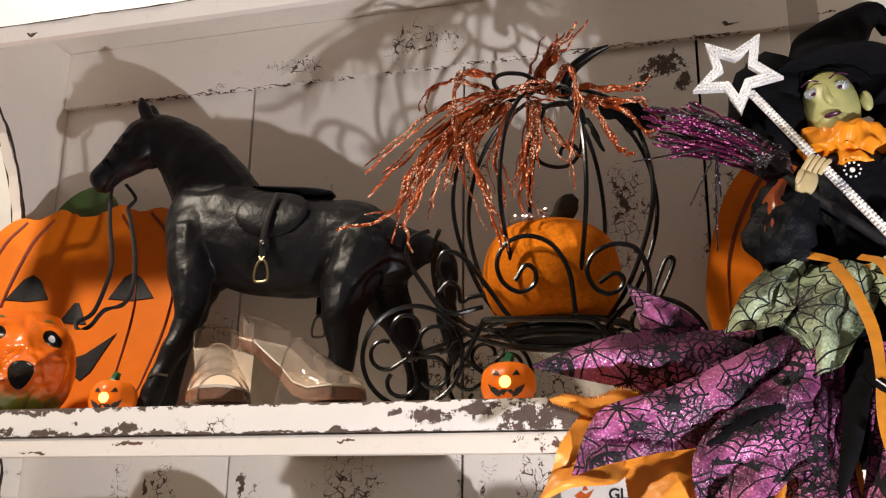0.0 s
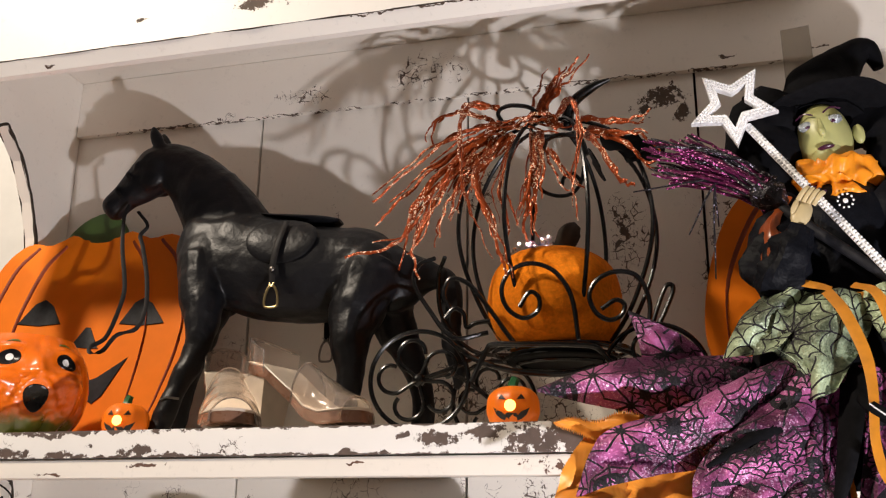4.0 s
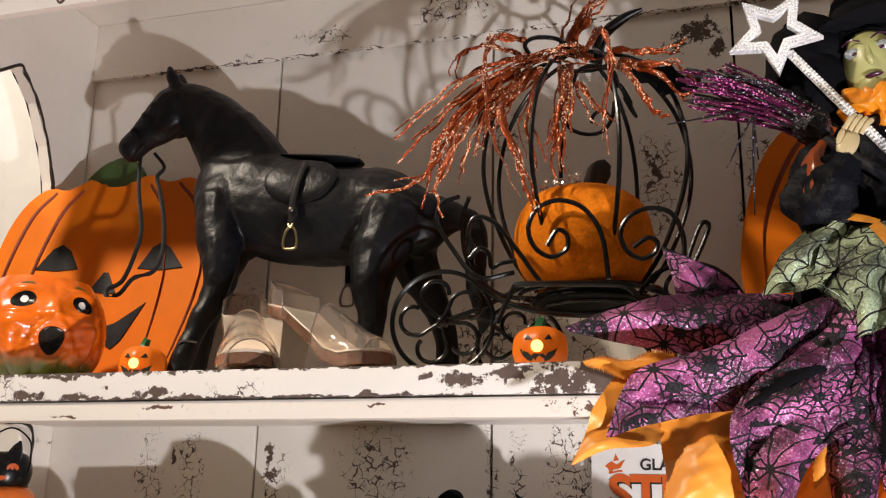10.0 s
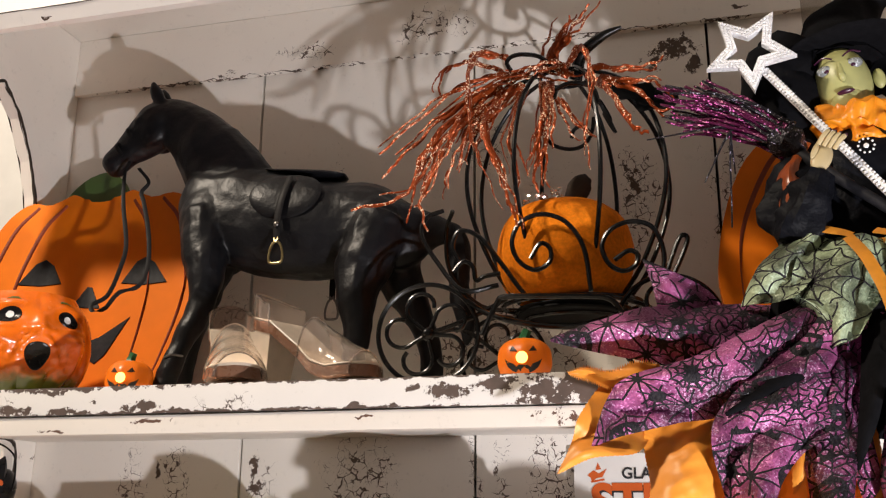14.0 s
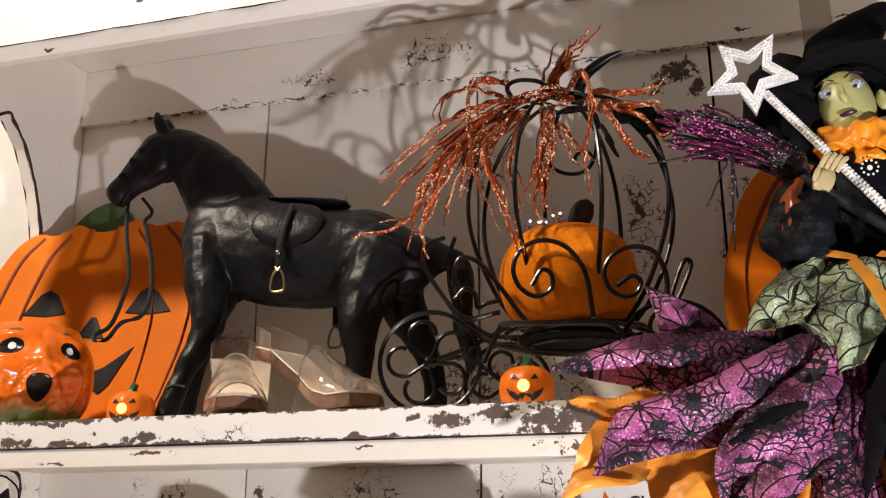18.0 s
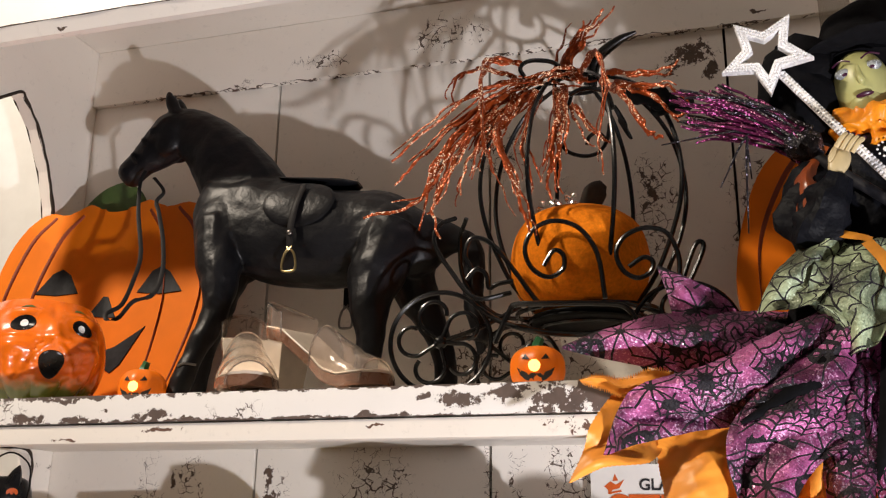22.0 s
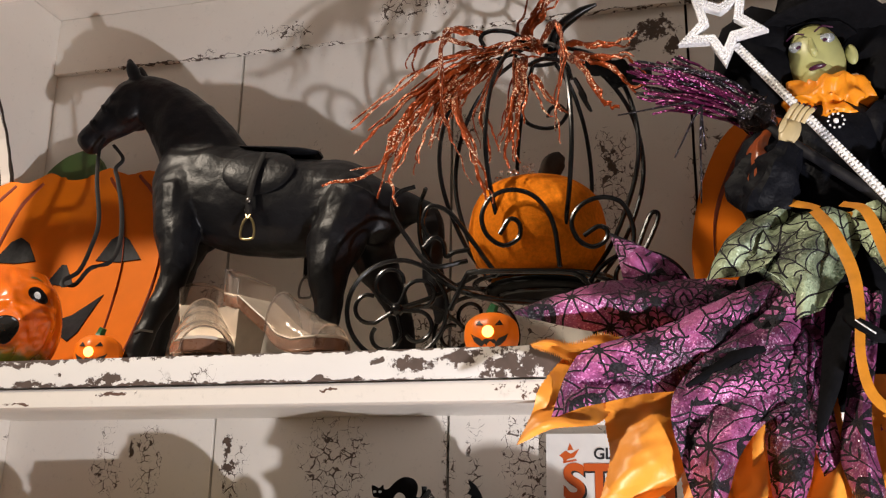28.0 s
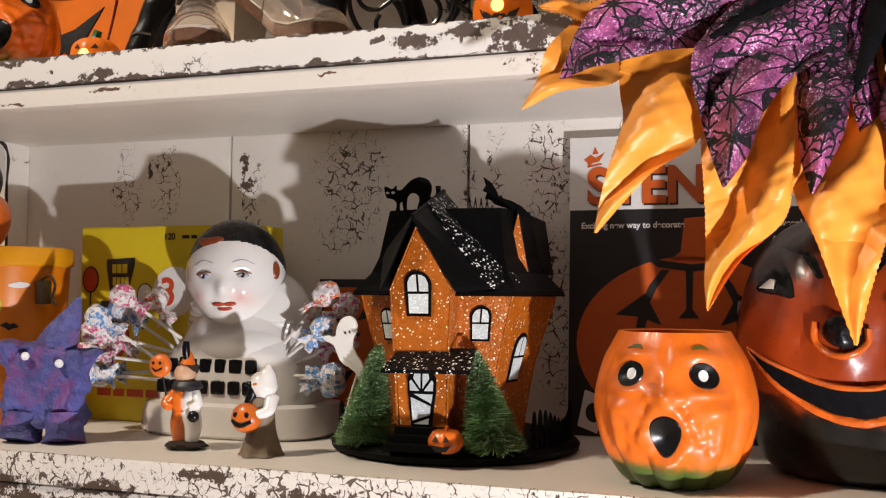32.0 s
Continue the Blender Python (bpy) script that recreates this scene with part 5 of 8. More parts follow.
    def wheel(wx, wy, wz, r, tilt):
        m = pose(wx, wy, wz, 0, 0, tilt)
        bm = bmesh.new()
        tube(bm, [tuple(m @ V((r * math.cos(a), 0, r * math.sin(a)))) + (wire,) for a in np.linspace(0, 2 * math.pi, 37)], 8, 2)
        rim = part("wheel", bm, M_WIRE, root)
        for k in range(5):
            a0 = 2 * math.pi * k / 5 + 0.5
            bm = bmesh.new()
            pts = [(0, 0)] + [(0.55 * r * math.cos(a0) + (0.36 - 0.05 * i / 3) * r * math.cos(a0 + 2.6 - i * 0.55), 0.55 * r * math.sin(a0) + (0.36 - 0.05 * i / 3) * r * math.sin(a0 + 2.6 - i * 0.55)) for i in range(9)]
            tube(bm, [tuple(m @ V((x, 0, z))) + (wire * 0.9,) for x, z in pts], 8, 3)
            part("spoke", bm, M_WIRE, rim)
        bm = bmesh.new()
        ball(bm, (wx, wy, wz), 0.0075, 0.0075, 0.0075, segs=12, rings=8)
        part("hub", bm, M_WIRE, rim)

    wheel(-0.062, 0.088, UPPER + 0.058, 0.054, 6)
    wheel(-0.012, 0.245, UPPER + 0.055, 0.051, 6)
    wheel(0.190, 0.105, UPPER + 0.058, 0.054, 6)
    wheel(0.205, 0.245, UPPER + 0.055, 0.051, 6)
    rod("axle", [(-0.062, 0.088, 1.558), (-0.04, 0.165, 1.575), (-0.012, 0.245, 1.555)])
    rod("axle", [(0.190, 0.105, 1.558), (0.195, 0.17, 1.572), (0.205, 0.245, 1.555)])
    rod("strut", [(-0.062, 0.088, 1.558), (-0.02, 0.10, 1.575), (0.02, 0.11, 1.597)])
    rod("strut", [(0.190, 0.105, 1.558), (0.17, 0.11, 1.58), (0.13, 0.12, 1.597)])
    return root


carriage()


def plush():
    cx, cy, z = 0.077, 0.160, 1.5935
    root = thing("plush_pumpkin", (cx, cy, z), "soft orange felt pumpkin with dark stem inside the wire carriage", "decoration")
    bm = bmesh.new()
    lathe(bm, (cx, cy, z), [(0, 0.002), (0.035, 0), (0.066, 0.022), (0.0755, 0.058), (0.067, 0.098), (0.040, 0.118), (0.012, 0.114), (0, 0.108)], 64, 0, lambda a, h: 1 + 0.022 * abs(math.cos(4 * a)) + 0.01 * noise.noise(V((math.cos(a), math.sin(a), h * 20)) * 2))
    part("body", bm, M_FELT, root)
    bm = bmesh.new()
    tube(bm, [(cx + 0.004, cy + 0.01, z + 0.105, 0.014), (cx + 0.010, cy + 0.012, z + 0.130, 0.012), (cx + 0.020, cy + 0.014, z + 0.150, 0.013), (cx + 0.028, cy + 0.014, z + 0.158, 0.006)], 10, 5, flat=0.7, wobble=0.2)
    part("stem", bm, M_BROWN, root)
    rng = random.Random(4)
    for i in range(46):
        a = rng.uniform(math.pi * 0.75, math.pi * 1.6)
        r = rng.uniform(0.034, 0.052)
        bm = bmesh.new()
        bmesh.ops.create_icosphere(bm, subdivisions=1, radius=rng.uniform(0.0022, 0.0034))
        bmesh.ops.translate(bm, verts=bm.verts, vec=(cx - 0.006 + r * math.cos(a), cy + r * math.sin(a), z + 0.124 - (r - 0.034) * 0.6 + rng.uniform(-0.001, 0.006)))
        part("bead", bm, M_BEAD, root)
    return root


plush()


def tinsel():
    base = V((0.062, 0.135, 1.874))
    root = thing("tinsel_spray", tuple(base), "spray of glittery copper-orange tinsel sprigs tied on the carriage top", "decoration")
    rng = random.Random(11)

    def sprig(line, count, r, spread):
        for k in range(count + 1):
            drift = V((rng.uniform(-1, 1), rng.uniform(-1, 1), rng.uniform(-1, 1))) * spread * 1.7 * (0 if k == 0 else 1)
            fine = spline(line, 7)
            phase, turn = rng.uniform(0, 6), rng.uniform(0.7, 1.3)
            total = len(fine) - 1
            stop = total if k == 0 else int(total * rng.uniform(0.65, 1.0))
            points = []
            for i, p in enumerate(fine[:stop + 1]):
                f = i / total
                curl = V((math.sin(phase + turn * i), 0.6 * math.cos(phase * 2 + turn * i), math.cos(phase + turn * i * 1.2))) * 0.0013
                rough = V((rng.uniform(-1, 1), rng.uniform(-1, 1), rng.uniform(-1, 1))) * 0.0008
                points.append(tuple(V(p) + drift * (0.25 + f) + curl + rough) + (r * (0.88 if k == 0 else 0.66) * (1.0 - 0.65 * i / max(1, stop)),))
            bm = bmesh.new()
            tube(bm, points, 6, 2, flat=0.45, wobble=0.5)
            part("sprig", bm, M_TINSEL, root)

    sprig([(0.064, 0.130, 1.871), (0.081, 0.130, 1.900), (0.099, 0.125, 1.921), (0.120, 0.120, 1.946)], 5, 0.0042, 0.01)
    sprig([(0.058, 0.130, 1.870), (0.071, 0.130, 1.894), (0.085, 0.130, 1.918), (0.102, 0.130, 1.936)], 3, 0.0032, 0.012)
    sprig([(0.034, 0.130, 1.873), (-0.009, 0.110, 1.859), (-0.054, 0.100, 1.831), (-0.123, 0.090, 1.770)], 4, 0.004, 0.01)
    sprig([(0.024, 0.130, 1.866), (-0.034, 0.100, 1.822), (-0.077, 0.090, 1.780), (-0.120, 0.090, 1.740)], 3, 0.0034, 0.01)
    sprig([(0.012, 0.120, 1.857), (-0.043, 0.090, 1.797), (-0.071, 0.080, 1.753), (-0.088, 0.080, 1.714), (-0.151, 0.080, 1.701)], 3, 0.0042, 0.008)
    sprig([(0.002, 0.120, 1.850), (-0.033, 0.080, 1.779), (-0.051, 0.070, 1.736), (-0.065, 0.065, 1.696), (-0.056, 0.060, 1.664)], 3, 0.0042, 0.008)
    sprig([(0.023, 0.120, 1.887), (-0.006, 0.100, 1.884), (-0.014, 0.080, 1.851), (-0.009, 0.070, 1.772), (0.005, 0.065, 1.729), (0.026, 0.060, 1.681)], 2, 0.0038, 0.006)
    sprig([(0.015, 0.130, 1.876), (-0.024, 0.120, 1.889), (-0.054, 0.110, 1.872), (-0.057, 0.110, 1.841)], 2, 0.0034, 0.006)
    sprig([(0.024, 0.120, 1.847), (0.001, 0.080, 1.789), (0.021, 0.060, 1.731), (0.034, 0.055, 1.692), (0.043, 0.050, 1.658)], 2, 0.0044, 0.004)
    sprig([(0.042, 0.130, 1.850), (0.028, 0.090, 1.777), (0.039, 0.085, 1.729), (0.037, 0.085, 1.703)], 3, 0.003, 0.01)
    sprig([(0.063, 0.120, 1.851), (0.064, 0.085, 1.778), (0.058, 0.080, 1.730), (0.060, 0.080, 1.704)], 4, 0.0038, 0.008)
    sprig([(0.070, 0.120, 1.851), (0.074, 0.085, 1.790), (0.068, 0.080, 1.749), (0.062, 0.080, 1.735)], 3, 0.0038, 0.008)
    sprig([(0.089, 0.120, 1.867), (0.112, 0.090, 1.875), (0.124, 0.060, 1.822), (0.117, 0.050, 1.758), (0.121, 0.050, 1.714)], 2, 0.0052, 0.003)
    sprig([(0.120, 0.120, 1.865), (0.154, 0.100, 1.850), (0.185, 0.090, 1.845), (0.202, 0.090, 1.854)], 2, 0.0034, 0.004)
    sprig([(0.116, 0.100, 1.843), (0.140, 0.060, 1.807), (0.157, 0.050, 1.775), (0.170, 0.050, 1.752), (0.181, 0.050, 1.750)], 2, 0.005, 0.003)
    sprig([(0.126, 0.120, 1.851), (0.165, 0.100, 1.831), (0.187, 0.090, 1.825), (0.208, 0.090, 1.799)], 2, 0.0034, 0.005)
    sprig([(0.081, 0.110, 1.826), (0.103, 0.090, 1.783), (0.125, 0.090, 1.764)], 2, 0.0032, 0.008)
    sprig([(-0.008, 0.110, 1.826), (-0.027, 0.080, 1.764), (-0.040, 0.080, 1.732), (-0.044, 0.080, 1.704)], 3, 0.0032, 0.008)
    sprig([(-0.021, 0.110, 1.812), (-0.056, 0.090, 1.772), (-0.078, 0.090, 1.733), (-0.086, 0.085, 1.684)], 3, 0.0032, 0.008)
    sprig([(0.127, 0.120, 1.848), (0.168, 0.100, 1.821), (0.188, 0.100, 1.798), (0.212, 0.100, 1.791)], 2, 0.003, 0.005)
    sprig([(0.022, 0.120, 1.847), (-0.014, 0.100, 1.814), (-0.037, 0.090, 1.788), (-0.057, 0.090, 1.745)], 4, 0.0034, 0.012)
    sprig([(0.039, 0.120, 1.853), (0.006, 0.100, 1.812), (-0.014, 0.090, 1.779), (-0.021, 0.090, 1.746)], 4, 0.0034, 0.012)
    sprig([(0.026, 0.120, 1.860), (0.049, 0.120, 1.867), (0.080, 0.110, 1.856), (0.118, 0.110, 1.848)], 4, 0.0036, 0.008)
    sprig([(0.096, 0.110, 1.850), (0.074, 0.110, 1.864), (0.047, 0.110, 1.856), (0.011, 0.110, 1.850)], 3, 0.0036, 0.008)
    return root


tinsel()


def witch():
    """The cloth doll in one mesh: face, hat, bodice, sleeves, sash, organza and petal skirt."""
    mats = [M_BLACKSATIN, M_BLACKCLOTH, M_GREENFACE, M_SHEER, M_PURPLE, M_SATIN, M_GREENWEB, M_HAND, M_LIPS, M_SILVER, M_RIBBON, M_COPPER, M_EYE]
    satin, cloth, face, sheer, purple, orange, green, hand, lips, silver, ribbon, cape, shade = range(13)
    bm = bmesh.new()
    # bodice and sleeves
    tube(bm, [(0.372, 0.075, 1.575, 0.050), (0.375, 0.075, 1.610, 0.046), (0.378, 0.078, 1.650, 0.052), (0.381, 0.082, 1.695, 0.056), (0.382, 0.088, 1.728, 0.044), (0.382, 0.092, 1.750, 0.022)], 20, 5, satin, flat=0.75, side=(1, 0, 0), wobble=0.05)
    tube(bm, [(0.350, 0.080, 1.715, 0.025), (0.325, 0.065, 1.690, 0.027), (0.312, 0.045, 1.655, 0.025), (0.310, 0.025, 1.625, 0.023), (0.318, 0.010, 1.640, 0.021), (0.333, 0.008, 1.676, 0.013)], 20, 8, satin, wobble=0.55)
    tube(bm, [(0.415, 0.080, 1.715, 0.026), (0.445, 0.065, 1.690, 0.032), (0.465, 0.040, 1.650, 0.030), (0.462, 0.015, 1.620, 0.024), (0.440, -0.010, 1.600, 0.015)], 20, 8, satin, wobble=0.55)
    # extra sleeve bulk out of view, added to shade the wall behind
    tube(bm, [(0.425, 0.085, 1.722, 0.026), (0.485, 0.085, 1.706, 0.042), (0.530, 0.072, 1.660, 0.050), (0.530, 0.050, 1.605, 0.042), (0.495, 0.020, 1.580, 0.026)], 18, 6, satin, wobble=0.35)
    # copper cape edges
    petal(bm, [(0.318, 0.06, 1.725), (0.300, 0.035, 1.69), (0.292, 0.03, 1.65)], [(0.335, 0.055, 1.725), (0.318, 0.025, 1.69), (0.325, 0.02, 1.662)], cape, 6, 5, 0.006, 2, 1)
    petal(bm, [(0.452, 0.045, 1.728), (0.458, 0.018, 1.69), (0.468, 0.006, 1.64), (0.470, 0.004, 1.61)], [(0.52, 0.05, 1.72), (0.53, 0.02, 1.69), (0.53, 0.0, 1.64), (0.50, 0.0, 1.61)], cape, 14, 6, 0.010, 4, 4)
    # neck and head, looking to one side
    tube(bm, [(0.382, 0.092, 1.735, 0.018), (0.382, 0.092, 1.765, 0.018)], 12, 2, face)
    turn = Euler((0, radians(-7), radians(-12))).to_matrix()
    hc = V((0.376, 0.088, 1.795))
    ball(bm, hc, 0.0270, 0.033, 0.041, face, 28, 20, 0, turn)
    ball(bm, hc + turn @ V((0, -0.012, -0.024)), 0.0175, 0.020, 0.019, face, 16, 10, 0, turn)
    tube(bm, [tuple(hc + turn @ V(p)) + (r,) for p, r in (((0, -0.030, 0.012), 0.0022), ((0, -0.0325, 0.002), 0.0030), ((0, -0.0345, -0.004), 0.0036), ((0, -0.031, -0.007), 0.0024))], 10, 3, face)
    for sx in (-1, 1):
        ball(bm, hc + turn @ V((sx * 0.0135, -0.0258, 0.010)), 0.0085, 0.0050, 0.0055, shade, 14, 10, 0, turn)
        ball(bm, hc + turn @ V((sx * 0.0125, -0.0297, 0.0075)), 0.0026, 0.0012, 0.0022, lips, 10, 6, 0, turn)
        tube(bm, [tuple(hc + turn @ V((sx * x, y, z))) + (0.0009,) for x, y, z in ((0.005, -0.032, 0.018), (0.013, -0.030, 0.0225), (0.022, -0.024, 0.021))], 6, 3, lips)
        ball(bm, hc + turn @ V((sx * 0.033, 0.0, -0.002)), 0.006, 0.005, 0.011, face, 10, 8, 0, turn)
    ball(bm, hc + turn @ V((0, -0.031, -0.0195)), 0.0085, 0.004, 0.0026, lips, 12, 6, 0, turn)
    # ruffled collar
    rings = []
    for q, (r, z) in enumerate(spline([(0.021, 1.764), (0.028, 1.768), (0.035, 1.763), (0.042, 1.750), (0.038, 1.741), (0.032, 1.736), (0.041, 1.724), (0.034, 1.722), (0.020, 1.732)], 4)):
        free = min(1.0, q / 8)
        ring = []
        for a in np.linspace(0, 2 * math.pi, 145)[:-1]:
            frill = free * (0.0014 * math.sin(7 * a + q * 0.5 + 2 * math.sin(3 * a)) + 0.0005 * math.sin(23 * a + q * 0.5 + math.sin(5 * a)) + 0.011 * noise.noise(V((3 * math.cos(a), 3 * math.sin(a), q * 0.2))))
            rise = free * (0.0022 * math.sin(5 * a + 1 + 2 * math.sin(2 * a)) + 0.007 * noise.noise(V((4 * math.cos(a), 4 * math.sin(a), 7 + q * 0.15))))
            ring.append(V((0.382 + (r + frill) * math.cos(a), 0.084 + (r * 0.88 + frill) * math.sin(a), z + rise)))
        rings.append(ring)
    loft(bm, rings, sheer, False)
    # hat: drooping brim and bent crown
    brim = []
    for f in (0.0, 0.35, 0.7, 1.0, 0.97, 0.6):
        ring = []
        for a in np.linspace(0, 2 * math.pi, 49)[:-1]:
            r = 0.036 + f * (0.046 + 0.012 * math.cos(2 * a + 0.6))
            front = max(0.0, -math.sin(a))
            z = 1.826 + 0.026 * f * front - 0.030 * f * f * max(0.0, -math.cos(a)) - 0.012 * f * f * max(0.0, math.cos(a)) + 0.005 * math.sin(5 * a) * f - (0.003 if f in (0.97, 0.6) else 0)
            ring.append(V((0.372 + r * math.cos(a), 0.112 + r * math.sin(a) * 0.85, z)))
        brim.append(ring)
    loft(bm, brim, cloth, True)
    tube(bm, [(0.376, 0.108, 1.822, 0.043), (0.378, 0.114, 1.850, 0.041), (0.386, 0.120, 1.874, 0.035), (0.404, 0.126, 1.896, 0.025), (0.424, 0.130, 1.914, 0.016), (0.438, 0.132, 1.918, 0.011), (0.446, 0.132, 1.894, 0.006)], 18, 5, cloth, wobble=0.15)
    # veil of dark hair or lining behind the head
    tube(bm, [(0.335, 0.112, 1.85, 0.036), (0.318, 0.108, 1.81, 0.043), (0.322, 0.105, 1.765, 0.036), (0.340, 0.10, 1.725, 0.016)], 12, 5, cloth, wobble=0.2)
    tube(bm, [(0.430, 0.112, 1.83, 0.028), (0.445, 0.105, 1.80, 0.030), (0.440, 0.10, 1.76, 0.024), (0.430, 0.10, 1.74, 0.012)], 12, 5, cloth, wobble=0.2)
    # unseen dark cloth added beside the head to shade the upper right wall
    tube(bm, [(0.436, 0.112, 1.836, 0.028), (0.470, 0.110, 1.822, 0.033), (0.496, 0.104, 1.792, 0.033), (0.500, 0.098, 1.755, 0.026), (0.492, 0.09, 1.725, 0.016)], 14, 5, cloth, wobble=0.4)
    # hands
    def fist(at, way, k0=0.80):
        way = way * k0
        ball(bm, V(at) + way @ V((0, 0, -0.006)), 0.0115, 0.0065, 0.019, hand, 14, 10, 0, way)
        ball(bm, V(at) + way @ V((-0.010, -0.004, -0.002)), 0.0035, 0.0035, 0.011, hand, 10, 8, 0, way)
        for k in range(4):
            tube(bm, [tuple(V(at) + way @ V(p)) + (0.0023,) for p in ((-0.009 + 0.006 * k, -0.007, 0.006), (-0.007 + 0.006 * k, -0.013, 0.016), (-0.004 + 0.006 * k, -0.011, 0.024))], 8, 3, hand)
            tube(bm, [tuple(V(at) + way @ V(p)) + (0.0018,) for p in ((-0.004 + 0.006 * k, -0.011, 0.024), (-0.003 + 0.006 * k, -0.009, 0.028))], 6, 2, lips)
    fist((0.337, 0.002, 1.692), Euler((radians(-10), radians(25), 0)).to_matrix())
    fist((0.418, -0.022, 1.588), Euler((radians(-10), radians(50), 0)).to_matrix())
    # brooch
    for k in range(10):
        a = 2 * math.pi * k / 10
        ball(bm, (0.381 + 0.0072 * math.cos(a), 0.0395, 1.711 + 0.0072 * math.sin(a)), 0.0012, 0.0012, 0.0012, silver, 8, 6)
    ball(bm, (0.381, 0.040, 1.711), 0.0026, 0.002, 0.0026, silver, 10, 8)
    # hips under the skirt
    tube(bm, [(0.372, 0.07, 1.605, 0.046), (0.368, 0.055, 1.575, 0.068), (0.362, 0.045, 1.545, 0.085), (0.36, 0.05, 1.515, 0.092), (0.36, 0.06, 1.503, 0.09)], 20, 4, cloth, flat=0.62, side=(1, 0, 0), wobble=0.06)
    # sash and belt ribbons
    tube(bm, [(0.318, 0.035, 1.612, 0.006), (0.340, 0.016, 1.607, 0.0075), (0.375, 0.010, 1.604, 0.0075), (0.41, 0.018, 1.607, 0.0075), (0.43, 0.04, 1.612, 0.006)], 8, 5, ribbon, flat=0.4)
    for line in ([(0.348, -0.010, 1.609, 0.0050), (0.358, -0.030, 1.584, 0.0053), (0.367, -0.050, 1.544, 0.0050), (0.367, -0.065, 1.508, 0.0040), (0.362, -0.080, 1.470, 0.0037), (0.365, -0.090, 1.441, 0.0040), (0.378, -0.095, 1.426, 0.0043), (0.397, -0.095, 1.422, 0.0043), (0.422, -0.090, 1.433, 0.0043)],
                 [(0.371, -0.005, 1.615, 0.0043), (0.387, -0.020, 1.603, 0.0046), (0.396, -0.035, 1.565, 0.0056), (0.403, -0.050, 1.533, 0.0062), (0.412, -0.060, 1.498, 0.0062), (0.415, -0.070, 1.470, 0.0050), (0.398, -0.085, 1.449, 0.0043), (0.372, -0.095, 1.422, 0.0025)],
                 [(0.317, 0.020, 1.638, 0.0037), (0.327, 0.004, 1.623, 0.0046), (0.345, -0.004, 1.615, 0.0037), (0.352, -0.008, 1.611, 0.0031)]):
        tube(bm, line, 6, 6, ribbon, flat=0.10, side=(1, 0, 0.35))
    # toggle on the skirt
    tube(bm, [(0.360, -0.050, 1.506, 0.0050), (0.366, -0.066, 1.495, 0.0060), (0.376, -0.070, 1.488, 0.0060), (0.383, -0.068, 1.486, 0.0050)], 8, 4, cloth, wobble=0.3)
    tube(bm, [(0.362, -0.072, 1.499, 0.0006), (0.368, -0.0755, 1.493, 0.0007), (0.375, -0.077, 1.487, 0.0006)], 8, 4, silver)
    # purple petals
    petal(bm, [(0.247, 0.020, 1.522), (0.235, 0.012, 1.566), (0.203, 0.006, 1.588), (0.171, 0.004, 1.604)], [(0.202, 0.020, 1.516), (0.184, 0.010, 1.549), (0.177, 0.006, 1.581), (0.170, 0.004, 1.602)], purple, 14, 8, 0.006, 1.2, 0, bulge=0.01, gather=1.3)
    petal(bm, [(0.282, 0.020, 1.560), (0.227, 0.000, 1.560), (0.177, -0.010, 1.557), (0.132, -0.020, 1.545), (0.087, -0.030, 1.526)], [(0.269, 0.000, 1.510), (0.234, -0.020, 1.500), (0.192, -0.030, 1.499), (0.138, -0.030, 1.510), (0.087, -0.030, 1.523)], purple, 18, 8, 0.008, 1.3, 1, bulge=0.012, gather=1.3)
    petal(bm, [(0.323, 0.000, 1.563), (0.264, -0.030, 1.529), (0.207, -0.050, 1.500), (0.156, -0.062, 1.484), (0.138, -0.070, 1.464), (0.125, -0.074, 1.427)], [(0.310, -0.005, 1.502), (0.270, -0.035, 1.475), (0.230, -0.055, 1.452), (0.194, -0.064, 1.445), (0.155, -0.070, 1.436), (0.126, -0.074, 1.426)], purple, 22, 8, 0.008, 1.6, 2, bulge=0.016, gather=1.3)
    petal(bm, [(0.329, 0.000, 1.553), (0.284, -0.030, 1.509), (0.231, -0.055, 1.459), (0.220, -0.070, 1.428), (0.226, -0.080, 1.394), (0.233, -0.085, 1.366), (0.241, -0.088, 1.342)], [(0.346, 0.000, 1.537), (0.335, -0.030, 1.488), (0.315, -0.055, 1.441), (0.287, -0.070, 1.418), (0.269, -0.080, 1.394), (0.258, -0.085, 1.364), (0.243, -0.088, 1.342)], purple, 24, 8, 0.01, 1.7, 3, bulge=0.022, gather=1.3)
    petal(bm, [(0.335, 0.000, 1.537), (0.308, -0.020, 1.481), (0.290, -0.050, 1.431), (0.291, -0.066, 1.397), (0.292, -0.074, 1.365), (0.298, -0.078, 1.337)], [(0.349, 0.000, 1.537), (0.343, -0.030, 1.478), (0.332, -0.052, 1.430), (0.325, -0.066, 1.403), (0.318, -0.074, 1.373), (0.300, -0.078, 1.337)], purple, 16, 8, 0.007, 1.5, 4, bulge=0.02, gather=1.3)
    petal(bm, [(0.340, 0.005, 1.543), (0.336, 0.000, 1.493), (0.327, -0.030, 1.441), (0.327, -0.045, 1.404), (0.335, -0.050, 1.370)], [(0.365, 0.000, 1.541), (0.355, -0.025, 1.488), (0.344, -0.045, 1.439), (0.346, -0.050, 1.404), (0.337, -0.050, 1.370)], purple, 14, 8, 0.007, 1.5, 9, bulge=0.02, gather=1.3)
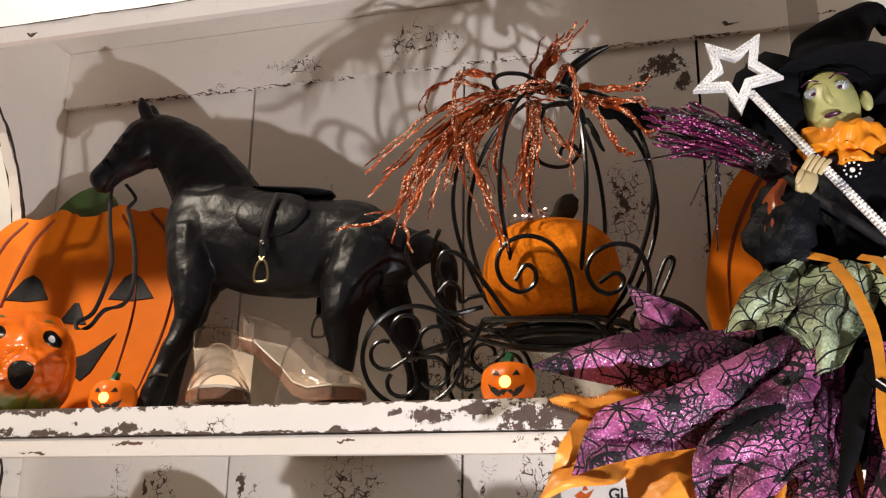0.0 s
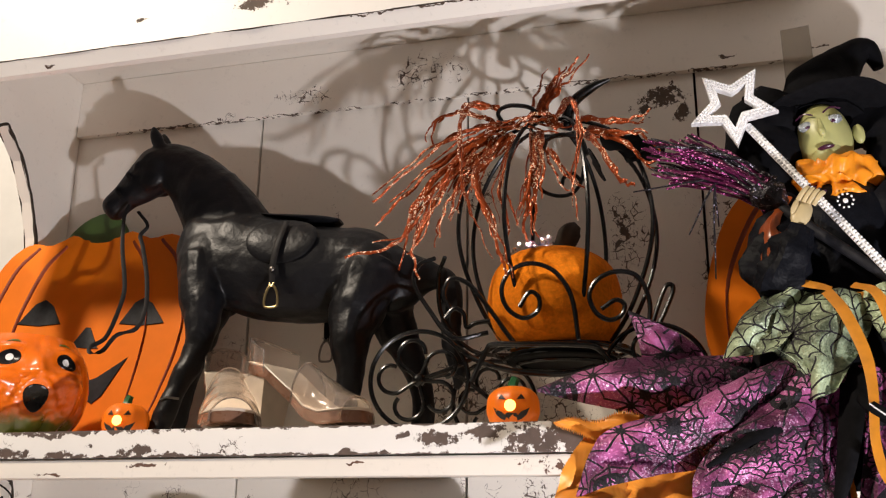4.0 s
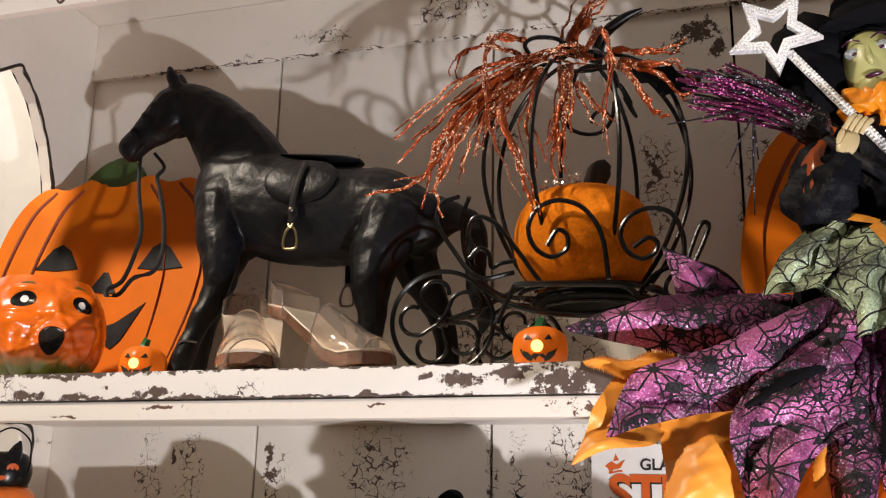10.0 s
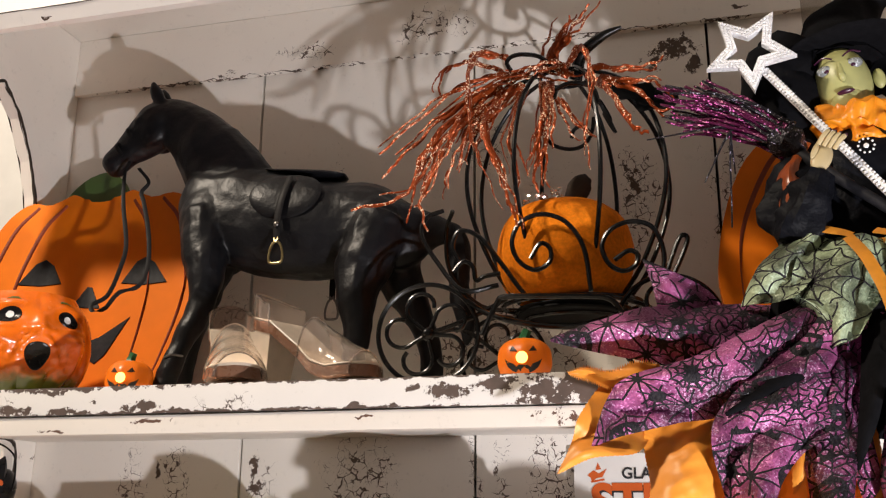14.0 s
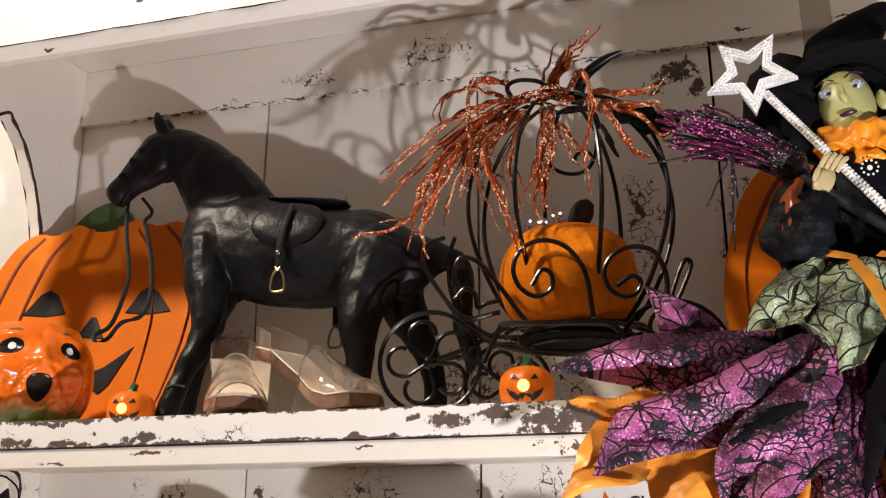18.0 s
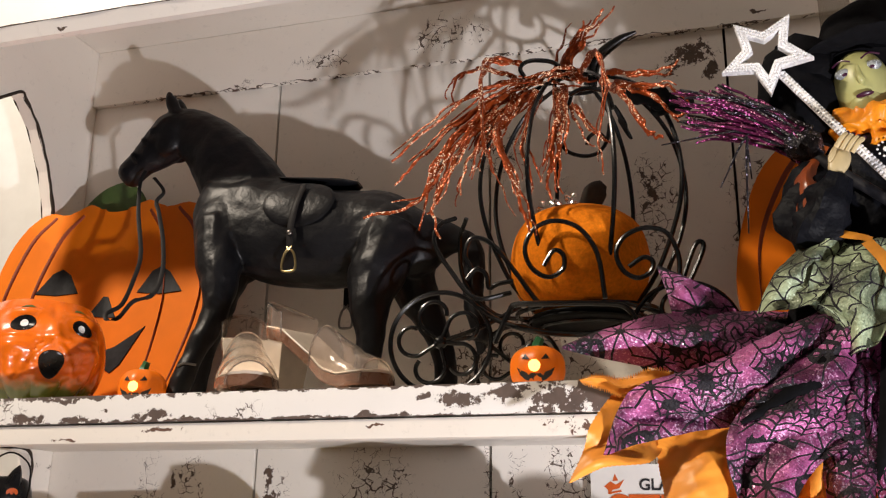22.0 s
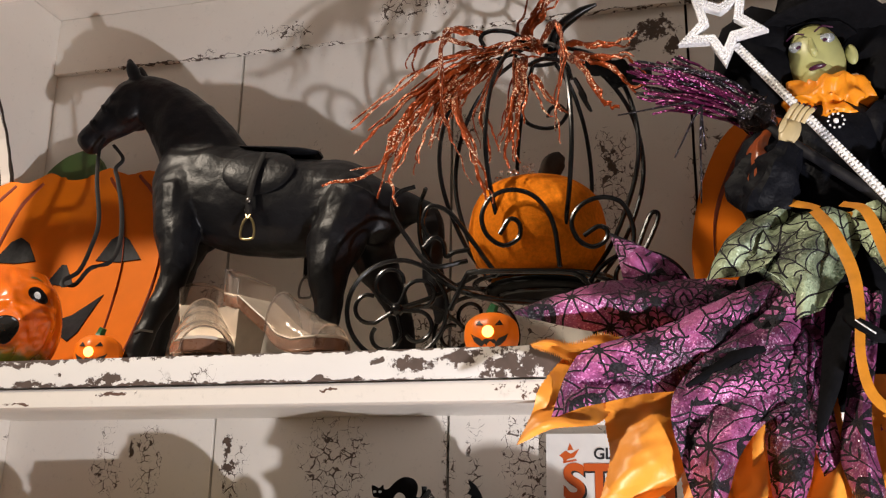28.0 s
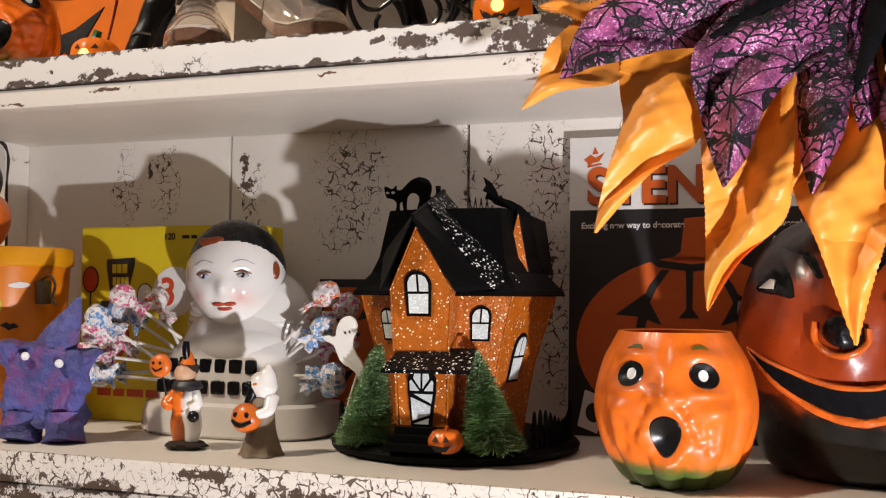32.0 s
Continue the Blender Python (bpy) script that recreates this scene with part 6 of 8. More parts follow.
    petal(bm, [(0.365, 0.000, 1.541), (0.361, -0.030, 1.478), (0.353, -0.050, 1.439), (0.345, -0.062, 1.407), (0.345, -0.070, 1.382), (0.361, -0.075, 1.339)], [(0.396, 0.000, 1.535), (0.383, -0.020, 1.478), (0.372, -0.045, 1.439), (0.369, -0.060, 1.403), (0.372, -0.070, 1.369), (0.363, -0.075, 1.339)], purple, 18, 8, 0.008, 1.8, 5, bulge=0.022, gather=2.3)
    petal(bm, [(0.389, 0.010, 1.537), (0.385, -0.010, 1.480), (0.379, -0.040, 1.430), (0.376, -0.055, 1.399), (0.378, -0.060, 1.370), (0.389, -0.065, 1.337)], [(0.442, 0.020, 1.542), (0.437, -0.010, 1.478), (0.431, -0.040, 1.430), (0.427, -0.050, 1.399), (0.413, -0.060, 1.370), (0.391, -0.065, 1.337)], purple, 20, 8, 0.01, 2.4, 6, bulge=0.02, gather=2.3)
    petal(bm, [(0.437, 0.020, 1.542), (0.439, 0.000, 1.480), (0.435, -0.030, 1.431), (0.440, -0.040, 1.362)], [(0.474, 0.040, 1.545), (0.487, 0.020, 1.482), (0.484, 0.000, 1.433), (0.444, -0.040, 1.362)], purple, 16, 8, 0.01, 2.4, 7, bulge=0.02, gather=2.3)
    # black lining seen between the petals
    petal(bm, [(0.267, 0.030, 1.558), (0.201, 0.000, 1.541), (0.165, -0.005, 1.520)], [(0.269, 0.020, 1.508), (0.210, -0.005, 1.503), (0.170, -0.008, 1.507)], cloth, 8, 8, 0.004, 1.5, 1, bulge=0.002)
    petal(bm, [(0.307, 0.020, 1.569), (0.292, 0.000, 1.504), (0.291, -0.015, 1.434)], [(0.464, 0.030, 1.564), (0.450, 0.000, 1.499), (0.438, -0.020, 1.432)], cloth, 16, 8, 0.006, 5, 3, bulge=0.01)
    petal(bm, [(0.355, -0.005, 1.550), (0.343, -0.040, 1.495), (0.333, -0.058, 1.447), (0.326, -0.066, 1.407)], [(0.381, -0.005, 1.549), (0.362, -0.048, 1.493), (0.347, -0.062, 1.446), (0.329, -0.066, 1.407)], cloth, 8, 8, 0.003, 1, 1, bulge=0.006)
    petal(bm, [(0.330, -0.005, 1.544), (0.299, -0.046, 1.505), (0.263, -0.062, 1.475), (0.232, -0.072, 1.452)], [(0.345, -0.005, 1.536), (0.309, -0.050, 1.490), (0.270, -0.064, 1.465), (0.233, -0.073, 1.449)], cloth, 8, 8, 0.003, 1, 8, bulge=0.006)
    # orange satin petals behind
    petal(bm, [(0.180, -0.015, 1.504), (0.140, -0.025, 1.493), (0.117, -0.066, 1.455), (0.108, -0.074, 1.430), (0.097, -0.078, 1.405)], [(0.189, -0.020, 1.474), (0.175, -0.035, 1.448), (0.162, -0.066, 1.422), (0.125, -0.074, 1.417), (0.098, -0.078, 1.405)], orange, 18, 20, 0.007, 1.6, 1, bulge=0.005, rag=0.0006, gather=0.5, crisp=0.55)
    petal(bm, [(0.170, -0.020, 1.474), (0.166, -0.052, 1.427), (0.170, -0.070, 1.393), (0.162, -0.078, 1.358), (0.155, -0.080, 1.332), (0.152, -0.082, 1.312)], [(0.227, -0.025, 1.461), (0.227, -0.055, 1.416), (0.224, -0.070, 1.379), (0.195, -0.076, 1.356), (0.172, -0.080, 1.333), (0.154, -0.082, 1.312)], orange, 22, 20, 0.008, 1.8, 5, bulge=0.005, rag=0.0006, gather=0.5, crisp=0.55)
    petal(bm, [(0.225, -0.020, 1.448), (0.224, -0.052, 1.394), (0.228, -0.070, 1.345), (0.229, -0.076, 1.304), (0.228, -0.078, 1.280), (0.230, -0.078, 1.257)], [(0.287, -0.025, 1.459), (0.289, -0.055, 1.397), (0.287, -0.070, 1.354), (0.282, -0.074, 1.321), (0.253, -0.078, 1.292), (0.231, -0.078, 1.257)], orange, 24, 20, 0.009, 2.2, 7, bulge=0.005, rag=0.0006, gather=0.5, crisp=0.55)
    petal(bm, [(0.323, -0.020, 1.472), (0.317, -0.042, 1.418), (0.307, -0.055, 1.372), (0.288, -0.068, 1.343), (0.303, -0.070, 1.300), (0.325, -0.070, 1.235)], [(0.348, -0.025, 1.465), (0.351, -0.042, 1.404), (0.351, -0.055, 1.358), (0.348, -0.068, 1.319), (0.339, -0.070, 1.285), (0.327, -0.070, 1.235)], orange, 22, 20, 0.009, 2.2, 9, bulge=0.005, rag=0.0006, gather=0.5, crisp=0.55)
    petal(bm, [(0.285, -0.020, 1.480), (0.281, -0.042, 1.420), (0.279, -0.055, 1.373), (0.282, -0.068, 1.338)], [(0.320, -0.020, 1.477), (0.319, -0.040, 1.418), (0.311, -0.046, 1.381), (0.289, -0.055, 1.339)], orange, 14, 20, 0.006, 1.5, 2, bulge=0.008, rag=0.0006, gather=0.5, crisp=0.55)
    petal(bm, [(0.361, -0.020, 1.465), (0.356, -0.040, 1.396), (0.351, -0.060, 1.342), (0.371, -0.060, 1.277)], [(0.398, -0.015, 1.463), (0.399, -0.025, 1.396), (0.391, -0.046, 1.343), (0.372, -0.060, 1.277)], orange, 14, 20, 0.008, 2, 11, bulge=0.01, rag=0.0006, gather=0.5, crisp=0.55)
    petal(bm, [(0.179, -0.030, 1.500), (0.161, -0.038, 1.501), (0.140, -0.042, 1.494), (0.121, -0.044, 1.497), (0.103, -0.044, 1.493)], [(0.178, -0.030, 1.487), (0.161, -0.042, 1.483), (0.140, -0.048, 1.477), (0.122, -0.048, 1.484), (0.105, -0.045, 1.490)], orange, 10, 20, 0.006, 2.5, 3, bulge=0.01, rag=0.003)
    petal(bm, [(0.176, -0.025, 1.498), (0.157, -0.030, 1.495), (0.134, -0.032, 1.493), (0.112, -0.032, 1.499)], [(0.175, -0.025, 1.485), (0.153, -0.035, 1.481), (0.130, -0.036, 1.488), (0.115, -0.034, 1.495)], orange, 8, 20, 0.006, 2.5, 8, bulge=0.012, rag=0.003)
    # green organza overskirt
    petal(bm, [(0.299, 0.025, 1.621), (0.277, 0.015, 1.599), (0.264, 0.010, 1.577), (0.254, 0.008, 1.554)], [(0.339, 0.000, 1.612), (0.326, -0.012, 1.586), (0.309, -0.016, 1.565), (0.297, -0.014, 1.554)], green, 14, 8, 0.006, 2, 2, bulge=0.008)
    petal(bm, [(0.317, 0.004, 1.615), (0.302, -0.012, 1.587), (0.297, -0.020, 1.558), (0.316, -0.030, 1.536), (0.322, -0.036, 1.507)], [(0.385, 0.000, 1.609), (0.385, -0.012, 1.582), (0.371, -0.020, 1.556), (0.354, -0.030, 1.532), (0.343, -0.036, 1.515)], green, 18, 8, 0.007, 2.4, 6, bulge=0.012)
    petal(bm, [(0.296, -0.026, 1.557), (0.314, -0.034, 1.544), (0.330, -0.040, 1.526), (0.342, -0.042, 1.514)], [(0.307, -0.026, 1.551), (0.316, -0.032, 1.536), (0.324, -0.038, 1.521), (0.323, -0.040, 1.507)], green, 8, 8, 0.002, 1, 4, bulge=0.003)
    petal(bm, [(0.377, 0.004, 1.611), (0.382, -0.010, 1.583), (0.390, -0.014, 1.561), (0.400, -0.014, 1.546)], [(0.439, 0.030, 1.628), (0.449, 0.020, 1.603), (0.448, 0.010, 1.575), (0.418, -0.010, 1.546)], green, 12, 8, 0.007, 2.5, 8, bulge=0.012)
    ob = solo("witch_doll", bm, mats, "witch doll in black hat and purple cobweb skirt, sitting on shelf", "doll")
    ob.data.name = "witch_doll"
    return ob


witch()


def wand():
    root = thing("star_wand", (0.36, 0.0, 1.62), "silver rhinestone star wand held by the witch doll", "toy wand")
    a, b = V((0.298, 0.054, 1.805)), V((0.432, -0.028, 1.572))
    bm = bmesh.new()
    tube(bm, [tuple(a) + (0.0042,), tuple(a * 0.5 + b * 0.5) + (0.0042,), tuple(b) + (0.0042,)], 8, 8)
    rod = part("rod", bm, M_SILVER, root)
    for i in range(132):
        p = a + (b - a) * ((i // 2 + 0.5) / 66) + V((0.0022, 0, 0.0012)) * (1 if i % 2 else -1)
        bm = bmesh.new()
        bmesh.ops.create_icosphere(bm, subdivisions=1, radius=0.0020)
        bmesh.ops.translate(bm, verts=bm.verts, vec=p + V((-0.0010, -0.0036, 0.0004)))
        part("rhinestone", bm, M_SILVER, rod)
    star, hole = [], []
    for k in range(10):
        ang = radians(56 + 36 * k)
        r = 0.0460 if k % 2 == 0 else 0.0225
        star.append((r * math.cos(ang), r * math.sin(ang)))
        hole.append((r * 0.56 * math.cos(ang), r * 0.56 * math.sin(ang)))
    m = pose(0.285, 0.050, 1.8275, 0, 0, -4)
    bm = bmesh.new()
    rings = []
    for off in (-0.004, 0.004):
        rings.append(([bm.verts.new(m @ V((x, off, z))) for x, z in star], [bm.verts.new(m @ V((x, off, z))) for x, z in hole]))
    for i in range(10):
        j = (i + 1) % 10
        for o, h in rings:
            bm.faces.new((o[i], o[j], h[j], h[i]))
        bm.faces.new((rings[0][0][i], rings[1][0][i], rings[1][0][j], rings[0][0][j]))
        bm.faces.new((rings[0][1][i], rings[0][1][j], rings[1][1][j], rings[1][1][i]))
    head = part("star", bm, M_SILVER, root, "", False)
    rng = random.Random(2)
    for i in range(10):
        j = (i + 1) % 10
        for k in range(9):
            for f in (0.18, 0.5, 0.82):
                u = (k + 0.5) / 9
                o = V((star[i][0] * (1 - u) + star[j][0] * u, 0, star[i][1] * (1 - u) + star[j][1] * u))
                h = V((hole[i][0] * (1 - u) + hole[j][0] * u, 0, hole[i][1] * (1 - u) + hole[j][1] * u))
                p = m @ (o * (1 - f) + h * f + V((0, -0.0042, 0)))
                bm = bmesh.new()
                bmesh.ops.create_icosphere(bm, subdivisions=1, radius=0.0019)
                bmesh.ops.rotate(bm, verts=bm.verts, matrix=Euler((rng.random() * 3, rng.random() * 3, 0)).to_matrix())
                bmesh.ops.translate(bm, verts=bm.verts, vec=p)
                part("rhinestone", bm, M_SILVER, head)
    return root


wand()


def broom():
    root = thing("tinsel_broom", (0.33, 0.05, 1.70), "purple and black glitter broom held by the witch doll", "toy broom")
    bm = bmesh.new()
    tube(bm, [(0.300, 0.055, 1.735, 0.006), (0.34, 0.035, 1.69, 0.0055), (0.40, 0.005, 1.625, 0.005), (0.45, -0.01, 1.57, 0.005)], 10, 5)
    part("handle", bm, M_BLACKPAINT, root)
    rng = random.Random(8)
    for k in range(58):
        spread = rng.gauss(0, 1)
        lift = rng.gauss(0, 1)
        tip = V((0.198 + rng.uniform(-0.012, 0.045), 0.075 + lift * 0.014, 1.785 + max(-1.6, min(1.3, spread)) * 0.017))
        root_at = V((0.312, 0.05, 1.728)) + V((rng.uniform(-0.01, 0.01), rng.uniform(-0.012, 0.012), rng.uniform(-0.014, 0.014)))
        mid = (tip + root_at) / 2 + V((0, 0, rng.uniform(0.0, 0.012)))
        pts = spline([tuple(root_at), tuple(mid), tuple(tip)], 4)
        bm = bmesh.new()
        tube(bm, [tuple(V(p) + V((rng.uniform(-1, 1), rng.uniform(-1, 1), rng.uniform(-1, 1))) * 0.0018) + (0.0022 - 0.0010 * i / len(pts),) for i, p in enumerate(pts)], 5, 2, wobble=0.3)
        part("bristle", bm, M_BROOM if k % 5 else M_BLACKTINSEL, root)
    for tip in ((0.232, 0.05, 1.69), (0.255, 0.06, 1.645), (0.178, 0.06, 1.745), (0.262, 0.06, 1.70)):
        bm = bmesh.new()
        tube(bm, [(0.285, 0.055, 1.735, 0.0017), (0.262, 0.055, 1.745 if tip[2] < 1.7 else 1.75, 0.0014), tip + (0.0008,)], 5, 5)
        part("bristle", bm, M_BLACKTINSEL, root)
    bm = bmesh.new()
    ball(bm, (0.310, 0.048, 1.726), 0.020, 0.015, 0.015, 0, 16, 10, 0.5, Euler((0, radians(35), 0)).to_matrix())
    part("binding", bm, M_BLACKTINSEL, root)
    return root


broom()

# clear tag standing behind the hat
bm = bmesh.new()
tag = [V((0.3490, 0.135, 1.9560)), V((0.3800, 0.135, 1.9590)), V((0.3820, 0.135, 1.9000)), V((0.3490, 0.135, 1.9000))]
loft(bm, [[p + V((0, 0.003 * k + 0.0007 * s, -0.03 * (p.z < 1.90))) for p in tag] for k, s in ((0, 0), (0, 1))])
solo("plastic_tag", bm, M_TAG, "small clear smoky plastic tag standing behind the doll hat", "tag").visible_shadow = False


# ---- lower shelf ----
def flat_shape(name, outline, thick, m, material, parent, label=""):
    """A thin printed or cut shape lying on a face: m gives right (x), up (y), outwards (z)."""
    bm = bmesh.new()
    slab(bm, outline, thick, m @ Matrix(((1, 0, 0, 0), (0, 0, 1, 0), (0, -1, 0, thick), (0, 0, 0, 1))))
    return part(name, bm, material, parent, label, False)


def oval(cx, cy, rx, ry, n=28, a0=0.0, a1=2 * math.pi):
    return [(cx + rx * math.cos(a0 + (a1 - a0) * i / n), cy + ry * math.sin(a0 + (a1 - a0) * i / n)) for i in range(n)]


def bars(parent, m, x, y, widths, high, gap, material, name="print"):
    """Writing that cannot be read, or may not be lettered, as plain bars."""
    for w in widths:
        flat_shape(name, [(x, y), (x + w, y), (x + w, y + high), (x, y + high)], 0.0003, m, material, parent)
        x += w + gap


def candy_box():
    root = thing("candy_box", (-0.42, 0.26, LOWER), "bright yellow cardboard candy box with printed top hat and drum", "box")
    bm = bmesh.new()
    m = pose(-0.540, 0.222, LOWER, 0, 0, -2)
    for v in bmesh.ops.create_cube(bm, size=1)["verts"]:
        v.co = m @ V(((v.co.x + 0.5) * 0.245, (v.co.y + 0.5) * 0.075, (v.co.z + 0.5) * 0.237))
    bmesh.ops.bevel(bm, geom=bm.edges[:], offset=0.0015, segments=2, affect="EDGES")
    part("carton", bm, M_YELLOW, root)
    f = m @ facing(0, -0.0003, 0)
    flat_shape("hat", [(0.040, 0.197), (0.040, 0.188), (0.048, 0.145), (0.070, 0.145), (0.082, 0.190), (0.082, 0.199)], 0.0003, f, M_INK, root)
    flat_shape("hat_brim", [(0.031, 0.137), (0.033, 0.146), (0.088, 0.143), (0.092, 0.136)], 0.0004, f, M_INK, root)
    flat_shape("hat_band", [(0.046, 0.147), (0.045, 0.156), (0.074, 0.156), (0.072, 0.147)], 0.0006, f, M_BOXRED, root)
    bars(root, f @ pose(0, 0, 0.0004), 0.049, 0.180, (0.006, 0.006, 0.007), 0.011, 0.0015, M_YELLOW)
    bars(root, f @ pose(0, 0, 0.0004), 0.050, 0.165, (0.005, 0.005, 0.005, 0.005), 0.010, 0.0012, M_YELLOW)
    flat_shape("drum", oval(0.050, 0.105, 0.026, 0.032), 0.0003, f, M_BOXRED, root)
    flat_shape("drum_rim", [(0.026, 0.115), (0.030, 0.128), (0.066, 0.124), (0.070, 0.112)], 0.0005, f, M_INK, root)
    flat_shape("pop", oval(0.016, 0.172, 0.0125, 0.0165), 0.0003, f, M_INK, root)
    flat_shape("pop_face", oval(0.016, 0.172, 0.0105, 0.0145), 0.0005, f, M_BOXRED, root)
    flat_shape("pop_stick", [(0.0145, 0.12), (0.0165, 0.12), (0.0175, 0.157), (0.0155, 0.157)], 0.0003, f, M_INK, root)
    flat_shape("pop", oval(0.098, 0.153, 0.012, 0.015), 0.0003, f, M_INK, root)
    flat_shape("pop_face", oval(0.098, 0.153, 0.0105, 0.0135), 0.0005, f, M_CARDWHITE, root)
    flat_shape("price_disc", oval(0.140, 0.158, 0.030, 0.030), 0.0003, f, M_CARDWHITE, root)
    lettering("price", "3", 0.046, f @ pose(0.120, 0.142, 0.0008), M_BOXRED, root, 0.0003, bold=0.001)
    lettering("count", "120", 0.011, f @ pose(0.124, 0.2205, 0.0006), M_INK, root, 0.0002, bold=0.0002)
    bars(root, f, 0.150, 0.2215, (0.010, 0.008), 0.004, 0.003, M_INK)
    bars(root, f, 0.030, 0.030, (0.020, 0.016, 0.024, 0.018, 0.030), 0.009, 0.004, M_BOXRED)
    return root


candy_box()


def bust():
    """The glazed shop bust in one mesh: plinth, block, ruff, head and cap."""
    white, black, red, brown, grey = range(5)
    bm = bmesh.new()
    cx, cy = -0.297, 0.205

    def slab_ring(rx, ry, z, n=40, power=3.0, front=0.0):
        out = []
        for i in range(n):
            a = 2 * math.pi * i / n
            c, s = math.cos(a), math.sin(a)
            k = (abs(c) ** power + abs(s) ** power) ** (-1 / power)
            out.append(V((cx + rx * k * c, cy + front + ry * k * s, z)))
        return out

    loft(bm, [slab_ring(0.111, 0.068, LOWER), slab_ring(0.116, 0.072, LOWER + 0.004), slab_ring(0.114, 0.071, LOWER + 0.024), slab_ring(0.111, 0.069, LOWER + 0.034), slab_ring(0.098, 0.060, LOWER + 0.037),
              slab_ring(0.098, 0.060, LOWER + 0.050), slab_ring(0.094, 0.057, LOWER + 0.078), slab_ring(0.084, 0.052, LOWER + 0.092), slab_ring(0.072, 0.050, LOWER + 0.104, power=2.4), slab_ring(0.060, 0.045, LOWER + 0.125, power=2.2), slab_ring(0.040, 0.036, LOWER + 0.140, power=2.0)], white)
    # draped collar behind and under the head, with flat pleats on both sides of the chin
    ball(bm, (cx + 0.002, cy + 0.012, 1.232), 0.078, 0.050, 0.068, white, 48, 30)
    ball(bm, (cx + 0.006, cy - 0.012, 1.205), 0.064, 0.045, 0.034, white, 40, 20)
    for side, count, first in ((-1, 10, -30), (1, 5, -32)):
        for k in range(count):
            tilt = radians(first + 8.0 * k)
            line = []
            for f in (0.42, 0.60, 0.80, 0.96 if side < 0 else 0.86):
                u, w = side * 0.078 * f * math.cos(tilt), 0.068 * f * math.sin(tilt)
                deep = math.sqrt(max(0.02, 1 - (u / 0.0785) ** 2 - (w / 0.0685) ** 2))
                line.append((cx + 0.002 + u, cy + 0.012 - 0.050 * deep + 0.0008, 1.232 + w, 0.0016 + 0.0022 * f))
            tube(bm, line, 8, 4, white, flat=0.45, side=(0, 0, 1))
    turn = Euler((radians(0), radians(-2), radians(15))).to_matrix()
    hc = V((cx - 0.003, cy - 0.014, 1.2875))
    made = bmesh.ops.create_uvsphere(bm, u_segments=150, v_segments=110, radius=1)["verts"]
    for v in made:
        p = v.co.copy()
        jaw = 1 - 0.30 * max(0, -p.z - 0.10) ** 1.3
        q = V((p.x * 0.0560 * jaw, p.y * 0.058, p.z * (0.0620 if p.z > 0 else 0.0665)))
        if q.y < 0:
            q.y -= 0.0050 * math.exp(-((q.x / 0.0075) ** 2) - ((q.z + 0.017) / 0.010) ** 2) * 1.6
            for sx in (-1, 1):
                q.y -= 0.0035 * math.exp(-(((q.x - sx * 0.026) / 0.015) ** 2) - ((q.z + 0.026) / 0.013) ** 2)
                q.y += 0.0035 * math.exp(-(((q.x - sx * 0.020) / 0.009) ** 2) - ((q.z + 0.002) / 0.006) ** 2)
            q.y -= 0.0032 * math.exp(-((q.x / 0.012) ** 2) - ((q.z + 0.035) / 0.006) ** 2)
            q.y -= 0.004 * math.exp(-((q.x / 0.014) ** 2) - ((q.z + 0.052) / 0.009) ** 2)
        v.co = hc + turn @ q
        v.select = False
    back = turn.inverted()
    for f in {f for v in made for f in v.link_faces}:
        q = back @ (f.calc_center_median() - hc)
        edge = 0.037 - 0.80 * (q.y + 0.050) + 0.08 * q.x
        f.material_index = black if q.z > edge else 5
    # cap band swelling, curls, brows, eyes, lips
    def dab(x, z, rx, rz, mat, lift=0.0):
        y = -0.058 * math.sqrt(max(0.02, 1 - (x / 0.0565) ** 2 - (z / 0.0620) ** 2)) - lift
        ball(bm, hc + turn @ V((x, y, z)), rx, 0.0022, rz, mat, 14, 8, 0, turn @ Euler((0, 0, -x / 0.06 * 0.9 * -1)).to_matrix())
    dab(-0.018, 0.0345, 0.012, 0.0055, brown, 0.000)
    dab(-0.008, 0.0370, 0.008, 0.0040, brown, 0.000)
    dab(0.051, 0.002, 0.005, 0.010, brown, 0.0)
    for sx in (-1, 1):
        dab(sx * 0.0215, -0.003, 0.0068, 0.0030, grey, 0.0002)
        dab(sx * 0.0215, -0.003, 0.0028, 0.0026, black, 0.0012)
        dab(sx * 0.0215 - 0.001, -0.0020, 0.0010, 0.0010, white, 0.0026)
        tube(bm, [tuple(hc + turn @ V((sx * x, -0.058 * math.sqrt(1 - (x / 0.0565) ** 2 - (z / 0.0620) ** 2) - 0.001, z))) + (0.0007,) for x, z in ((0.013, 0.0008), (0.0215, 0.0020), (0.030, -0.0015))], 6, 4, brown)
        tube(bm, [tuple(hc + turn @ V((sx * x, -0.058 * math.sqrt(1 - (x / 0.0565) ** 2 - (z / 0.0620) ** 2) - 0.0008, z))) + (0.0004,) for x, z in ((0.011, 0.0115), (0.022, 0.0140), (0.033, 0.0090))], 6, 4, grey)
    dab(-0.006, -0.0335, 0.0075, 0.0026, red, 0.0045)
    dab(0.006, -0.0335, 0.0075, 0.0026, red, 0.0045)
    dab(0.0, -0.0385, 0.0085, 0.0026, red, 0.0045)
    # raised black bars across the front, in two rows
    y = cy - 0.0605
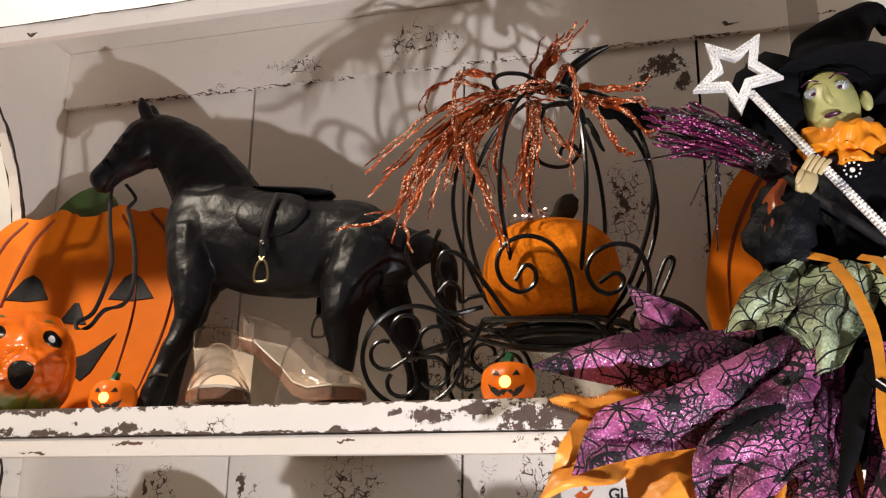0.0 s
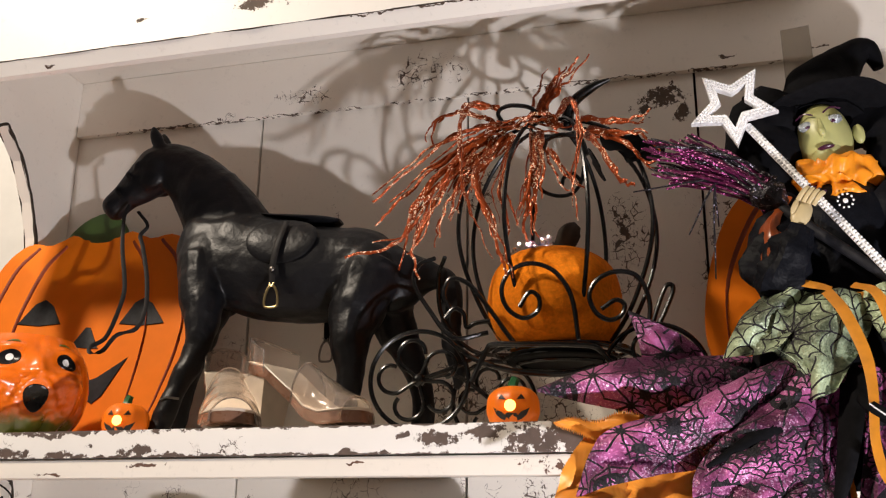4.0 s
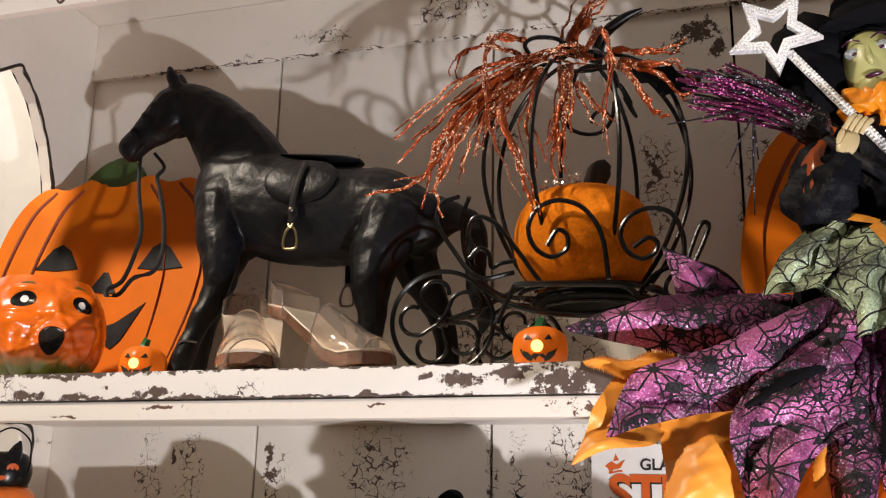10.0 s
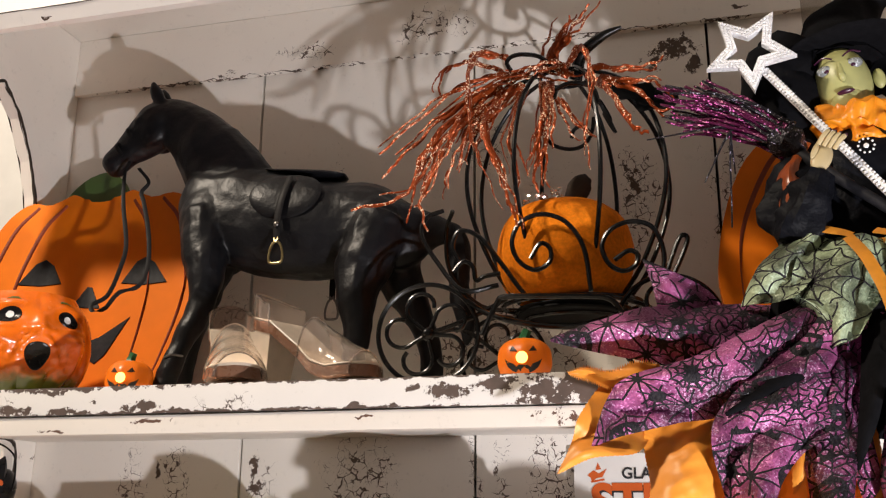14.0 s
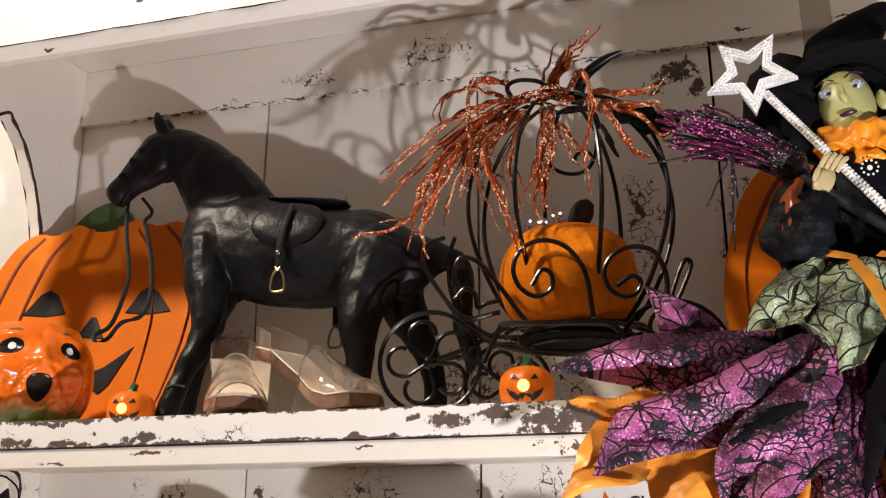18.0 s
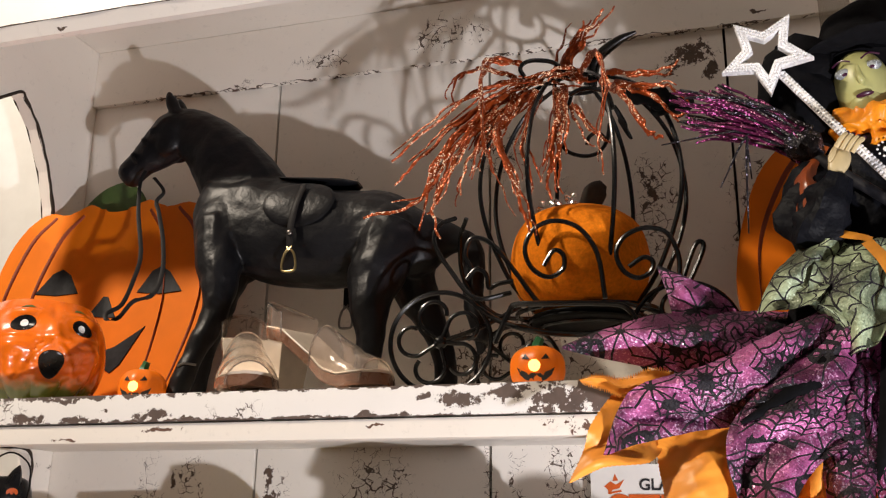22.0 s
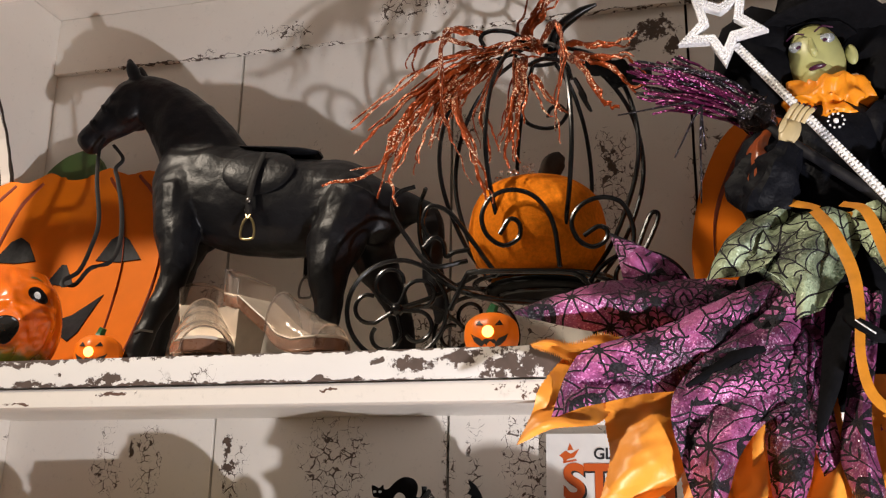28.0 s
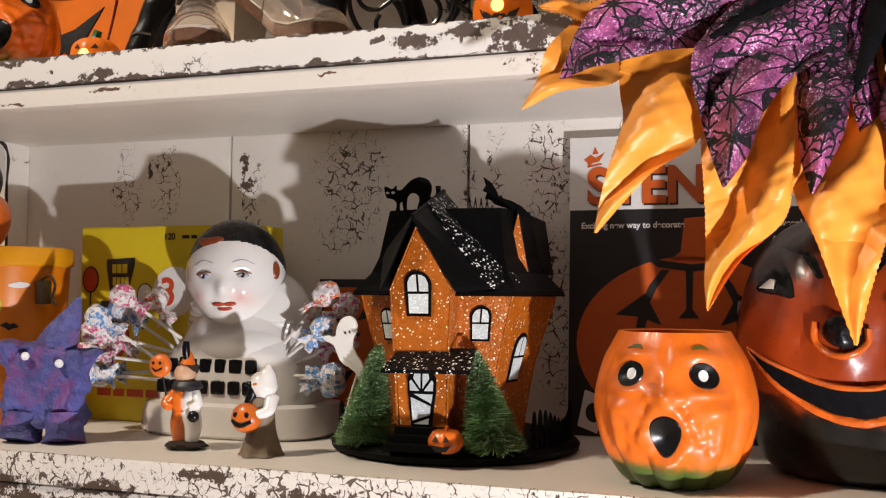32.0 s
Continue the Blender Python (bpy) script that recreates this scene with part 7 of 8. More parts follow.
    for row, (z, x0, widths) in enumerate(((1.186, -0.363, (0.016, 0.006, 0.015, 0.017, 0.016, 0.018, 0.016)), (1.163, -0.372, (0.015, 0.016, 0.015, 0.015, 0.019, 0.016, 0.016, 0.015)))):
        x = x0
        for w in widths:
            tall = 0.0078 if w > 0.01 else 0.0092
            block(bm, x + 0.0012, x + w - 0.0012, y - 0.0024 + 0.004 * (1 - row), y + 0.008, z - tall, z + tall, 0.0044 if w > 0.01 else 0.0017, black)
            x += w + 0.0018
    return solo("ceramic_bust", bm, [M_CERAMIC, M_BLACKGLAZE, M_REDGLAZE, M_BROWNGLAZE, M_GREYGLAZE, M_BUSTFACE], "glossy white ceramic clown bust with black cap holding lollipops", "statue")


bust()


def lollipop(root_at, ball_at, mat, seed):
    a, b = V(root_at), V(ball_at)
    root = thing("lollipop", tuple(a), "wrapped lollipop on white paper stick stuck in the bust", "lollipop", "wrapped lollipops")
    bm = bmesh.new()
    tube(bm, [tuple(a) + (0.0019,), tuple((a + b) / 2) + (0.0019,), tuple(b) + (0.0019,)], 8, 3)
    part("stick", bm, M_PAPERSTICK, root)
    bm = bmesh.new()
    rng = random.Random(seed)
    ball(bm, b, 0.0145, 0.0145, 0.0140, 0, 20, 14, 0.12)
    way = (a - b).normalized()
    side = way.orthogonal().normalized()
    up = way.cross(side)
    rings = []
    for f, r in ((0.010, 0.009), (0.016, 0.004), (0.022, 0.006), (0.031, 0.012)):
        ring = []
        for i in range(18):
            g = 2 * math.pi * i / 18
            rr = r * (1 + 0.35 * math.sin(5 * g + seed) * (f > 0.02) + rng.uniform(-0.15, 0.15))
            ring.append(b + way * (f + rng.uniform(-0.002, 0.002)) + side * math.cos(g) * rr + up * math.sin(g) * rr)
        rings.append(ring)
    loft(bm, rings, 0, False)
    for v in bm.verts:
        v.co += V((noise.noise(v.co * 120), noise.noise(v.co * 120 + V((9, 0, 0))), noise.noise(v.co * 120 + V((0, 9, 0))))) * 0.0022
    part("wrapper", bm, mat, root, "crumpled printed wrapper", False)
    return root


WRAPS = [M_WRAPPINK, M_WRAPBLUE, M_WRAPORANGE]
for i, (x, y, z, k) in enumerate(((-0.408, 0.13, 1.262, 0), (-0.392, 0.17, 1.258, 2), (-0.425, 0.15, 1.246, 1), (-0.437, 0.12, 1.222, 0), (-0.444, 0.16, 1.208, 0), (-0.455, 0.13, 1.196, 0), (-0.452, 0.15, 1.172, 1), (-0.432, 0.12, 1.238, 1), (-0.438, 0.11, 1.176, 1))):
    lollipop((-0.356 - 0.004 * (i % 3), 0.168, 1.214 - 0.006 * i), (x, y, z), WRAPS[k], i)
for i, (x, y, z, k) in enumerate(((-0.168, 0.15, 1.266, 2), (-0.158, 0.18, 1.253, 0), (-0.165, 0.14, 1.230, 1), (-0.155, 0.17, 1.215, 0), (-0.160, 0.15, 1.180, 1), (-0.170, 0.17, 1.168, 1))):
    lollipop((-0.228 + 0.003 * (i % 2), 0.172, 1.212 - 0.009 * i), (x, y, z), WRAPS[k], 20 + i)


def haunted_house():
    root = thing("haunted_house", (-0.035, 0.18, LOWER), "orange glitter haunted house with crooked black roof on round black base", "decoration")
    z0 = LOWER
    bm = bmesh.new()
    lathe(bm, (-0.036, 0.184, z0), [(0, 0), (0.122, 0), (0.129, 0.003), (0.130, 0.008), (0.126, 0.012), (0.121, 0.0135), (0, 0.0135)], 72, 0, lambda a, z: 1 - 0.05 * abs(math.sin(a)), 0)
    base = part("base", bm, M_TIN, root)
    cx, cy = -0.035, 0.178
    plan = [(-0.119, 0.128), (-0.066, 0.106), (-0.006, 0.106), (0.044, 0.112), (0.066, 0.208), (0.046, 0.255), (-0.104, 0.255), (-0.126, 0.195)]
    levels = [(0.0125, 0.66), (0.030, 0.68), (0.068, 0.74), (0.095, 0.80), (0.116, 0.865), (0.140, 0.945), (0.159, 1.0)]

    def wall_at(i, u, z):
        """A point on wall i, u along it, at height z over the shelf."""
        k = np.interp(z, [a for a, b in levels], [b for a, b in levels])
        (x0, y0), (x1, y1) = plan[i], plan[(i + 1) % len(plan)]
        return V((cx + (x0 + (x1 - x0) * u - cx) * k, cy + (y0 + (y1 - y0) * u - cy) * (0.45 + 0.55 * k), z0 + z))

    for i in range(len(plan)):
        bm = bmesh.new()
        loft(bm, [[wall_at(i, u, z) for u in (0, 0.33, 0.66, 1.0)] for z, k in levels], 0, False, False)
        part("wall", bm, M_GLITTERORANGE, root)
    # corner beads along the wall edges
    for i in (0, 3, 4):
        bm = bmesh.new()
        tube(bm, [tuple(wall_at(i, 0, z)) + (0.0011,) for z, k in levels], 6, 2)
        part("corner_bead", bm, M_GLITTERORANGE, root)
    # front bay with its gable
    bm = bmesh.new()
    front = [(-0.057, 0.0125), (-0.013, 0.0125), (-0.0125, 0.043), (-0.011, 0.104), (-0.009, 0.161), (-0.043, 0.219), (-0.068, 0.161), (-0.064, 0.104), (-0.059, 0.043)]
    slab(bm, front, 0.075, Matrix.Translation((0, 0.083, z0)))
    bay = part("bay", bm, M_GLITTERORANGE, root, "gabled front bay in orange glitter", False)
    for line in ([(-0.0695, 0.161), (-0.0435, 0.2215), (-0.0080, 0.161)], [(-0.0590, 0.013), (-0.0650, 0.104), (-0.0690, 0.161)], [(-0.0120, 0.013), (-0.0105, 0.104), (-0.0080, 0.161)]):
        for a, b in zip(line, line[1:]):
            bm = bmesh.new()
            tube(bm, [(a[0], 0.0825, z0 + a[1], 0.0010), (b[0], 0.0825, z0 + b[1], 0.0010)], 6, 2)
            part("trim", bm, M_GLITTERORANGE, bay)

    def window(m, w, h, under, sag=0.0, name="window"):
        """A hand-cut arched frame with three pale panes; sag leans the top sideways."""
        def bent(pts):
            return [(x + sag * (y / h + 0.5) ** 2 * w, y) for x, y in pts]

        def arch(k, y0):
            half, spring = w / 2 * k, h * 0.22
            return [(-half * 0.90, y0), (half * 0.90, y0), (half, spring)] + [(half * math.cos(a), spring + (h * 0.28 - w / 2 * (1 - k)) * math.sin(a)) for a in np.linspace(0.25, math.pi - 0.25, 9)] + [(-half, spring)]
        frame_ob = flat_shape(name, bent(arch(1.0, -h / 2)), 0.0016, m, M_TIN, under, "arched black window frame")
        n0 = m @ pose(0, 0, 0.0017)
        lo, mid, g, k = -h / 2 + w * 0.11, h * 0.02, w * 0.045, w * 0.385
        panes = [[(-k * 0.92, lo), (k * 0.92, lo), (k * 0.98, mid - g), (-k * 0.98, mid - g)]]
        for sx in (-1, 1):
            panes.append([(sx * g, mid + g), (sx * k, mid + g), (sx * k, h * 0.24), (sx * k * 0.80, h * 0.35), (sx * k * 0.45, h * 0.405), (sx * g, h * 0.42)])
        for form in panes:
            flat_shape("pane", bent(form), 0.0006, n0, M_PANE, frame_ob)
        return frame_ob

    window(Matrix.Translation((-0.0395, 0.0822, z0 + 0.158)) @ facing(0, 0, 0, 0), 0.0265, 0.0430, bay, -0.10)
    # door: wide above, narrow below, with slanting bars
    m = Matrix.Translation((-0.0362, 0.0822, z0 + 0.0605)) @ facing(0, 0, 0, 0)
    door = flat_shape("door", [(-0.0100, -0.0265), (0.0100, -0.0265), (0.0140, 0.006), (0.0142, 0.018), (0.0105, 0.0255), (0.0, 0.028), (-0.0105, 0.0255), (-0.0142, 0.018), (-0.0136, 0.006)], 0.0018, m, M_TIN, bay, "black door frame with slanted panes")
    for form in ([(-0.0075, -0.0245), (0.0070, -0.0245), (0.0080, -0.0185)], [(-0.0085, -0.0215), (0.0085, -0.0155), (0.0092, -0.0075), (-0.0105, 0.0005)], [(0.0098, -0.0050), (0.0112, 0.0035), (-0.0075, 0.0035)],
                 [(-0.0112, 0.0065), (-0.0022, 0.0065), (-0.0102, 0.0165), (-0.0118, 0.0150)], [(-0.0080, 0.0180), (-0.0010, 0.0085), (-0.0010, 0.0240), (-0.0070, 0.0225)],
                 [(0.0012, 0.0085), (0.0078, 0.0180), (0.0068, 0.0225), (0.0012, 0.0240)], [(0.0026, 0.0065), (0.0114, 0.0065), (0.0118, 0.0150), (0.0102, 0.0165)]):
        flat_shape("pane", form, 0.0006, m @ pose(0, 0, 0.0019), M_PANE, door)

    def on_wall(i, u, z):
        a, b = wall_at(i, 0, z), wall_at(i, 1, z)
        up = (wall_at(i, u, z + 0.01) - wall_at(i, u, z - 0.01)).normalized()
        right = (b - a).normalized()
        out = right.cross(up).normalized()
        up = out.cross(right)
        p = wall_at(i, u, z) + out * 0.0006
        return Matrix(((right.x, up.x, out.x, p.x), (right.y, up.y, out.y, p.y), (right.z, up.z, out.z, p.z), (0, 0, 0, 1)))

    window(on_wall(0, 0.60, 0.128), 0.0205, 0.0330, root, -0.10)
    window(on_wall(2, 0.44, 0.130), 0.0205, 0.0340, root, 0.12)
    window(on_wall(3, 0.42, 0.096), 0.0260, 0.0500, root, 0.15)

    def hull(name, corners, faces, material, label="", under=None):
        bm = bmesh.new()
        vs = [bm.verts.new(c) for c in corners]
        for f in faces:
            bm.faces.new([vs[i] for i in f])
        return part(name, bm, material, under or root, label, False)

    def sheet(name, quad, thick, material, label=""):
        lift = V((0, 0, thick))
        pts = [V(p) for p in quad]
        count = len(pts)
        sides = [(i, (i + 1) % count, count + (i + 1) % count, count + i) for i in range(count)]
        return hull(name, [tuple(p) for p in pts] + [tuple(p + lift) for p in pts], [tuple(range(count)), tuple(range(count, 2 * count))] + sides, material, label)

    # mansard: flared eaves, steep upper part, flat top
    def ring(k, ky, z, dx=0.0):
        return [V((cx + dx + (x - cx) * k, cy + (y - cy) * ky, z0 + z)) for x, y in plan]

    tiers = [ring(1.07, 1.10, 0.1575), ring(0.90, 0.86, 0.176), ring(0.83, 0.74, 0.192), ring(0.74, 0.60, 0.240, 0.001)]
    for i in range(len(plan)):
        j = (i + 1) % len(plan)
        for lower, upper in zip(tiers, tiers[1:]):
            sheet("roof_panel", [lower[i], lower[j], upper[j], upper[i]], 0.0028, M_TIN)
        bm = bmesh.new()
        tube(bm, [tuple(tiers[0][i]) + (0.0016,), tuple(tiers[0][j]) + (0.0016,)], 6, 2)
        part("eave_edge", bm, M_TIN, root)
    sheet("roof_cap", tiers[-1], 0.003, M_TIN)
    sheet("soffit", [p - V((0, 0, 0.0008)) for p in tiers[0]], 0.0006, M_TIN)
    # steep gable roof: plain black by the front, glittered behind where the slope catches light
    r0, r1 = V((-0.043, 0.070, z0 + 0.2275)), V((-0.048, 0.178, z0 + 0.262))
    e0, e1 = V((-0.0005, 0.070, z0 + 0.1600)), V((0.050, 0.128, z0 + 0.1640))
    left0, left1 = V((-0.075, 0.070, z0 + 0.1560)), V((-0.104, 0.150, z0 + 0.196))
    ra, ea = r0.lerp(r1, 0.42), e0.lerp(e1, 0.46)
    sheet("gable_slope", [r0, ra, ea, e0], 0.004, M_TIN, "plain black gable slope")
    sheet("gable_slope", [ra + V((0.0015, 0, 0.0012)), r1, e1, ea + V((0, 0, 0.0012))], 0.0045, M_GLITTERBLACK, "steep black slope thick with silver glitter")
    sheet("gable_slope", [r0, r1, left1, left0], 0.004, M_TIN)
    bm = bmesh.new()
    tube(bm, [tuple(r0 + V((0, 0, 0.003))) + (0.0022,), tuple(r1 + V((0, 0, 0.003))) + (0.0026,)], 8, 2)
    part("ridge", bm, M_TIN, root)
    # dormer with its narrow orange gable
    apex, foot0, foot1 = V((0.036, 0.160, z0 + 0.243)), V((0.025, 0.148, z0 + 0.181)), V((0.045, 0.166, z0 + 0.180))
    inner = V((-0.010, 0.200, 0))
    hull("dormer", [tuple(p) for p in (apex, foot0, foot1, apex + inner, foot0 + inner, foot1 + inner)], [(0, 1, 2), (3, 4, 5), (0, 1, 4, 3), (0, 2, 5, 3), (1, 2, 5, 4)], M_TIN)
    out = V((0.0012, -0.0016, 0))
    hull("dormer_gable", [tuple(p + out) for p in (apex + V((0, 0, -0.004)), foot0, foot1)] + [tuple(p + out * 0.3) for p in (apex + V((0, 0, -0.004)), foot0, foot1)], [(0, 1, 2), (3, 4, 5), (0, 1, 4, 3), (1, 2, 5, 4), (2, 0, 3, 5)], M_GLITTERORANGE, "narrow orange glitter gable")
    # porch
    bm = bmesh.new()
    loft(bm, [[V((-0.068, 0.056, z0 + 0.0845 + d)), V((0.018, 0.056, z0 + 0.0860 + d)), V((0.014, 0.088, z0 + 0.1040 + d)), V((-0.060, 0.088, z0 + 0.1025 + d))] for d in (0, 0.0035)])
    part("porch_roof", bm, M_GLITTERBLACK, root, "black glitter porch roof", False)
    for k in range(3):
        bm = bmesh.new()
        block(bm, -0.060 - 0.002 * k, -0.012 + 0.002 * k, 0.081 - 0.009 * (k + 1), 0.0825, z0 + 0.0136, z0 + 0.034 - 0.0068 * k, 0.0006)
        part("step", bm, M_TIN, base)
    # fence pickets round the rim
    for a in list(np.linspace(radians(176), radians(212), 10)) + list(np.linspace(radians(-34), radians(12), 13)):
        x, y = -0.036 + 0.119 * math.cos(a), 0.184 + 0.112 * math.sin(a)
        bm = bmesh.new()
        tube(bm, [(x, y, z0 + 0.012, 0.0022), (x, y, z0 + 0.036 + 0.006 * math.sin(9 * a), 0.0022), (x, y, z0 + 0.043 + 0.006 * math.sin(9 * a), 0.0004)], 6, 2, flat=0.5)
        part("picket", bm, M_TIN, base)
    for arc in (np.linspace(radians(174), radians(214), 8), np.linspace(radians(-36), radians(14), 12)):
        for z in (0.020, 0.030):
            bm = bmesh.new()
            tube(bm, [(-0.036 + 0.1175 * math.cos(a), 0.184 + 0.1105 * math.sin(a), z0 + z, 0.0011) for a in arc], 6, 2)
            part("fence_rail", bm, M_TIN, base)
    # bottle-brush trees
    rng = random.Random(5)
    for tx, ty, h, lean in ((-0.100, 0.096, 0.104, 0.014), (0.031, 0.094, 0.100, -0.018)):
        bm = bmesh.new()
        tube(bm, [(tx, ty, z0 + 0.012, 0.0016), (tx + lean * 0.5, ty, z0 + 0.05, 0.0012), (tx + lean, ty, z0 + h, 0.0006)], 6, 4)
        trunk = part("tree_wire", bm, M_BROWN, root)
        verts, faces = [], []
        for k in range(6500):
            f = rng.random() ** 1.2
            a = rng.uniform(0, 2 * math.pi)
            r = (0.0275 * (1 - f) ** 0.75 + 0.0035) * rng.uniform(0.82, 1.04)
            c = V((tx + lean * f, ty, z0 + 0.016 + f * (h - 0.014)))
            tip = c + V((math.cos(a) * r, math.sin(a) * r, rng.uniform(-0.005, 0.005)))
            w = V((-math.sin(a), math.cos(a), rng.uniform(-0.8, 0.8))) * 0.00042
            n0 = len(verts)
            verts += [c + w, c - w, tip - w * 0.7, tip + w * 0.7]
            faces.append((n0, n0 + 1, n0 + 2, n0 + 3))
        me = bpy.data.meshes.new("bristles")
        me.from_pydata(verts, [], faces)
        me.materials.append(M_BRUSHGREEN)
        tagged(join(new("bristles", me), trunk), "green bottle-brush bristles", kind="stuff")
    # tiny pumpkin
    bm = bmesh.new()
    lathe(bm, (-0.007, 0.066, z0 + 0.0135), [(0, 0), (0.008, 0), (0.0145, 0.006), (0.015, 0.013), (0.010, 0.020), (0, 0.019)], 45, 0, lambda a, z: 1 + 0.07 * abs(math.cos(4.5 * a)))
    tube(bm, [(-0.007, 0.066, z0 + 0.0325, 0.0024), (-0.006, 0.066, z0 + 0.0375, 0.0016)], 6, 2)
    tiny = part("tiny_pumpkin", bm, M_MACHE, root, "tiny orange jack-o-lantern")
    for form in ([(-0.008, 0.012), (-0.005, 0.017), (-0.002, 0.012)], [(0.002, 0.012), (0.005, 0.017), (0.008, 0.012)], [(-0.010, 0.009), (-0.004, 0.0075), (0.004, 0.0075), (0.010, 0.009), (0.005, 0.003), (-0.005, 0.003)]):
        flat_shape("cutout", form, 0.0012, facing(-0.007, 0.0510, z0 + 0.0135), M_INK, tiny)
    # cat and bat cut from black tin
    cat = curved([(-0.026, 0.0), (-0.020, 0.0), (-0.0205, 0.012), (-0.0175, 0.014), (-0.015, 0.0), (-0.010, 0.0), (-0.0125, 0.006), (-0.012, 0.019), (-0.006, 0.024), (0.001, 0.019), (-0.001, 0.008), (-0.0035, 0.0), (0.003, 0.0), (0.005, 0.010), (0.0085, 0.0), (0.0135, 0.001), (0.0095, 0.005),
                  (0.0125, 0.018), (0.0145, 0.030), (0.010, 0.038), (0.000, 0.0405), (-0.010, 0.036), (-0.018, 0.028), (-0.0235, 0.0275), (-0.0245, 0.032), (-0.029, 0.0285), (-0.037, 0.0315), (-0.0365, 0.024), (-0.0345, 0.019), (-0.028, 0.0175), (-0.0235, 0.012)], 3)
    root_cat = flat_shape("tin_cat", cat, 0.0016, facing(-0.0735, 0.172, z0 + 0.2395, 4), M_TIN, root, "arched black tin cat on the roof")
    bm = bmesh.new()
    tube(bm, [(-0.064, 0.171, z0 + 0.258, 0.0024), (-0.056, 0.171, z0 + 0.256, 0.0024), (-0.052, 0.171, z0 + 0.262, 0.0022), (-0.0515, 0.171, z0 + 0.270, 0.0032)], 8, 4)
    part("tail", bm, M_TIN, root_cat)
    for sx in (-0.0335, -0.0275):
        flat_shape("cat_eye", oval(sx, 0.0245, 0.0019, 0.0014, 10), 0.0005, facing(-0.0735, 0.1703, z0 + 0.2395, 4), M_PANE, root_cat)
    bat = [(-0.0135, 0.0230), (-0.0050, 0.0170), (0.0000, 0.0095), (0.0035, 0.0020), (0.0055, 0.0035), (0.0075, 0.0005), (0.0165, -0.0025), (0.0275, -0.0085), (0.0415, -0.0240), (0.0335, -0.0195), (0.0280, -0.0195), (0.0235, -0.0150), (0.0180, -0.0150), (0.0130, -0.0105), (0.0070, -0.0085), (-0.0005, -0.0060), (-0.0060, -0.0010), (-0.0115, 0.0000), (-0.0095, 0.0060), (-0.0140, 0.0085), (-0.0105, 0.0140)]
    root_bat = flat_shape("tin_bat", bat, 0.0016, facing(0.0125, 0.165, z0 + 0.2545, 0), M_TIN, root, "black tin bat on a wire")
    bm = bmesh.new()
    tube(bm, [(-0.018 + 0.0062 * f, 0.168 + 0.003 * math.cos(f * 6.3), z0 + 0.252 + 0.006 * math.sin(f * 6.3) - 0.001 * f, 0.0006) for f in np.linspace(0, 4.0, 44)], 5, 2)
    part("coil_wire", bm, M_TIN, root_bat)
    return root


haunted_house()


def figurine_clown():
    bm = bmesh.new()
    x, y, z = -0.287, 0.075, LOWER
    orange, white, black, skin, brown, dark = range(6)
    ball(bm, (x, y, z + 0.004), 0.022, 0.018, 0.0045, brown, 20, 8, 0.3)
    for sx, mat in ((-1, orange), (1, white)):
        tube(bm, [(x + sx * 0.007, y, z + 0.008, 0.007), (x + sx * 0.008, y, z + 0.024, 0.009), (x + sx * 0.004, y, z + 0.038, 0.010)], 12, 4, mat)
        tube(bm, [(x + sx * 0.006, y, z + 0.036, 0.009), (x + sx * 0.006, y, z + 0.052, 0.010), (x + sx * 0.004, y, z + 0.060, 0.006)], 12, 4, mat)
        tube(bm, [(x + sx * 0.012, y - 0.002, z + 0.056, 0.005), (x + sx * 0.019, y - 0.008, z + 0.046, 0.005), (x + sx * 0.012, y - 0.012, z + 0.042, 0.004)], 10, 4, mat)
    ball(bm, (x + 0.016, y - 0.012, z + 0.034), 0.006, 0.005, 0.006, black, 12, 8)
    tube(bm, [(x, y, z + 0.058, 0.012), (x, y, z + 0.062, 0.0165), (x, y, z + 0.068, 0.013)], 16, 3, dark, wobble=0.3)
    ball(bm, (x - 0.002, y, z + 0.075), 0.0115, 0.011, 0.0105, skin, 16, 12)
    ball(bm, (x - 0.001, y + 0.003, z + 0.080), 0.0118, 0.010, 0.0085, brown, 14, 10, 0.2)
    tube(bm, [(x + 0.001, y, z + 0.085, 0.008), (x + 0.002, y, z + 0.094, 0.004), (x + 0.001, y, z + 0.100, 0.001)], 10, 3, orange)
    tube(bm, [(x + 0.001, y - 0.002, z + 0.088, 0.0035), (x + 0.001, y - 0.004, z + 0.100, 0.004), (x + 0.001, y - 0.004, z + 0.108, 0.003)], 10, 3, black)
    tube(bm, [(x - 0.018, y - 0.008, z + 0.046, 0.001), (x - 0.020, y - 0.008, z + 0.060, 0.001), (x - 0.024, y - 0.008, z + 0.075, 0.001)], 6, 2, brown)
    ball(bm, (x - 0.026, y - 0.008, z + 0.083), 0.0125, 0.007, 0.012, orange, 16, 12)
    for sx in (-1, 1):
        ball(bm, (x - 0.026 + sx * 0.004, y - 0.0148, z + 0.086), 0.0018, 0.001, 0.0018, black, 8, 6)
    tube(bm, [(x - 0.032, y - 0.0142, z + 0.081, 0.0009), (x - 0.026, y - 0.0155, z + 0.078, 0.0009), (x - 0.020, y - 0.0142, z + 0.081, 0.0009)], 6, 3, black)
    return solo("clown_figurine", bm, [M_MACHE, M_CERAMIC, M_BLACKGLAZE, M_SKIN, M_BROWN, M_INK], "tiny orange and white clown figurine holding a pumpkin lollipop", "figurine", "tiny figurines")


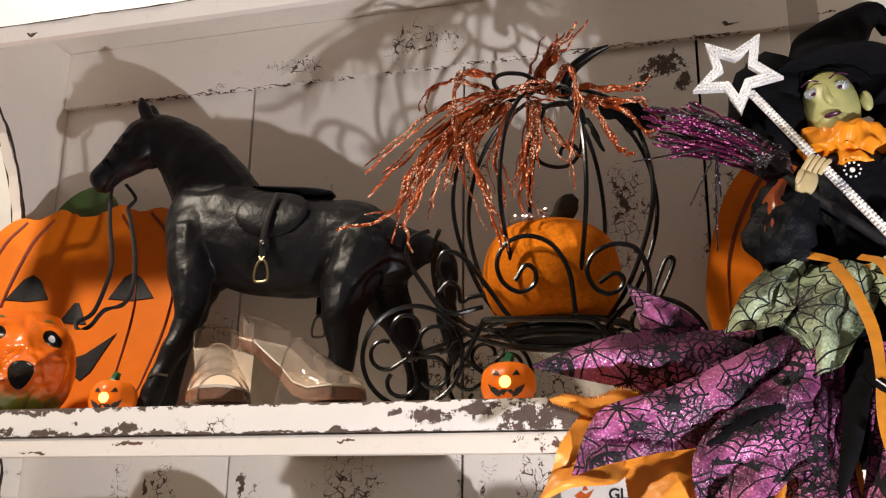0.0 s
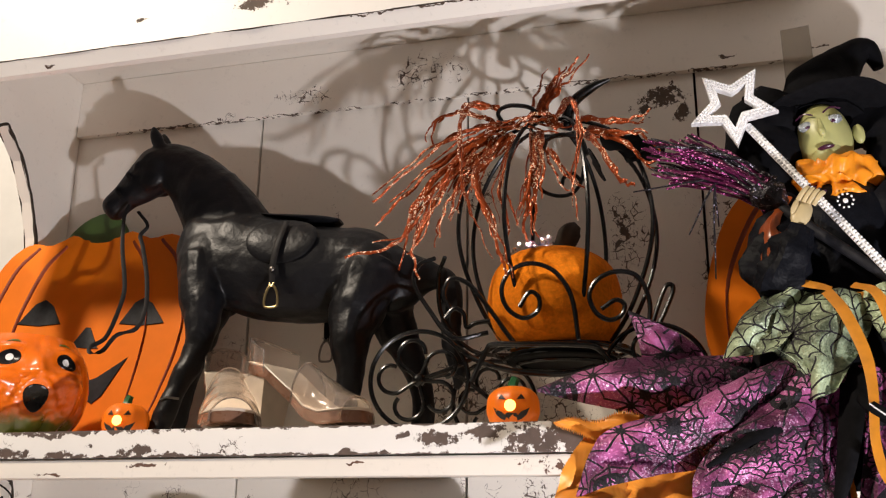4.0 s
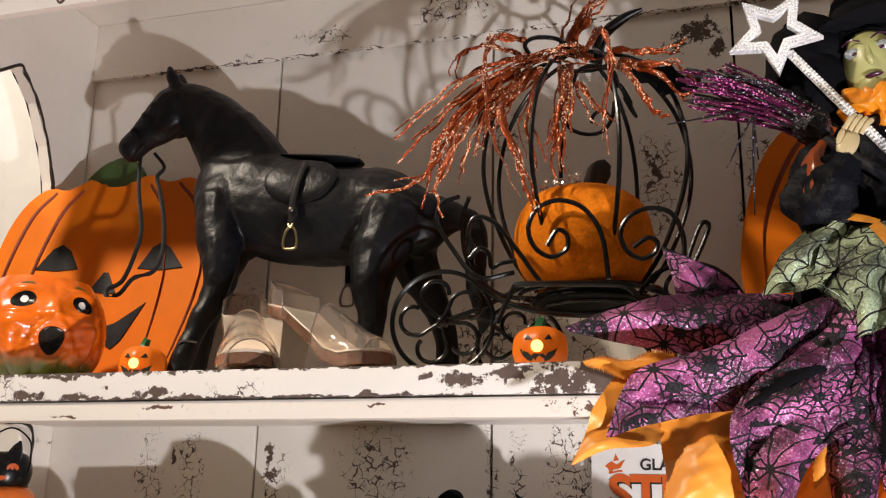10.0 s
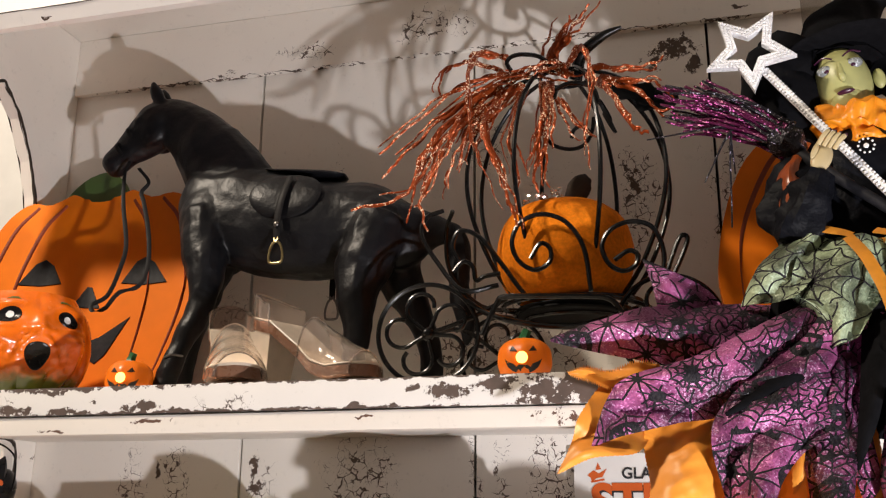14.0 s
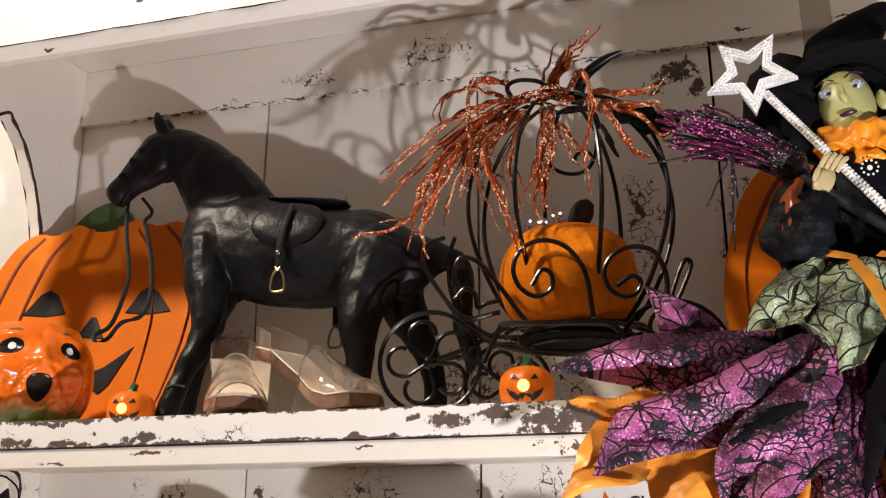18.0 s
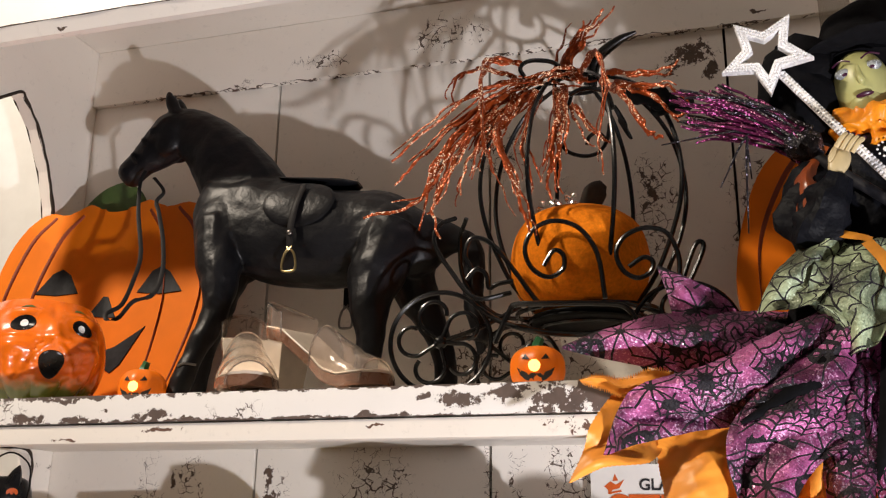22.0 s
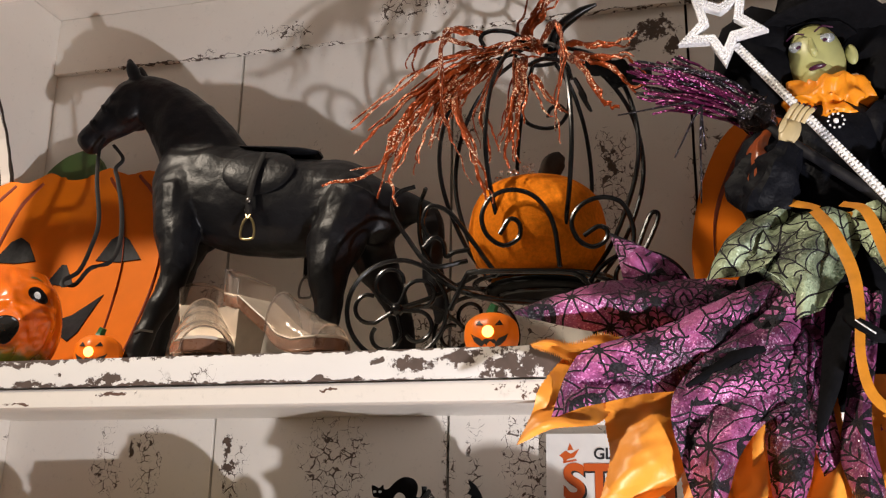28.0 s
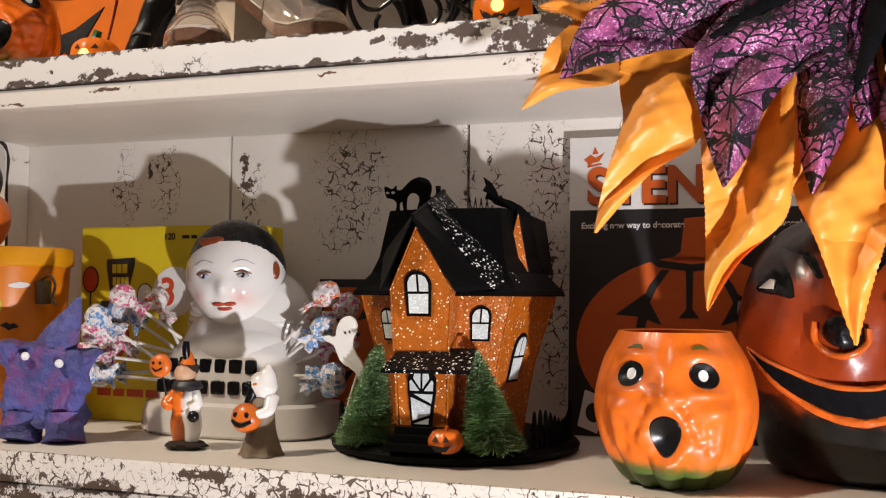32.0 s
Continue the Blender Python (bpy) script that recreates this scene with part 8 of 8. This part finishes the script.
def figurine_ghost():
    bm = bmesh.new()
    x, y, z = -0.197, 0.068, LOWER
    robe, white, orange, black = range(4)
    lathe(bm, (x, y, z), [(0, 0), (0.020, 0), (0.019, 0.004), (0.014, 0.022), (0.0125, 0.040), (0.011, 0.055), (0, 0.058)], 32, robe, lambda a, h: 1 + 0.12 * math.sin(6 * a) * max(0, 1 - h / 0.04))
    ball(bm, (x + 0.001, y, z + 0.067), 0.0145, 0.013, 0.0145, white, 18, 12, 0.12)
    tube(bm, [(x + 0.004, y, z + 0.070, 0.012), (x + 0.006, y, z + 0.080, 0.008), (x + 0.007, y, z + 0.088, 0.0015)], 12, 3, white)
    ball(bm, (x - 0.002, y - 0.011, z + 0.069), 0.004, 0.002, 0.0025, orange, 10, 6)
    tube(bm, [(x + 0.010, y, z + 0.055, 0.008), (x + 0.012, y - 0.010, z + 0.044, 0.006), (x + 0.000, y - 0.016, z + 0.040, 0.004)], 10, 4, white)
    ball(bm, (x - 0.009, y - 0.014, z + 0.037), 0.0155, 0.012, 0.0145, orange, 20, 12)
    for sx in (-1, 1):
        ball(bm, (x - 0.009 + sx * 0.006, y - 0.0245, z + 0.041), 0.0028, 0.0012, 0.0028, black, 8, 6)
    tube(bm, [(x - 0.019, y - 0.0225, z + 0.035, 0.002), (x - 0.009, y - 0.0262, z + 0.031, 0.0026), (x + 0.001, y - 0.0225, z + 0.035, 0.002)], 8, 3, black)
    tube(bm, [(x - 0.010, y - 0.010, z + 0.050, 0.004), (x - 0.006, y - 0.008, z + 0.060, 0.0055), (x - 0.007, y - 0.009, z + 0.068, 0.004), (x - 0.013, y - 0.011, z + 0.069, 0.001)], 10, 4, black)
    return solo("ghost_figurine", bm, [M_BROWNCLOTH, M_CERAMIC, M_MACHE, M_BLACKGLAZE, M_SKIN], "tiny white ghost figurine in tan robe with pumpkin and crow", "figurine", "tiny figurines")


figurine_clown()
figurine_ghost()


def ghost_pick():
    root = thing("ghost_cutout", (-0.150, 0.13, LOWER), "small flat white ghost cutout leaning beside the lollipops", "decoration")
    form = curved([(0.02, 0.064), (0.025, 0.072), (0.034, 0.075), (0.041, 0.07), (0.042, 0.061), (0.038, 0.052), (0.04, 0.04), (0.048, 0.029), (0.052, 0.019), (0.049, 0.006), (0.045, 0.014), (0.038, 0.022), (0.027, 0.027), (0.02, 0.037), (0.017, 0.046), (0.009, 0.048), (0.003, 0.052), (0.009, 0.055), (0.017, 0.053), (0.019, 0.057)], 3)
    bm = bmesh.new()
    slab(bm, form, 0.003, pose(-0.160, 0.118, LOWER + 0.060, 0, 0, -5), 0, 0.0008)
    body = part("body", bm, M_CARDWHITE, root)
    bm = bmesh.new()
    tube(bm, [(-0.132, 0.1225, LOWER, 0.0012), (-0.134, 0.1225, LOWER + 0.03, 0.0012), (-0.1180, 0.1225, 1.1920, 0.0012)], 6, 2)
    part("pick", bm, M_PAPERSTICK, root)
    for dx, dz in ((0.0300, 0.0580), (0.0350, 0.0590)):
        flat_shape("eye", oval(dx, dz, 0.0011, 0.0015, 10), 0.0004, facing(-0.160, 0.1174, LOWER + 0.060, -5), M_INK, body)


ghost_pick()


def dark_card():
    root = thing("black_card", (-0.20, 0.30, LOWER), "black card with orange print standing against the planks", "card")
    bm = bmesh.new()
    slab(bm, [(-0.055, 0), (0.055, 0), (0.055, 0.175), (-0.055, 0.175)], 0.003, pose(-0.197, 0.295, LOWER, -4), 0, 0.0005)
    part("card", bm, M_CARDBLACK, root)
    flat_shape("print", [(-0.047, 0.01), (0.047, 0.01), (0.047, 0.165), (-0.047, 0.165)], 0.0003, pose(-0.197, 0.2945, LOWER, 86), M_CARDORANGE, root)
    rng = random.Random(3)
    for k in range(9):
        x, y = rng.uniform(-0.04, 0.02), rng.uniform(0.02, 0.14)
        flat_shape("print", [(x, y), (x + 0.012, y + 0.003), (x + 0.022, y + 0.018), (x + 0.008, y + 0.014)], 0.0003, pose(-0.197, 0.2940, LOWER, 86), M_INK, root)


dark_card()


def stencil_poster():
    root = thing("stencil_packet", (0.21, 0.31, LOWER), "orange, black and white printed stencil packet leaning on the planks", "poster")
    m = pose(0.060, 0.297, LOWER, -3, 0, 0)
    bm = bmesh.new()
    slab(bm, [(0, 0), (0.29, 0), (0.29, 0.338), (0, 0.338)], 0.002, m, 0, 0.0004)
    part("card", bm, M_CARDWHITE, root)
    f = m @ facing(0, -0.0003, 0)
    flat_shape("black_panel", [(0.001, 0.001), (0.289, 0.001), (0.289, 0.254), (0.001, 0.254)], 0.0003, f, M_CARDBLACK, root)
    flat_shape("pumpkin", oval(0.136, 0.104, 0.126, 0.097, 48), 0.0003, f @ pose(0, 0, 0.0004), M_CARDORANGE, root)
    flat_shape("pumpkin_stem", [(0.112, 0.196), (0.124, 0.206), (0.128, 0.243), (0.172, 0.246), (0.172, 0.196)], 0.0003, f @ pose(0, 0, 0.0004), M_CARDORANGE, root)
    g = f @ pose(0, 0, 0.0009)
    flat_shape("rib", [(0.072, 0.207), (0.10, 0.189), (0.135, 0.184), (0.17, 0.188), (0.200, 0.205), (0.17, 0.1955), (0.135, 0.192), (0.10, 0.197)], 0.0003, g, M_CARDBLACK, root)
    flat_shape("rib", [(0.1295, 0.187), (0.1375, 0.187), (0.1365, 0.143), (0.144, 0.133), (0.122, 0.133), (0.1300, 0.143)], 0.0003, g, M_CARDBLACK, root)
    flat_shape("rib", [(0.103, 0.186), (0.112, 0.186), (0.098, 0.165), (0.091, 0.150), (0.083, 0.152), (0.090, 0.168)], 0.0003, g, M_CARDBLACK, root)
    flat_shape("rib", [(0.167, 0.186), (0.158, 0.186), (0.172, 0.165), (0.179, 0.150), (0.187, 0.152), (0.180, 0.168)], 0.0003, g, M_CARDBLACK, root)
    flat_shape("eye", [(0.053, 0.136), (0.086, 0.160), (0.104, 0.125), (0.088, 0.131), (0.086, 0.122), (0.076, 0.122), (0.078, 0.134)], 0.0003, g, M_CARDBLACK, root)
    flat_shape("eye", [(0.217, 0.136), (0.184, 0.160), (0.166, 0.125), (0.182, 0.131), (0.184, 0.122), (0.194, 0.122), (0.192, 0.134)], 0.0003, g, M_CARDBLACK, root)
    flat_shape("mouth", [(0.06, 0.06), (0.10, 0.035), (0.15, 0.028), (0.20, 0.035), (0.24, 0.06), (0.20, 0.052), (0.15, 0.045), (0.10, 0.052)], 0.0003, g, M_CARDBLACK, root)
    flat_shape("tag", [(0.012, 0.012), (0.034, 0.004), (0.042, 0.044), (0.020, 0.052)], 0.0003, g, M_CARDWHITE, root)
    flat_shape("tag_disc", oval(0.030, 0.027, 0.009, 0.011, 16), 0.0003, g @ pose(0, 0, 0.0004), M_INK, root)
    lettering("title", "GLASS", 0.0185, f @ pose(0.057, 0.308, 0.0006), M_INK, root, 0.0002, bold=0.0004)
    lettering("title_shadow", "STEN", 0.056, f @ pose(0.0225, 0.2605, 0.0005), M_INK, root, 0.0002, bold=0.0022)
    lettering("title", "STEN", 0.056, f @ pose(0.0205, 0.2625, 0.0010), M_CARDORANGE, root, 0.0002, bold=0.0020)
    lettering("slogan", "Exciting new way to decorate", 0.0095, f @ pose(0.014, 0.233, 0.0009), M_CARDWHITE, root, 0.0001, bold=0.00025)
    lettering("slogan", "for Halloween!", 0.0095, f @ pose(0.192, 0.233, 0.0009), M_CARDWHITE, root, 0.0001, bold=0.00025)
    lettering("price", "59\u00a2", 0.026, f @ pose(0.218, 0.204, 0.0009), M_CARDWHITE, root, 0.0001, bold=0.0006)
    for form in ([(0.016, 0.312), (0.024, 0.318), (0.030, 0.314), (0.040, 0.320), (0.034, 0.310), (0.026, 0.308), (0.022, 0.303), (0.020, 0.309)], [(0.026, 0.318), (0.029, 0.327), (0.033, 0.319)], [(0.020, 0.305), (0.036, 0.308), (0.037, 0.306), (0.021, 0.303)]):
        flat_shape("emblem", form, 0.0003, f, M_CARDORANGE, root)
    return root


stencil_poster()
mache_lantern("papier_mache_lantern", 0.196, 0.072, LOWER, 0.0675, 0.128, "matte orange papier mache pumpkin pail with green foot and surprised face", M_PAIL_B, -2)


def grinning_lantern():
    """A large papier mache lantern with an orange, grinning face; its upper shell is darkened in colour for shade."""
    cx, cy, r, h = 0.356, 0.172, 0.112, 0.230
    root = thing("grinning_lantern", (cx, cy, LOWER), "large black and orange papier mache lantern, shade painted in, wide grin", "lantern", "papier mache lanterns")
    bm = bmesh.new()
    lathe(bm, (cx, cy, LOWER), [(0, 0), (0.6 * r, 0), (0.85 * r, 0.10 * h), (1.0 * r, 0.38 * h), (1.0 * r, 0.58 * h), (0.86 * r, 0.82 * h), (0.55 * r, 0.97 * h), (0, 1.0 * h)], 80, 0, lambda a, z: 1 + 0.018 * math.cos(9 * a) + 0.02 * noise.noise(V((math.cos(a) * 2, math.sin(a) * 2, z * 30))))
    turn = pose(cx, cy, LOWER, 0, 0, -14)
    back = turn.inverted()
    lumps = [(0.0, 0.56, 0.13, 0.055), (-0.55, 0.585, 0.16, 0.034), (0.50, 0.585, 0.16, 0.034), (0.0, 0.22, 0.30, 0.018), (-0.55, 0.745, 0.13, -0.040), (0.50, 0.745, 0.13, -0.040), (-0.46, 0.86, 0.14, 0.030),
             (0.42, 0.86, 0.14, 0.030), (-0.12, 0.70, 0.08, 0.030), (0.10, 0.70, 0.08, 0.030), (-0.20, 0.86, 0.05, -0.022), (0.0, 0.90, 0.05, -0.015), (-0.30, 0.52, 0.06, -0.022), (0.28, 0.52, 0.06, -0.022), (0.0, 0.33, 0.28, -0.022)]
    for v in bm.verts:
        p = back @ v.co
        if p.y < 0:
            for ux, uz, size, push in lumps:
                v.co += turn.to_3x3() @ V((0, -1, 0)) * push * r * 2.5 * math.exp(-((p.x / r - ux) / size) ** 2 - ((p.z / h - uz) / size * 0.9) ** 2)
    shell = part("shell", bm, M_GRIN, root)

    def on_face(ux, uz, lift):
        rad = np.interp(uz, [0, 0.1, 0.38, 0.58, 0.82, 0.97], [0.6, 0.85, 1, 1, 0.86, 0.55]) * r
        x = ux * r
        y = -math.sqrt(max(rad * rad - x * x, 1e-6)) * 1.02 - lift
        for a, b, size, push in lumps:
            y -= push * r * 2.5 * math.exp(-((ux - a) / size) ** 2 - ((uz - b) / size * 0.9) ** 2)
        return turn @ V((x, y, uz * h))

    def patch(name, form, mat, lift, under, label=""):
        bm = bmesh.new()
        mx, mz = sum(p[0] for p in form) / len(form), sum(p[1] for p in form) / len(form)
        loft(bm, [[on_face(mx + (a - mx) * f, mz + (b - mz) * f, lift * (0.3 if f == 1 else 1)) for a, b in form] for f in (1.0, 0.85, 0.5, 0.04)], 0, False)
        return part(name, bm, mat, under, label)

    upper = spline([(-0.76, 0.490), (-0.45, 0.430), (-0.12, 0.380), (0.20, 0.375), (0.55, 0.43), (0.75, 0.51)], 5)
    lower = spline([(-0.74, 0.476), (-0.45, 0.355), (-0.12, 0.270), (0.20, 0.258), (0.55, 0.345), (0.74, 0.495)], 5)
    bm = bmesh.new()
    loft(bm, [[on_face(a[0] * (1 - f) + b[0] * f, a[1] * (1 - f) + b[1] * f, 0.0035) for a, b in zip(upper, lower)] for f in (0, 0.33, 0.67, 1.0)], 0, False, False)
    mouth = part("mouth", bm, M_BLACKCLOTH, shell, "wide black grinning mouth")
    for edge, size in ((upper, 0.0026), (lower, 0.0042)):
        bm = bmesh.new()
        tube(bm, [tuple(on_face(a, b, 0.002)) + (size * (0.35 + 0.65 * math.sin(math.pi * (k + 0.6) / (len(edge) + 0.2))),) for k, (a, b) in enumerate(edge)], 10, 2, wobble=0.25)
        part("lip", bm, M_LIP, mouth, "glossy orange lip")
    bm = bmesh.new()
    tube(bm, [tuple(on_face(a, b, 0.002)) + (0.0028,) for a, b in ((-0.19, 0.60), (-0.19, 0.53), (-0.08, 0.49), (0.06, 0.49), (0.16, 0.53), (0.17, 0.58))], 10, 5, wobble=0.25)
    part("nostril_rim", bm, M_LIP, shell, "glossy orange nose rim")
    for sx in (-1, 1):
        eye = patch("eye", curved([(sx * 0.74, 0.715), (sx * 0.56, 0.800), (sx * 0.40, 0.775), (sx * 0.34, 0.680), (sx * 0.52, 0.695)], 3), M_BLACKGLAZE, 0.003, shell)
        patch("eye_white", [(sx * 0.68, 0.718), (sx * 0.58, 0.755), (sx * 0.52, 0.748), (sx * 0.53, 0.712)], M_WHITEPAINT, 0.006, eye)
        patch("eyebrow", [(sx * 0.56, 0.885), (sx * 0.40, 0.915), (sx * 0.24, 0.86), (sx * 0.13, 0.755), (sx * 0.19, 0.75), (sx * 0.30, 0.84), (sx * 0.42, 0.885)], M_BLACKGLAZE, 0.003, shell, "dark painted eyebrow")
    patch("nose", curved([(-0.15, 0.56), (-0.05, 0.62), (0.10, 0.60), (0.13, 0.53), (0.0, 0.51)], 3), M_BLACKGLAZE, 0.004, shell)
    bm = bmesh.new()
    tube(bm, [tuple(on_face(-0.88, 0.62, 0.004)) + (0.002,), tuple(on_face(-0.95, 0.66, 0.012)) + (0.002,), tuple(on_face(-0.98, 0.62, 0.006)) + (0.002,)], 6, 4)
    part("handle_loop", bm, M_STEEL, root)
    return root


grinning_lantern()


def tin_bucket():
    cx, cy = -0.602, 0.165
    root = thing("tin_bucket", (cx, cy, LOWER), "orange tin halloween bucket with moon, clouds and witch print", "bucket")
    bm = bmesh.new()
    lathe(bm, (cx, cy, LOWER), [(0, 0), (0.063, 0), (0.064, 0.003), (0.0725, 0.188), (0.070, 0.188), (0.061, 0.006), (0, 0.006)], 48, 0, None, 0)
    body = part("body", bm, M_BUCKET, root)
    bm = bmesh.new()
    lathe(bm, (cx, cy, LOWER), [(0.0735, 0.186), (0.0765, 0.188), (0.0765, 0.206), (0.074, 0.209), (0, 0.209), (0, 0.205), (0.071, 0.204)], 48, 0, None, 0, False)
    part("lid", bm, M_BUCKETRIM, root, "yellow-orange tin lid")

    def wrap(name, form, mat, lift=0.0006):
        bm = bmesh.new()
        mx, mz = sum(p[0] for p in form) / len(form), sum(p[1] for p in form) / len(form)
        rows = []
        for f in (1.0, 0.6, 0.05):
            row = []
            for a, z in form:
                a, z = mx + (a - mx) * f, mz + (z - mz) * f
                rr = 0.064 + (0.0085 * z / 0.188) + lift
                row.append(V((cx + rr * math.sin(radians(a)), cy - rr * math.cos(radians(a)), LOWER + z)))
            rows.append(row)
        loft(bm, rows, 0, False)
        part(name, bm, mat, body)

    wrap("moon", oval(24, 0.140, 16, 0.0165), plain("moon_yellow", (0.60, 0.45, 0.04), 0.35, grain=60))
    wrap("cloud", curved([(44, 0.164), (54, 0.168), (64, 0.165), (58, 0.161), (50, 0.161)], 3), M_CARDWHITE, 0.001)
    wrap("cloud", curved([(-20, 0.146), (0, 0.150), (14, 0.146), (0, 0.140)], 3), M_CARDWHITE, 0.0011)
    wrap("bat", [(38, 0.118), (44, 0.122), (47, 0.119), (50, 0.121), (55, 0.116), (49, 0.114), (46, 0.112), (43, 0.115)], M_INK)
    wrap("witch", [(-10, 0.085), (6, 0.088), (16, 0.098), (9, 0.104), (6, 0.122), (0, 0.104), (-8, 0.098)], M_INK)
    bm = bmesh.new()
    tube(bm, [(cx + 0.070, cy - 0.020, LOWER + 0.170, 0.0016), (cx + 0.086, cy - 0.026, LOWER + 0.176, 0.0016), (cx + 0.096, cy - 0.028, LOWER + 0.165, 0.0016), (cx + 0.092, cy - 0.027, LOWER + 0.150, 0.0016), (cx + 0.098, cy - 0.028, LOWER + 0.142, 0.0016)], 8, 4)
    part("handle_wire", bm, M_STEEL, root)
    bm = bmesh.new()
    block(bm, cx + 0.068, cx + 0.078, cy - 0.028, cy - 0.012, LOWER + 0.142, LOWER + 0.170, 0.002)
    part("handle_ear", bm, M_STEEL, root)
    return root


tin_bucket()


def cat_lantern():
    cx, cy, z = -0.650, 0.160, LOWER + 0.2095
    root = thing("cat_topped_lantern", (cx, cy, z), "small orange jack-o-lantern with black cat head, on bucket lid", "lantern")
    bm = bmesh.new()
    lathe(bm, (cx, cy, z), [(0, 0), (0.022, 0), (0.034, 0.010), (0.0415, 0.032), (0.038, 0.054), (0.026, 0.066), (0, 0.068)], 48, 0, lambda a, h: 1 + 0.02 * abs(math.cos(5 * a)))
    shell = part("shell", bm, M_MACHE, root, "glossy orange pumpkin body")
    bm = bmesh.new()
    lathe(bm, (cx, cy, z + 0.064), [(0, 0), (0.024, 0.001), (0.031, 0.012), (0.031, 0.028), (0.022, 0.042), (0, 0.045)], 36)
    for sx in (-1, 1):
        tube(bm, [(cx + sx * 0.018, cy - 0.010, z + 0.098, 0.011), (cx + sx * 0.024, cy - 0.011, z + 0.113, 0.006), (cx + sx * 0.027, cy - 0.011, z + 0.121, 0.001)], 8, 3)
    head = part("cat_head", bm, M_BLACKGLAZE, root, "black cat head")

    def face(name, form, mat, radius, base_z, under):
        bm = bmesh.new()
        mx, mz = sum(p[0] for p in form) / len(form), sum(p[1] for p in form) / len(form)
        rows = []
        for f in (1.0, 0.75, 0.5, 0.05):
            rows.append([V((cx + radius * math.sin(radians(mx + (a - mx) * f + 32)), cy - radius * math.cos(radians(mx + (a - mx) * f + 32)), base_z + mz + (b - mz) * f)) for a, b in form])
        loft(bm, rows, 0, False)
        return part(name, bm, mat, under)

    for sx in (-1, 1):
        eye = face("eye", oval(sx * 26, 0.040, 13, 0.0085, 20), M_WHITEPAINT, 0.0425, z, shell)
        face("pupil", oval(sx * 26, 0.040, 6, 0.0042, 14), M_INK, 0.0430, z, eye)
        face("cat_eye", oval(sx * 24, 0.024, 13, 0.0055, 16), M_CARDORANGE, 0.0318, z + 0.064, head)
    face("mouth", [(-38, 0.022), (-18, 0.017), (0, 0.0155), (18, 0.017), (38, 0.022), (20, 0.011), (0, 0.009), (-20, 0.011)], M_INK, 0.0415, z, shell)
    face("muzzle", oval(0, 0.013, 14, 0.004, 14), M_CARDORANGE, 0.0314, z + 0.064, head)
    bm = bmesh.new()
    tube(bm, [(cx - 0.032, cy, z + 0.080, 0.0012), (cx - 0.030, cy, z + 0.120, 0.0012), (cx, cy, z + 0.138, 0.0012), (cx + 0.030, cy, z + 0.124, 0.0012), (cx + 0.036, cy, z + 0.100, 0.0012), (cx + 0.034, cy, z + 0.080, 0.0012)], 6, 5)
    part("handle", bm, M_WIRE, root)
    return root


cat_lantern()


def violet_cat():
    root = thing("clay_cat", (-0.435, 0.045, LOWER), "handmade violet clay cat with pointed hat and rhinestone eyes", "figurine")
    m = pose(-0.447, 0.048, LOWER, 0, 0, 10)
    bm = bmesh.new()
    form = curved([(-0.040, 0.016), (-0.043, 0.05), (-0.040, 0.085), (-0.052, 0.104), (-0.030, 0.102), (0.0, 0.098), (0.030, 0.094), (0.056, 0.093), (0.040, 0.075), (0.037, 0.05), (0.038, 0.016), (0.0, 0.020)], 4)
    slab(bm, form, 0.030, m, 0, 0.006)
    bmesh.ops.triangulate(bm, faces=[f for f in bm.faces if len(f.verts) > 4])
    bmesh.ops.subdivide_edges(bm, edges=bm.edges[:], cuts=2, use_grid_fill=True)
    for v in bm.verts:
        v.co += V((noise.noise(v.co * 55), noise.noise(v.co * 55 + V((7, 0, 0))), noise.noise(v.co * 55 + V((0, 7, 0))))) * 0.007 + V((0, noise.noise(v.co * 120), 0)) * 0.003
    part("body", bm, M_VIOLET, root)
    for sx in (-1, 1):
        bm = bmesh.new()
        tube(bm, [tuple(m @ V((sx * 0.023, 0.013, 0.030))) + (0.019,), tuple(m @ V((sx * 0.024, 0.010, 0.012))) + (0.020,), tuple(m @ V((sx * 0.025, 0.006, 0.0005))) + (0.0215,)], 16, 4, wobble=0.25)
        part("leg", bm, M_VIOLET, root)
    bm = bmesh.new()
    tube(bm, [tuple(m @ V((0.006, 0.016, 0.096))) + (0.027,), tuple(m @ V((0.014, 0.018, 0.112))) + (0.022,), tuple(m @ V((0.024, 0.020, 0.132))) + (0.013,), tuple(m @ V((0.032, 0.020, 0.152))) + (0.002,)], 16, 5, flat=0.4, side=(1, 0, 0), wobble=0.1)
    part("hat", bm, M_VIOLET, root, "pointed violet clay hat")
    for dx, dz in ((-0.014, 0.090), (0.024, 0.083)):
        bm = bmesh.new()
        ball(bm, m @ V((dx, -0.004, dz)), 0.0052, 0.003, 0.0045, 0, 10, 6)
        part("eye", bm, M_SILVER, root, "glued rhinestone eye", False)
    return root


violet_cat()
